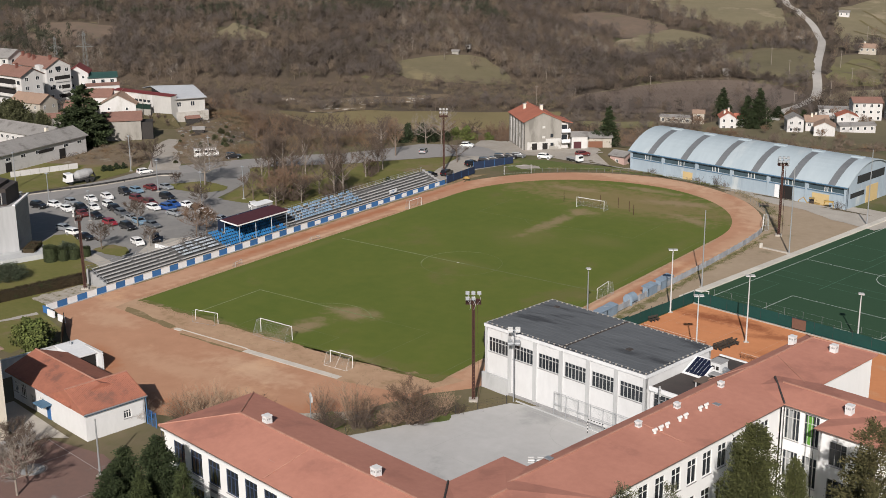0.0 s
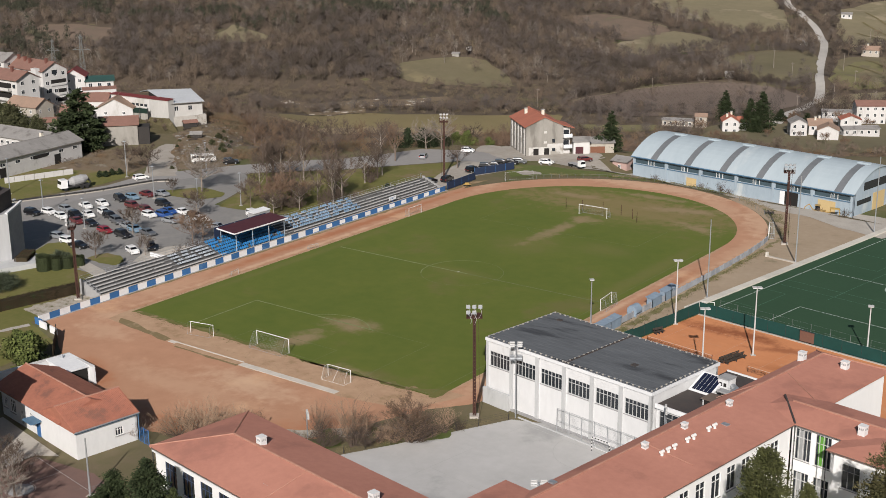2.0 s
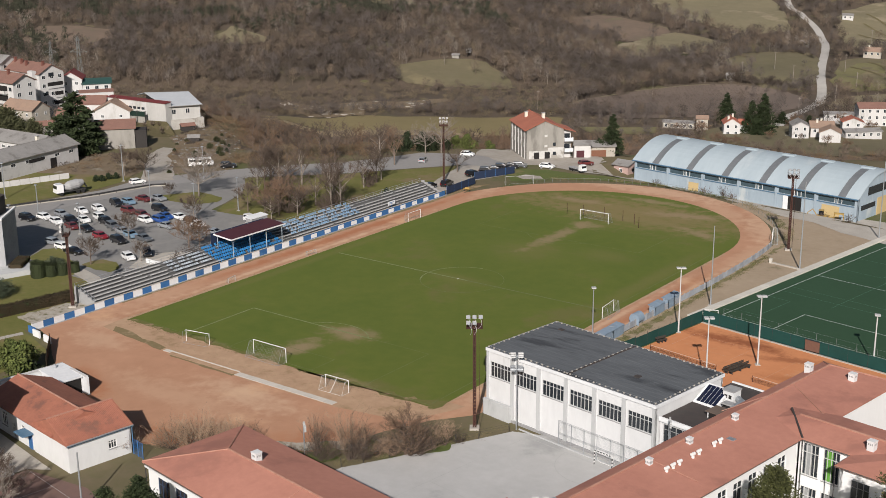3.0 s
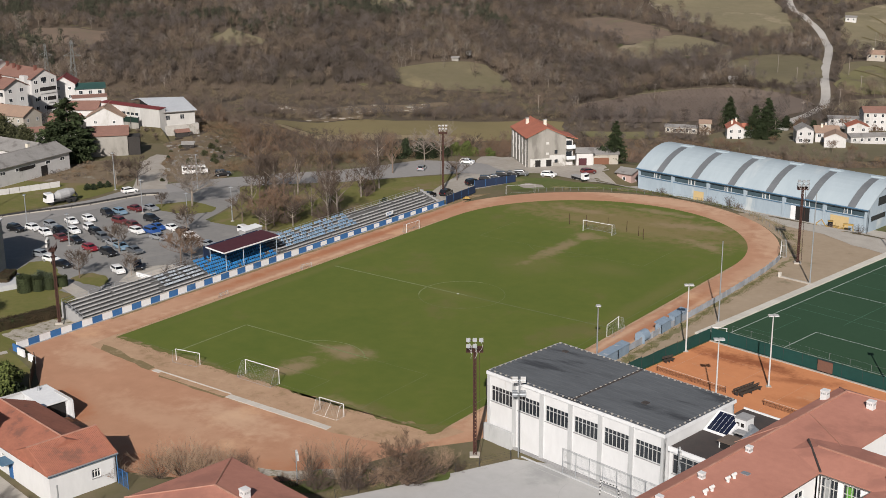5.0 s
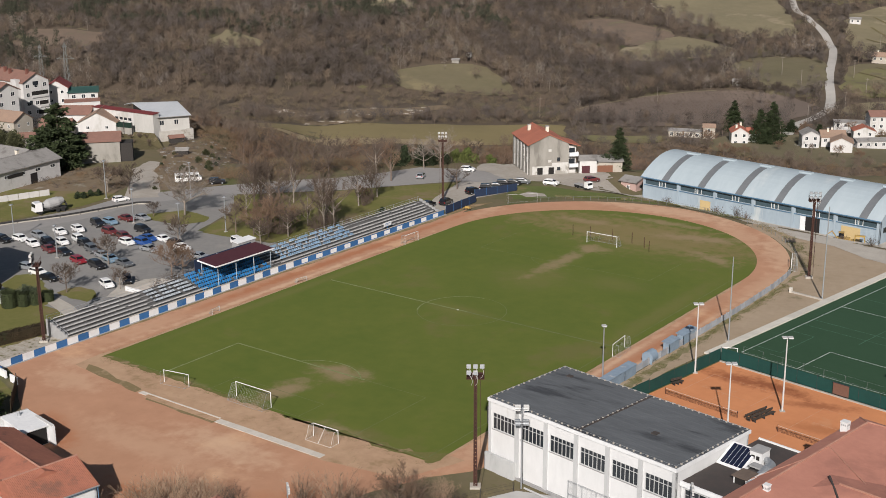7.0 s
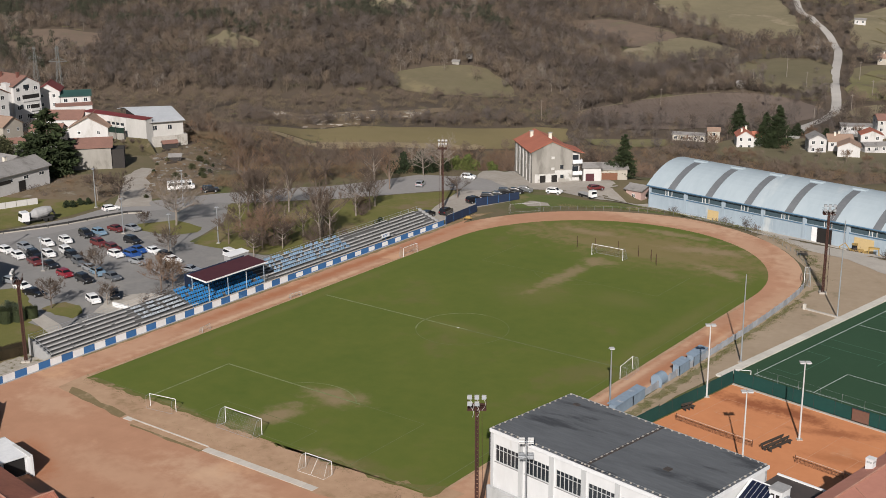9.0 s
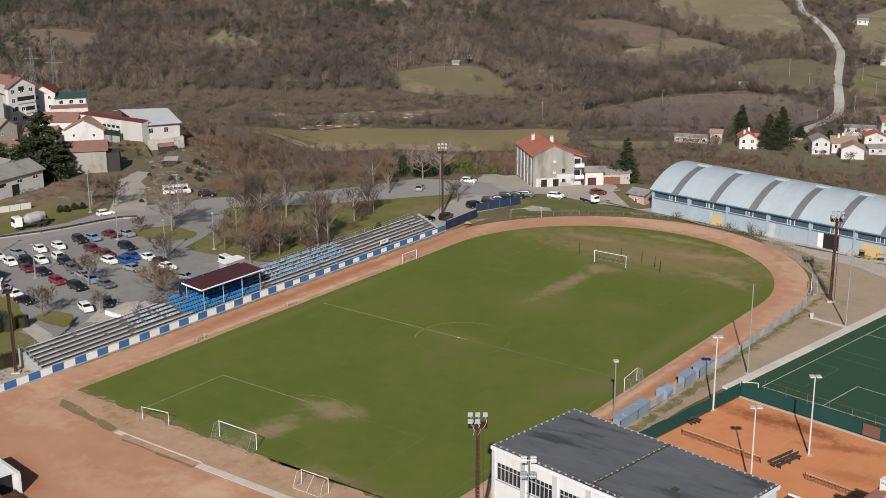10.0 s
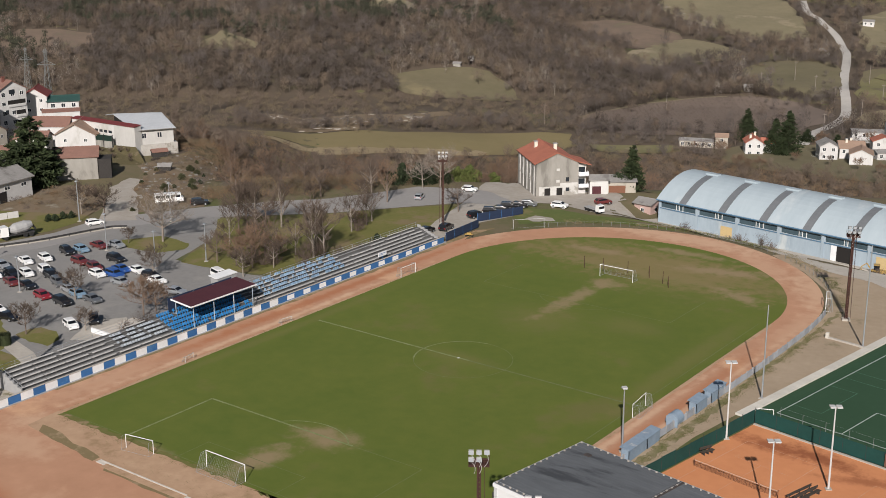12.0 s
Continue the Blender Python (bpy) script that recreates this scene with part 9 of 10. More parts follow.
# edge of the valley behind the road
for k in range(230):
    s, l = rt.uniform(122, 205), rt.uniform(-95, 78)
    x, y = -0.6 * s + 0.8 * l, 0.8 * s + 0.6 * l
    if (x > -74 and y < 126 and x < -20 and l > 4) or s < 127 + 0.22 * max(0, l) or (l < -62 and s < 178):
        continue
    tree(rt.choice((0, 2, 3, 3, 4)), x, y, rt.uniform(0.55, 0.85), rt.uniform(0, 360), rt.random() < 0.6, "bare tree on the valley slope behind the road")


def boughs(seed, h, r0, count, per, mat, size=0.34, shape=0.7, lift=0.15):
    """Ragged crown of a conifer: sprays gathered along many uneven boughs."""
    r = random.Random(seed)
    sh = Shape()
    for k in range(count):
        f = (k + r.random()) / count
        f = 1 - (1 - f) ** 0.75
        z0, a = h * (0.05 + 0.95 * f), r.uniform(0, 2 * math.pi)
        L = (r0 * (1 - f) ** shape + 0.25) * r.uniform(0.55, 1.15)
        rise = r.uniform(-0.35, 0.25) + lift
        for j in range(max(6, int(per * (0.3 + 0.7 * L / r0)))):
            q = r.uniform(0.25, 1.0) ** 0.8
            wide = 0.20 * L * (1.15 - q) + 0.12
            b = a + r.gauss(0, 0.1)
            p = Vector((L * q * math.cos(b), L * q * math.sin(b), z0 + L * rise * q)) + Vector((r.gauss(0, wide), r.gauss(0, wide), r.gauss(0, wide * 0.7)))
            d = Vector((math.cos(b) + r.gauss(0, 0.5), math.sin(b) + r.gauss(0, 0.5), rise + r.gauss(0, 0.4))).normalized()
            side = d.cross(Vector((r.gauss(0, 1), r.gauss(0, 1), 1.2))).normalized()
            s = size * r.uniform(0.5, 1.5)
            sh.add([p - d * s * 0.6, p + side * s * 0.26, p + d * s * 0.8, p - side * s * 0.26], [(0, 1, 2, 3)])
    return sh.mesh("crown", mat)


def leafy(seed, h, rx, n, mat, size=0.4, low=0.1):
    """Crown of an evergreen broadleaf tree or bush: small leaf clumps gathered in uneven bulges."""
    r = random.Random(seed)
    sh = Shape()
    lumps = []
    many = 16
    for k in range(many):
        f = low + (1 - low) * (k + 0.5) / many
        w = rx * math.sin(math.pi * min(0.97, 0.18 + 0.8 * f)) ** 0.7
        a = r.uniform(0, 6.28)
        q = r.uniform(0.1, 0.75) * w
        lumps.append((Vector((q * math.cos(a), q * math.sin(a), h * f)), r.uniform(0.25, 0.55) * rx))
    for k in range(n):
        c, rad = r.choice(lumps)
        d = Vector((r.gauss(0, 1), r.gauss(0, 1), r.gauss(0, 1))).normalized()
        p = c + d * rad * r.uniform(0.66, 1.12)
        t = d.orthogonal().normalized()
        b = d.cross(t)
        an = r.uniform(0, 6.28)
        t, b = t * math.cos(an) + b * math.sin(an), b * math.cos(an) - t * math.sin(an)
        tilt = d * r.uniform(-1.1, 1.1)
        s = size * r.uniform(0.5, 1.4)
        sh.add([p - (t + tilt) * s * 0.5, p + b * s * 0.3, p + (t + tilt) * s * 0.5, p - b * s * 0.3], [(0, 1, 2, 3)])
    return sh.mesh("crown", mat)


SPRUCE = [boughs(5, 11, 3.2, 190, 46, CONIFER, 0.42, 0.85, -0.05), boughs(6, 11, 3.0, 170, 40, CONIFER, 0.42, 0.8, -0.1)]
TRUNK = Shape().rod((0, 0, -0.3), (0, 0, 9.8), 0.22, 0.04, n=7).mesh("trunk", BARK)


def conifer(i, x, y, h, w, label, z=None):
    t = thing("conifer", label, "conifer", Matrix.Translation((x, y, land(x, y) if z is None else z)) @ Matrix.Rotation(x, 4, "Z") @ Matrix.Diagonal((w / 3.0, w / 3.0, h / 11, 1)))
    part("trunk", TRUNK, None, t)
    part("crown", SPRUCE[i], None, t)


conifer(0, -34.0, 121, 12.0, 3.4, "dark green spruce beside the hut")
conifer(0, -102, 350, 14, 4.4, "dark spruce behind the white house")
conifer(1, -80, 327, 15, 4.6, "dark spruce beside the white house")
conifer(0, -75.5, 330, 18, 5.6, "tall dark spruce beside the white house")
conifer(1, -58, 338, 9, 3.4, "dark spruce in a hamlet garden")
conifer(1, -79, 360, 6, 3.6, "dark garden conifer beside the hill road")
cedar = thing("cedar", "broad dark cedar among the village houses", "conifer", pose(-160.4, 33.7, land(-160.4, 33.7)))
part("trunk", Shape().rod((0, 0, -0.5), (0, 0, 15), 0.55, 0.08, n=8), BARK, cedar)
part("crown", boughs(7, 17.5, 8.6, 120, 130, CONIFER, 0.85, 0.62, 0.0), None, cedar)
NEAR = [boughs(31, 11, 3.5, 300, 300, CONIFER, 0.142, 0.8), boughs(32, 11, 3.3, 280, 290, material("light_conifer", (0.05, 0.062, 0.02), (0.038, 0.05, 0.018), 0.9, big=0.4, fine=2.0, island=0.4), 0.136, 0.9, -0.05)]


def near_conifer(i, u, v, h, w, label):
    x, y = S(u, v)
    t = thing("conifer", label, "conifer", Matrix.Translation((x, y, 0)) @ Matrix.Rotation(u, 4, "Z") @ Matrix.Diagonal((w / 3.2, w / 3.2, h / 11, 1)))
    part("trunk", TRUNK, None, t)
    part("crown", NEAR[i], None, t)


for i, u, v, h, w in ((0, 10.0, -20, 16.4, 5.2), (0, 6.2, -22, 14.6, 4.6), (0, 8.0, -25, 13.5, 4.4), (1, 16.5, -21, 15.8, 3.4), (1, 13, -24, 14.6, 3.6), (0, 20, -22, 12.5, 3.0), (1, 24, -22, 10.5, 2.6)):
    near_conifer(i, u, v, h, w, "dense dark conifer in front of the school" if i == 0 else "lighter green conifer in front of the school")
EVER = [boughs(41, 12, 3.0, 330, 320, OLIVE, 0.138, 0.55, 0.45), boughs(42, 12, 3.3, 120, 240, material("grey_olive_leaves", (0.10, 0.10, 0.06), (0.07, 0.075, 0.042), 0.9, island=0.45), 0.13, 0.5, 0.5), boughs(43, 12, 3.2, 170, 380, material("bronze_evergreen", (0.105, 0.088, 0.036), (0.06, 0.062, 0.026), 0.9, big=0.5, fine=2.0, island=0.4), 0.13, 0.45, 0.2)]
for i, u, v, h, w in ((0, 59.3, 20.5, 20.6, 4.6), (2, 69.3, 27, 21.6, 5.2), (1, 57, 2, 19.4, 3.2), (1, 59, 6, 18.6, 2.8), (1, 55, -4, 17, 3.0), (0, 62.4, 23.5, 16.5, 2.6), (2, 72, 22, 18, 3.6)):
    x, y = S(u, v)
    t = thing("evergreen_tree", "dense olive-green evergreen tree in front of the school" if i == 0 else "bronze-tinted open evergreen tree in front of the school" if i == 2 else "grey-green olive tree in front of the school", "tree", Matrix.Translation((x, y, 0)) @ Matrix.Rotation(v, 4, "Z") @ Matrix.Diagonal((w / 3.2, w / 3.2, h / 12, 1)))
    part("trunk", TRUNK, None, t)
    part("crown", EVER[i], None, t)
BUSHES = [leafy(51, 2.6, 1.5, 1800, BUSH, 0.28, 0.0), leafy(52, 2.2, 1.4, 1800, material("dark_bush_leaves", (0.03, 0.042, 0.018), (0.022, 0.032, 0.014), 0.9, island=0.4), 0.26, 0.0), boughs(53, 2.6, 1.5, 110, 60, material("dull_olive_leaves", (0.09, 0.092, 0.045), (0.06, 0.064, 0.03), 0.9, island=0.4), 0.2, 0.4, 0.4)]


def bush(i, x, y, s, label, sz=1.0):
    tagged(part("bush", BUSHES[i], None, m=Matrix.Translation((x, y, land(x, y) - 0.2)) @ Matrix.Rotation(x * 3, 4, "Z") @ Matrix.Diagonal((s, s, s * sz, 1))), label, "bush", "bushes")


for i, x, y, s in ((0, -27.5, -80.5, 2.0), (0, -25, -82.5, 1.8), (0, -31, -80, 1.7), (1, -23.5, -81, 1.3), (1, -127, 13.4, 0.75), (1, -125.6, 14.4, 0.75), (1, -126, 16.9, 0.75), (1, -125.1, 18.4, 0.75), (0, -100, 130, 2.6), (0, -96, 134, 2.4), (0, -88, 128, 2.2), (0, -92, 122, 2.0), (1, -36, 118, 2.0), (1, -58, 116, 1.6), (1, -54, 124, 1.4), (1, -54, 44, 1.0), (0, 31, -73.5, 0.6), (0, 36.5, -70, 0.7), (0, 39.5, -66, 0.6), (0, 33, -74, 0.5)):
    bush(i, x, y, s, "rounded dark evergreen garden bush" if i else "light green rounded garden bush")
for x, y, s, sz in ((-86, 88, 1.3, 1.1), (-83.5, 90, 1.7, 1.4), (-80.5, 92.5, 1.8, 1.3), (-78, 95, 1.5, 1.2), (-75.5, 98, 1.2, 1.1)):
    bush(1, x, y, s, "dark evergreen shrub behind the road", sz)
for x, y, s, sz in ((-76, 103.6, 1.2, 1.3), (-73.5, 105, 1.3, 1.3), (-70, 112, 1.2, 1.0)):
    bush(0, x, y, s, "fresh green shrub beside the gravel yard", sz)
for x, y, z, s in ((-173, 65.6, 1.6, 0.6), (-170, 66.4, 1.9, 0.5), (-167.4, 67.6, 2.2, 0.6), (-165, 68.2, 2.3, 0.45), (-171, 63, 1.0, 0.5), (-166, 64, 1.2, 0.55), (-162, 66.4, 1.3, 0.5), (-160, 65, 0.8, 0.45)):
    tree(8, x, y, 1.1 * s, x * 40, 0, "low leafless shrub on the garden bank", z, "shrub")
for x, y, s, sz in ((-196, 36, 2.6, 1.3), (-191, 33, 2.2, 1.2), (-184, 36, 1.8, 1.4), (-204, 38, 2.4, 1.3)):
    bush(2, x, y, s, "tall olive-green evergreen among the village houses", sz)
for k in range(34):
    x, y = rt.uniform(-150, -112), rt.uniform(28, 84)
    if inside([(-119, 30), (-128, 38), (-148, 60), (-158, 78), (-152, 88), (-126, 60), (-110, 46)], x, y):
        bush(2 if k % 3 else 1, x, y, rt.uniform(0.3, 0.7), "scruffy olive garden bush among rubble")


def clipped(seed, w, d, h, n, size=0.16, round_=0.35):
    """A clipped hedge or bush: a solid core under a coat of short sprays."""
    r = random.Random(seed)
    sh = Shape()
    core = [(-w * 0.95, -d * 0.9), (w * 0.95, -d * 0.9), (w * 0.95, d * 0.9), (-w * 0.95, d * 0.9)] if w != d else [(0.88 * w * math.cos(k * 0.5236), 0.88 * w * math.sin(k * 0.5236)) for k in range(12)]
    sh.prism(core, 0, h * 0.92)
    for k in range(n):
        a = r.uniform(0, 6.28)
        side = r.random() < 0.6
        if w == d:
            q = 1.0 if side else r.random() ** 0.5
            x, y, nx, ny = w * q * math.cos(a), w * q * math.sin(a), math.cos(a), math.sin(a)
        else:
            x, y, nx, ny = r.uniform(-w, w), (r.choice((-d, d)) if side else r.uniform(-d, d)), 0.0, 0.0
            ny = math.copysign(1.0, y) if side else 0.0
        z = r.uniform(0.05, 1.0) * h if side else h * r.uniform(0.9, 1.04)
        wave = 0.07 * math.sin(1.7 * x) + 0.05 * math.sin(4.1 * x + y)
        if side and z > h * 0.85:
            x, y = x - nx * round_ * (z / h - 0.85) * 2, y - ny * round_ * (z / h - 0.85) * 2
        p = Vector((x + nx * wave, y + ny * wave, z + (0 if side else wave)))
        g = Vector((nx + r.gauss(0, 0.6), ny + r.gauss(0, 0.6), r.gauss(0.2, 0.6) if side else 0.8)).normalized()
        t = g.orthogonal().normalized() * size * 0.35
        l = g * size * r.uniform(0.5, 1.3)
        sh.add([p - l * 0.4 - t, p - l * 0.4 + t, p + l], [(0, 1, 2)])
    return sh


hedge = thing("hedge", "low brown clipped hedge along the lawn", "hedge", pose(-54.0, -65.5, 0, 0, 0, 79))
part("foliage", clipped(3, 14.2, 0.95, 1.9, 9000), HEDGE, hedge)
planting = thing("hedge", "brown clipped hedge on the tower planter", "hedge", pose(-76.2, -46.0, 1.0, 0, 0, 128))
part("foliage", clipped(4, 3.2, 1.2, 0.95, 1800), HEDGE, planting)
ROUND = clipped(5, 1.2, 1.2, 2.7, 2600, 0.15).mesh("foliage", material("clipped_box_leaves", (0.05, 0.062, 0.025), (0.032, 0.042, 0.018), 0.9, island=0.4))
for x, y, s, sz in ((-68.4, -47.4, 1.12, 1.05), (-67.0, -45.3, 1.0, 1.0), (-66.0, -43.4, 0.95, 0.95), (-65.6, -40.8, 0.9, 0.85)):
    b = thing("clipped_bush", "clipped rounded evergreen bush on the lawn", "bush", pose(x, y, 0) @ Matrix.Rotation(x * 5, 4, "Z") @ Matrix.Diagonal((s, s, s * sz, 1)), "bushes")
    part("foliage", ROUND, None, b)
YEW = boughs(57, 2.6, 2.6, 120, 90, material("grey_green_juniper", (0.085, 0.10, 0.062), (0.05, 0.065, 0.038), 0.9, island=0.4), 0.2, 0.35, 0.25)
for x, y, s, sz in ((-64.8, -59.6, 1.2, 0.95), (-67.6, -62.0, 1.2, 0.9), (-67.6, -43.8, 0.9, 1.3), (-69.5, -45.2, 0.7, 1.2)):
    b = thing("juniper", "low spreading grey-green juniper on the lawn", "bush", pose(x, y, 0) @ Matrix.Rotation(x * 5, 4, "Z") @ Matrix.Diagonal((s, s, s * sz, 1)), "bushes")
    part("foliage", YEW, None, b)


def template(seed, h, w, n, trunk=True, thin=0.13):
    """A far leafless plant: short twigs over an uneven crown of three or four lobes."""
    r = random.Random(seed)
    v, f = [], []

    def tri(a, b, c):
        f.append((len(v), len(v) + 1, len(v) + 2))
        v.extend((tuple(a), tuple(b), tuple(c)))

    if trunk:
        tri((-0.1, 0, 0), (0.1, 0, 0), (0, 0, h * 0.85))
        tri((0, -0.1, 0), (0, 0.1, 0), (w * 0.3, 0, h * 0.7))
    lobes = []
    for k in range(4):
        a = k * 1.57 + r.uniform(-0.5, 0.5)
        q = r.uniform(0.2, 0.5) * w
        lobes.append((Vector((q * math.cos(a), q * math.sin(a), h * (r.uniform(0.48, 0.72) if trunk else r.uniform(0.3, 0.55)))), Vector((w * r.uniform(0.5, 0.72), w * r.uniform(0.5, 0.72), h * r.uniform(0.24, 0.36)))))
    for k in range(n):
        c, s = lobes[k % 4]
        d = Vector((r.gauss(0, 1), r.gauss(0, 1), r.gauss(0.25, 1))).normalized()
        p = c + Vector((d.x * s.x, d.y * s.y, d.z * s.z)) * r.uniform(0.7, 1.04)
        out = (d + Vector((r.gauss(0, 0.25), r.gauss(0, 0.25), r.gauss(0.3, 0.25)))).normalized()
        along = (Vector((r.gauss(0, 0.6), r.gauss(0, 0.6), 1.0)) + d * 0.5)
        along = (along - out * along.dot(out) * 0.8).normalized()
        side = along.cross(out).normalized() * thin * r.uniform(0.6, 1.5)
        l = along * h * r.uniform(0.06, 0.15)
        p.z = max(0.1, p.z)
        tri(p - side - l * 0.4, p + side - l * 0.4, p + l)
    return np.array(v), np.array(f)


def scatter(name, mat, label, category, spots, temps, sink=0.3):
    vs, fs, o = [], [], 0
    for i, (x, y, s, sz, a) in enumerate(spots):
        v, f = temps[i % len(temps)]
        c, q = math.cos(a), math.sin(a)
        p = np.empty_like(v)
        p[:, 0] = x + s * (v[:, 0] * c - v[:, 1] * q)
        p[:, 1] = y + s * (v[:, 0] * q + v[:, 1] * c)
        p[:, 2] = land(x, y) + bumpy(x, y) - sink + s * sz * v[:, 2]
        vs.append(p)
        fs.append(f + o)
        o += len(v)
    v, f = np.concatenate(vs), np.concatenate(fs)
    me = bpy.data.meshes.new(name)
    me.vertices.add(len(v))
    me.vertices.foreach_set("co", v.ravel())
    me.loops.add(3 * len(f))
    me.loops.foreach_set("vertex_index", f.ravel())
    me.polygons.add(len(f))
    me.polygons.foreach_set("loop_start", np.arange(0, 3 * len(f), 3))
    me.update(calc_edges=True)
    me.materials.append(mat)
    return tagged(new(name, me), label, category, kind="stuff")


rw = random.Random(77)
wood, grey, scrub, pines, pale, rusty, dark, warm = [], [], [], [], [], [], [], []
road_line = [(-50, 324), (-72, 334), (-86, 385), (-88, 432), (-108, 484), (-137, 568), (-164, 629), (-188, 662), (-208, 686), (-234, 741)]


def near_road(x, y):
    for (x0, y0), (x1, y1) in zip(road_line, road_line[1:]):
        dx, dy = x1 - x0, y1 - y0
        k = min(1, max(0, ((x - x0) * dx + (y - y0) * dy) / (dx * dx + dy * dy)))
        if math.hypot(x - x0 - k * dx, y - y0 - k * dy) < 4.5:
            return True
    return False


s = 134.0
while s < 830:
    step = 3.2 + 0.0028 * (s - 150)
    half = 0.385 * (s + 245) + 25
    l = -half
    while l < half:
        px, pl = s + rw.uniform(-1, 1) * step * 0.7, l + rw.uniform(-1, 1) * step * 0.7
        l += step * 1.1
        x, y = -0.6 * px + 0.8 * pl, 0.8 * px + 0.6 * pl
        if any(inside(c, x, y) for c in CLEAR.values()):
            if rw.random() > 0.015:
                continue
        if near_road(x, y):
            continue
        dens = noise.noise(Vector((x / 60, y / 60, 3)))
        open_east = ease(150, 260, pl) * 0.55 if px > 440 else ease(60, 140, pl) * 0.35
        if rw.random() < open_east - 0.25 * dens - 0.05 or (px < 182 and pl < -62) or (px < 145 and pl > -5) or (px < 180 and 20 < pl < 60 and rw.random() < 0.5):
            continue
        if px < 300:
            (rusty if rw.random() < 0.65 else scrub if rw.random() < 0.4 else wood).append((x, y, rw.uniform(0.5, 0.85), rw.uniform(0.8, 1.1), rw.uniform(0, 6.3)))
            continue
        if 345 < px < 440 and pl < 60:
            if rw.random() < 0.75:
                (scrub if rw.random() < 0.8 else wood).append((x, y, rw.uniform(0.5, 0.9), rw.uniform(0.8, 1.1), rw.uniform(0, 6.3)))
            continue
        if px < 350 and pl > 52:
            if rw.random() < 0.7:
                (scrub if rw.random() < 0.55 else grey).append((x, y, rw.uniform(0.4, 0.75), rw.uniform(0.8, 1.1), rw.uniform(0, 6.3)))
            continue
        if px < 350:
            continue
        tone = noise.noise(Vector((x / 45, y / 45, 9)))
        clump = 1.0 + 0.3 * noise.noise(Vector((x / 14, y / 14, 1)))
        big_ = rw.uniform(0.75, 1.1) * clump
        if px > 560 and pl < 60 and noise.noise(Vector((x / 35, y / 35, 5))) > 0.2:
            pines.append((x, y, rw.uniform(0.6, 0.9), rw.uniform(0.9, 1.2), rw.uniform(0, 6.3)))
        elif tone > 0.1 and rw.random() < 0.2:
            pale.append((x, y, big_ * 0.9, rw.uniform(0.9, 1.15), rw.uniform(0, 6.3)))
        elif rw.random() < 0.3 - 0.5 * tone:
            dark.append((x, y, big_, rw.uniform(0.85, 1.1), rw.uniform(0, 6.3)))
        elif rw.random() < 0.18 + 0.3 * tone:
            warm.append((x, y, big_, rw.uniform(0.85, 1.1), rw.uniform(0, 6.3)))
        elif tone < -0.05 or rw.random() < 0.25:
            grey.append((x, y, big_, rw.uniform(0.85, 1.1), rw.uniform(0, 6.3)))
        elif rw.random() < 0.12:
            scrub.append((x, y, big_ * 1.2, rw.uniform(0.85, 1.1), rw.uniform(0, 6.3)))
        else:
            wood.append((x, y, big_, rw.uniform(0.85, 1.1), rw.uniform(0, 6.3)))
    s += step
for k in range(90):
    pines.append((rw.gauss(-500, 16), rw.gauss(250, 12), rw.uniform(0.7, 1.0), 1.0, rw.uniform(0, 6.3)))
far_edge = [(-292, 232), (-274, 229), (-249, 257), (-217, 280), (-191, 303), (-158, 325), (-126, 346)]
for k in range(270):
    i, q, o = rw.randrange(6), rw.random(), rw.uniform(0, 13)
    x, y = (far_edge[i][j] * (1 - q) + far_edge[i + 1][j] * q + o * (-0.6, 0.8)[j] for j in (0, 1))
    (grey if rw.random() < 0.55 else wood if rw.random() < 0.6 else scrub).append((x, y, rw.uniform(0.45, 0.95), rw.uniform(0.8, 1.15), rw.uniform(0, 6.3)))
low, vines = [], []
for i in range(64):
    for k in range(110):
        a, b = -60 + 2.1 * i, 1.35 * k
        x, y = -186 + 0.8 * a - 0.6 * b + 70, 320 + 0.6 * a + 0.8 * b - 20
        if inside(CLEAR["vines"], x, y) and rw.random() < 0.85:
            vines.append((x + rw.gauss(0, 0.2), y + rw.gauss(0, 0.2), rw.uniform(0.26, 0.46), rw.uniform(0.8, 1.3), rw.uniform(0, 6.3)))
for k in range(900):
    x, y = rw.uniform(-160, -108), rw.uniform(8, 92)
    if inside([(-119, 29), (-128, 38), (-144, 56), (-157, 66), (-158, 78), (-152, 90), (-140, 82), (-108, 46)], x, y) or inside([(-150, 12), (-126, 24), (-131, 33), (-148, 42), (-154, 34)], x, y):
        (low, rusty, scrub)[k % 3].append((x, y, rw.uniform(0.2, 0.55), rw.uniform(0.5, 0.9), rw.uniform(0, 6.3)))
for k in range(900):
    x, y = rw.uniform(-124, -84), rw.uniform(54, 96)
    if inside([(-122, 63), (-112, 57), (-99, 70), (-87, 84), (-94, 95), (-110, 78)], x, y):
        (low if rw.random() < 0.45 else scrub).append((x, y, rw.uniform(0.3, 0.6), rw.uniform(0.5, 0.9), rw.uniform(0, 6.3)))
for k in range(1500):
    x, y = rw.uniform(-136, -76), rw.uniform(46, 124)
    if inside([(-117, 47), (-105, 50), (-97, 62), (-90, 74), (-81, 90), (-84, 108), (-100, 122), (-122, 108), (-134, 90), (-118, 66)], x, y):
        (rusty if rw.random() < 0.7 else scrub).append((x, y, rw.uniform(0.32, 0.68), rw.uniform(0.7, 1.2), rw.uniform(0, 6.3)))
for cx, cy, sp, n in ((-579, 307, 20, 70), (-423, 366, 9, 16), (-410, 372, 9, 16), (-412, 415, 10, 20), (-376, 450, 12, 24), (-339, 478, 12, 24)):
    for k in range(n):
        pines.append((rw.gauss(cx, sp), rw.gauss(cy, sp), rw.uniform(0.6, 0.95), rw.uniform(0.9, 1.2), rw.uniform(0, 6.3)))
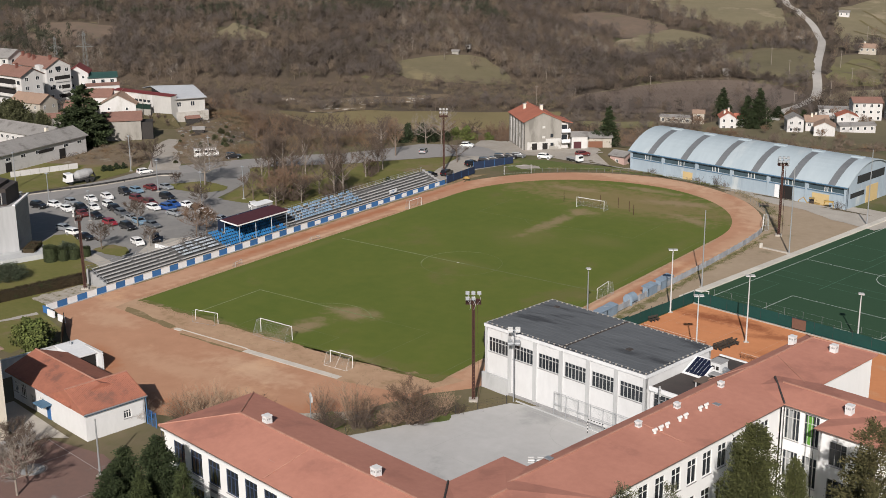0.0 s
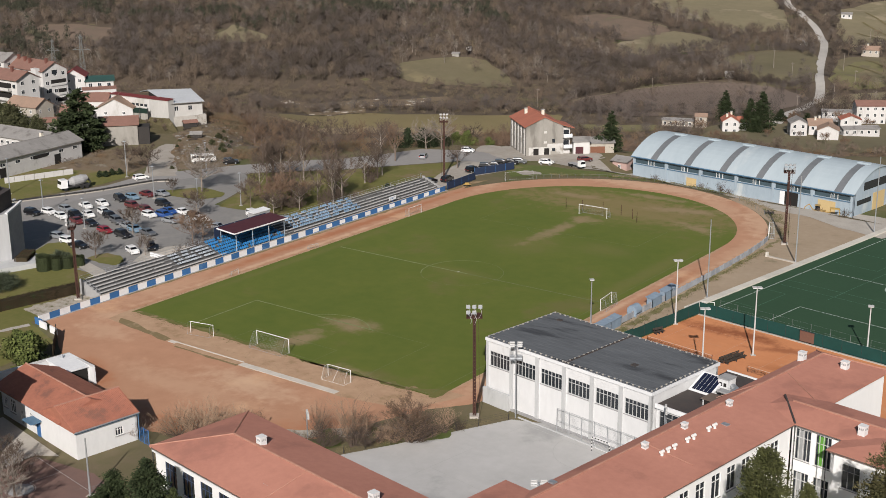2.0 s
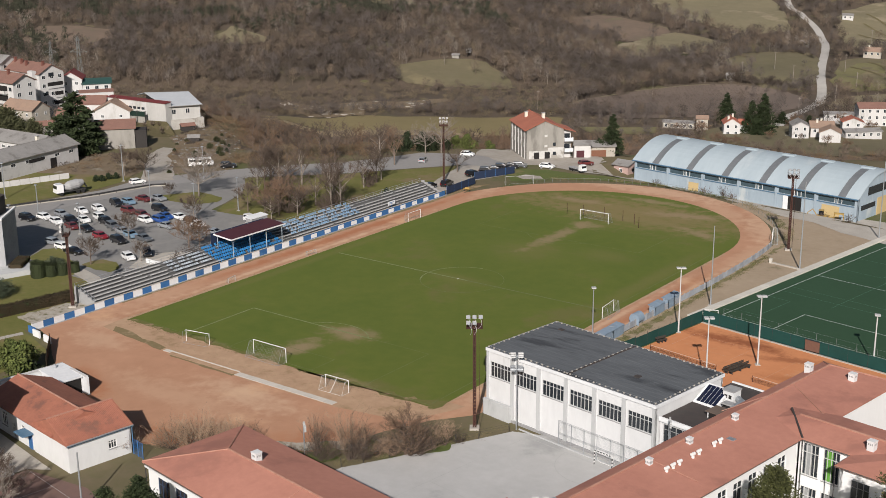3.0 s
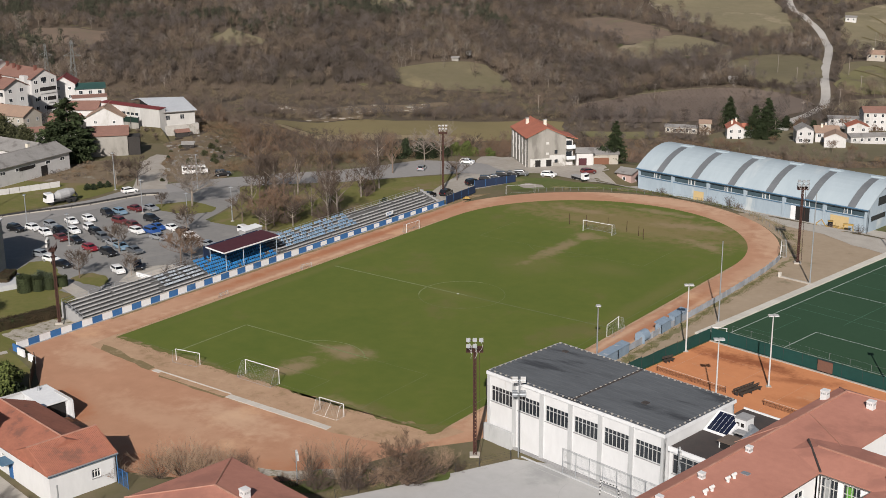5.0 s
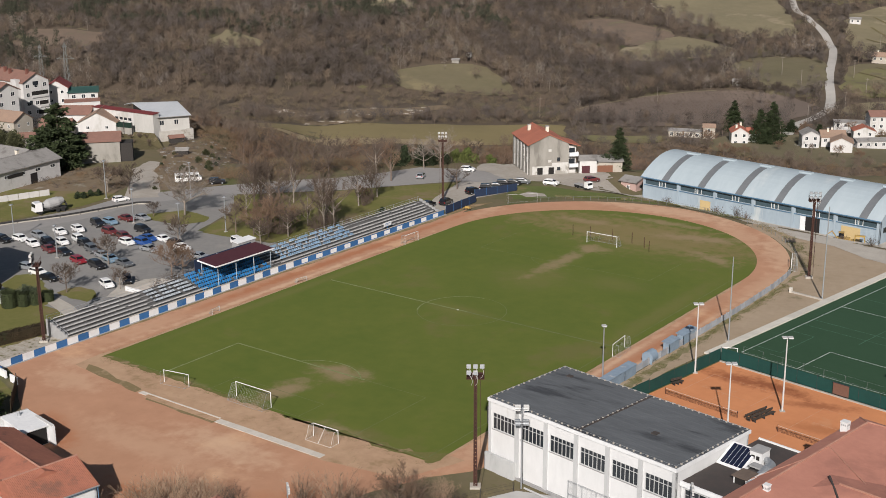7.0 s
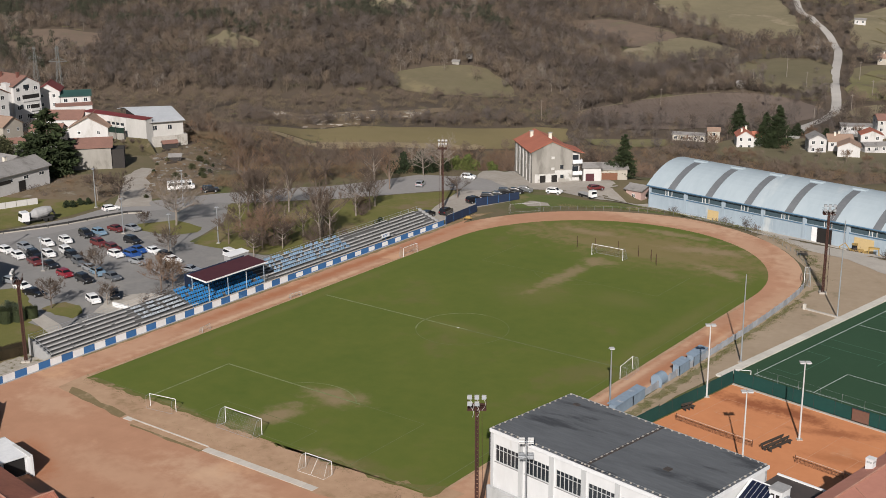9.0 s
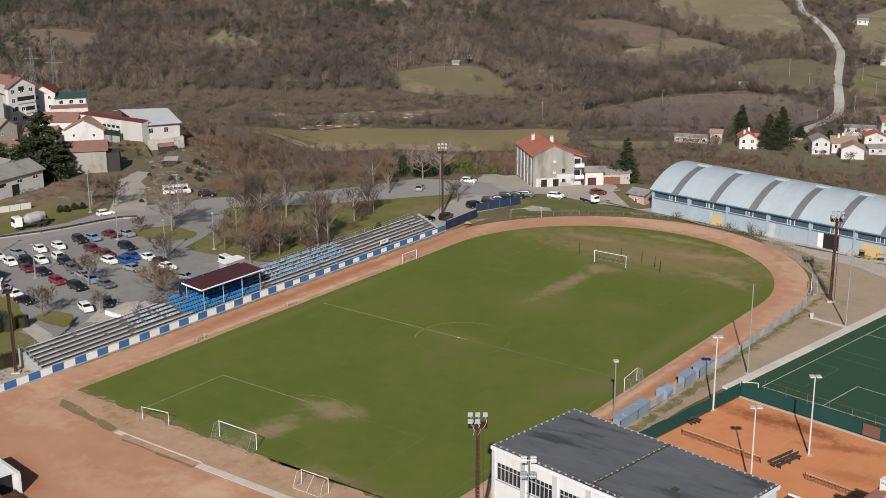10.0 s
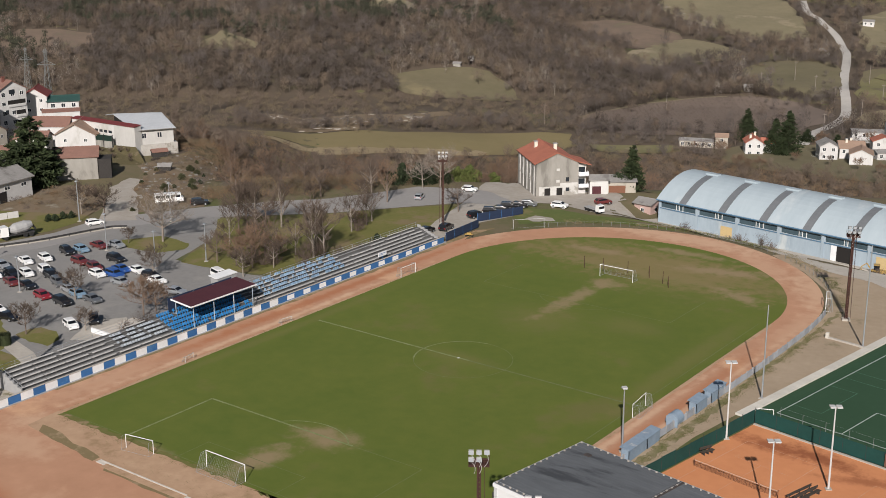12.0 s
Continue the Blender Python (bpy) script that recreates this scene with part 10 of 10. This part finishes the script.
for k in range(1100):
    x, y = rw.uniform(-135, 20), rw.uniform(225, 330)
    if inside([(-136, 306), (-120, 318), (-96, 308), (-72, 305), (-58, 300), (-28, 303), (0, 290), (16, 240), (-30, 250), (-77, 277), (-124, 284)], x, y) and noise.noise(Vector((x / 11, y / 11, 2))) > -0.08 and not inside(CLEAR["strip"], x, y):
        (scrub, rusty, wood)[k % 3].append((x, y, rw.uniform(0.28, 0.72), rw.uniform(0.7, 1.1), rw.uniform(0, 6.3)))
line = [(-186, 388), (-175, 419), (-154, 444), (-128, 458), (-112, 457)]
for k in range(170):
    i, q = rw.randrange(4), rw.random()
    x, y = (line[i][j] * (1 - q) + line[i + 1][j] * q + rw.uniform(0, 7) * (-0.6, 0.8)[j] for j in (0, 1))
    dark.append((x, y, rw.uniform(0.4, 0.7), rw.uniform(0.7, 1.0), rw.uniform(0, 6.3)))
for k in range(90):
    pale.append((rw.gauss(-166, 7), rw.gauss(450, 5), rw.uniform(0.35, 0.6), rw.uniform(0.7, 1.0), rw.uniform(0, 6.3)))
for k in range(260):
    poly = CLEAR["right"]
    i, q = rw.randrange(len(poly)), rw.random()
    a, b = poly[i - 1], poly[i]
    x, y = a[0] + (b[0] - a[0]) * q + rw.gauss(0, 4), a[1] + (b[1] - a[1]) * q + rw.gauss(0, 4)
    if not near_road(x, y):
        (grey if k % 3 else scrub).append((x, y, rw.uniform(0.4, 0.8), rw.uniform(0.7, 1.1), rw.uniform(0, 6.3)))
for k in range(420):
    x, y = rw.uniform(-176, -142), rw.uniform(80, 118)
    if x + y < -44:
        (rusty if k % 3 else scrub).append((x, y, rw.uniform(0.35, 0.7), rw.uniform(0.7, 1.1), rw.uniform(0, 6.3)))
T_TREE = [template(k, 9.0, 3.3, 135, True, 0.105) for k in range(6)]
T_SCRUB = [template(20 + k, 5.0, 3.2, 105, False, 0.078) for k in range(5)]
T_VINE = [template(70 + k, 5.0, 3.0, 26, False, 0.2) for k in range(4)]
T_PALE = [template(40 + k, 10.0, 2.8, 110, True, 0.05) for k in range(4)]
T_PINE = [template(60 + k, 10, 2.6, 110, True, 0.18) for k in range(3)]
GREYWOOD = material("grey_winter_wood", (0.135, 0.112, 0.098), (0.095, 0.08, 0.071), 0.95, big=0.02, fine=0.1, island=0.03)
scatter("winter_wood", material("dark_winter_wood", (0.092, 0.072, 0.056), (0.066, 0.053, 0.043), 0.95, big=0.02, fine=0.1, island=0.03), "dark brown leafless wood covering the hillside", "wood", dark, T_TREE)
scatter("winter_wood", material("tan_winter_wood", (0.19, 0.145, 0.102), (0.142, 0.108, 0.08), 0.95, big=0.02, fine=0.1, island=0.03), "tan leafless wood covering the hillside", "wood", warm, T_TREE)
scatter("winter_wood", FARWOOD, "brown leafless wood covering the hillside", "wood", wood, T_TREE)
scatter("winter_wood", GREYWOOD, "grey leafless wood covering the hillside", "wood", grey, T_TREE)
scatter("scrub", SCRUB, "tan leafless scrub on the valley slopes", "scrub", scrub, T_SCRUB)
scatter("scrub", RUSTSCRUB, "rust-brown leafless scrub on the near valley slope", "scrub", rusty, T_SCRUB)
scatter("scrub", GREYWOOD, "low grey scrub in the old vineyard and gardens", "scrub", low, T_SCRUB)
scatter("vines", material("vine_stems", (0.15, 0.118, 0.098), (0.11, 0.086, 0.072), 0.95, island=0.12), "leafless brown vines in rows", "vineyard", vines, T_VINE)
scatter("birch_wood", PALETRUNK, "pale-stemmed leafless trees on the hillside", "wood", pale, T_PALE)
scatter("pine_wood", material("dark_pine", (0.045, 0.048, 0.032), (0.06, 0.06, 0.04), 0.95, island=0.2), "dark pines high on the hillside", "wood", pines, T_PINE)
rubble = Shape()
for k in range(220):
    x, y = rw.uniform(-157, -112), rw.uniform(30, 88)
    if inside([(-119, 30), (-128, 39), (-144, 56), (-157, 66), (-157, 78), (-152, 89), (-140, 80), (-110, 46)], x, y):
        w, d, h, z = rw.uniform(0.1, 0.55), rw.uniform(0.1, 0.4), rw.uniform(0.05, 0.4), land(x, y)
        rubble.prism([(x - w, y - d), (x + w * 0.8, y - d * 1.1), (x + w * 1.1, y + d), (x - w * 0.7, y + d * 0.8)], z - 0.3, z + h)
tagged(part("rubble", rubble, GREYRENDER), "weathered stones and rubble in the garden below the barn", "rubble", kind="stuff")


# ---- tufts of dry grass along edges and walls ----
tuft, green = [], []


def edge_tufts(a, b, n, wide, out, big=1.0):
    for k in range(n):
        q, o = rw.random(), rw.gauss(0, wide)
        d = math.dist(a, b)
        x, y = a[0] + (b[0] - a[0]) * q - (b[1] - a[1]) / d * o, a[1] + (b[1] - a[1]) * q + (b[0] - a[0]) / d * o
        if noise.noise(Vector((x / 3.0, y / 3.0, 7))) > -0.12:
            out.append((x, y, big * rw.uniform(0.45, 1.0), rw.uniform(0.5, 0.9), rw.uniform(0, 6.3)))


edge_tufts((-34.2, -53.9), (34.4, -53.9), 900, 0.55, green)
edge_tufts((-20, -58.0), (32, -57.6), 420, 1.3, tuft)
edge_tufts((-34.7, -53), (-34.7, 47), 420, 0.25, green)
edge_tufts((34.7, -53), (34.7, 47), 420, 0.3, green)
edge_tufts((-42.4, -66), (-42.4, 52), 700, 0.3, tuft)
edge_tufts((42.6, -30), (42.9, 60), 900, 0.7, tuft, 1.7)
edge_tufts((42.8, -28), (43.0, 50), 900, 0.6, green, 1.8)
ring = arc(-0.5, 47, 45.0, 47.5, 20, 130, 22)
for a, b in zip(ring, ring[1:]):
    edge_tufts(a, b, 110, 1.0, tuft if rw.random() < 0.5 else green, 1.8)
for a, b in zip(run, run[1:]):
    edge_tufts((a[0] - 1.2, a[1]), (b[0] - 1.2, b[1]), 260, 0.5, tuft)
    edge_tufts((a[0] - 3.0, a[1] + 0.5), (b[0] - 3.0, b[1] + 0.5), 150, 1.1, green)
edge_tufts((20, -80), (38, -70), 420, 1.3, tuft)
edge_tufts((-17.5, 103.6), (46, 94.8), 900, 0.8, tuft, 1.9)
T_TUFT = [template(90 + k, 0.3, 0.42, 16, False, 0.03) for k in range(4)]
scatter("dry_grass", material("dry_grass_blades", (0.27, 0.22, 0.12), (0.18, 0.155, 0.075), 0.95, big=0.2, fine=0.8, island=0.2), "dry grass tufts along edges and walls", "grass", tuft, T_TUFT, 0.02)
scatter("green_grass", material("green_grass_blades", (0.085, 0.105, 0.028), (0.12, 0.118, 0.04), 0.95, big=0.2, fine=0.8, island=0.2), "short green grass tufts along the pitch edges", "grass", green, T_TUFT, 0.02)
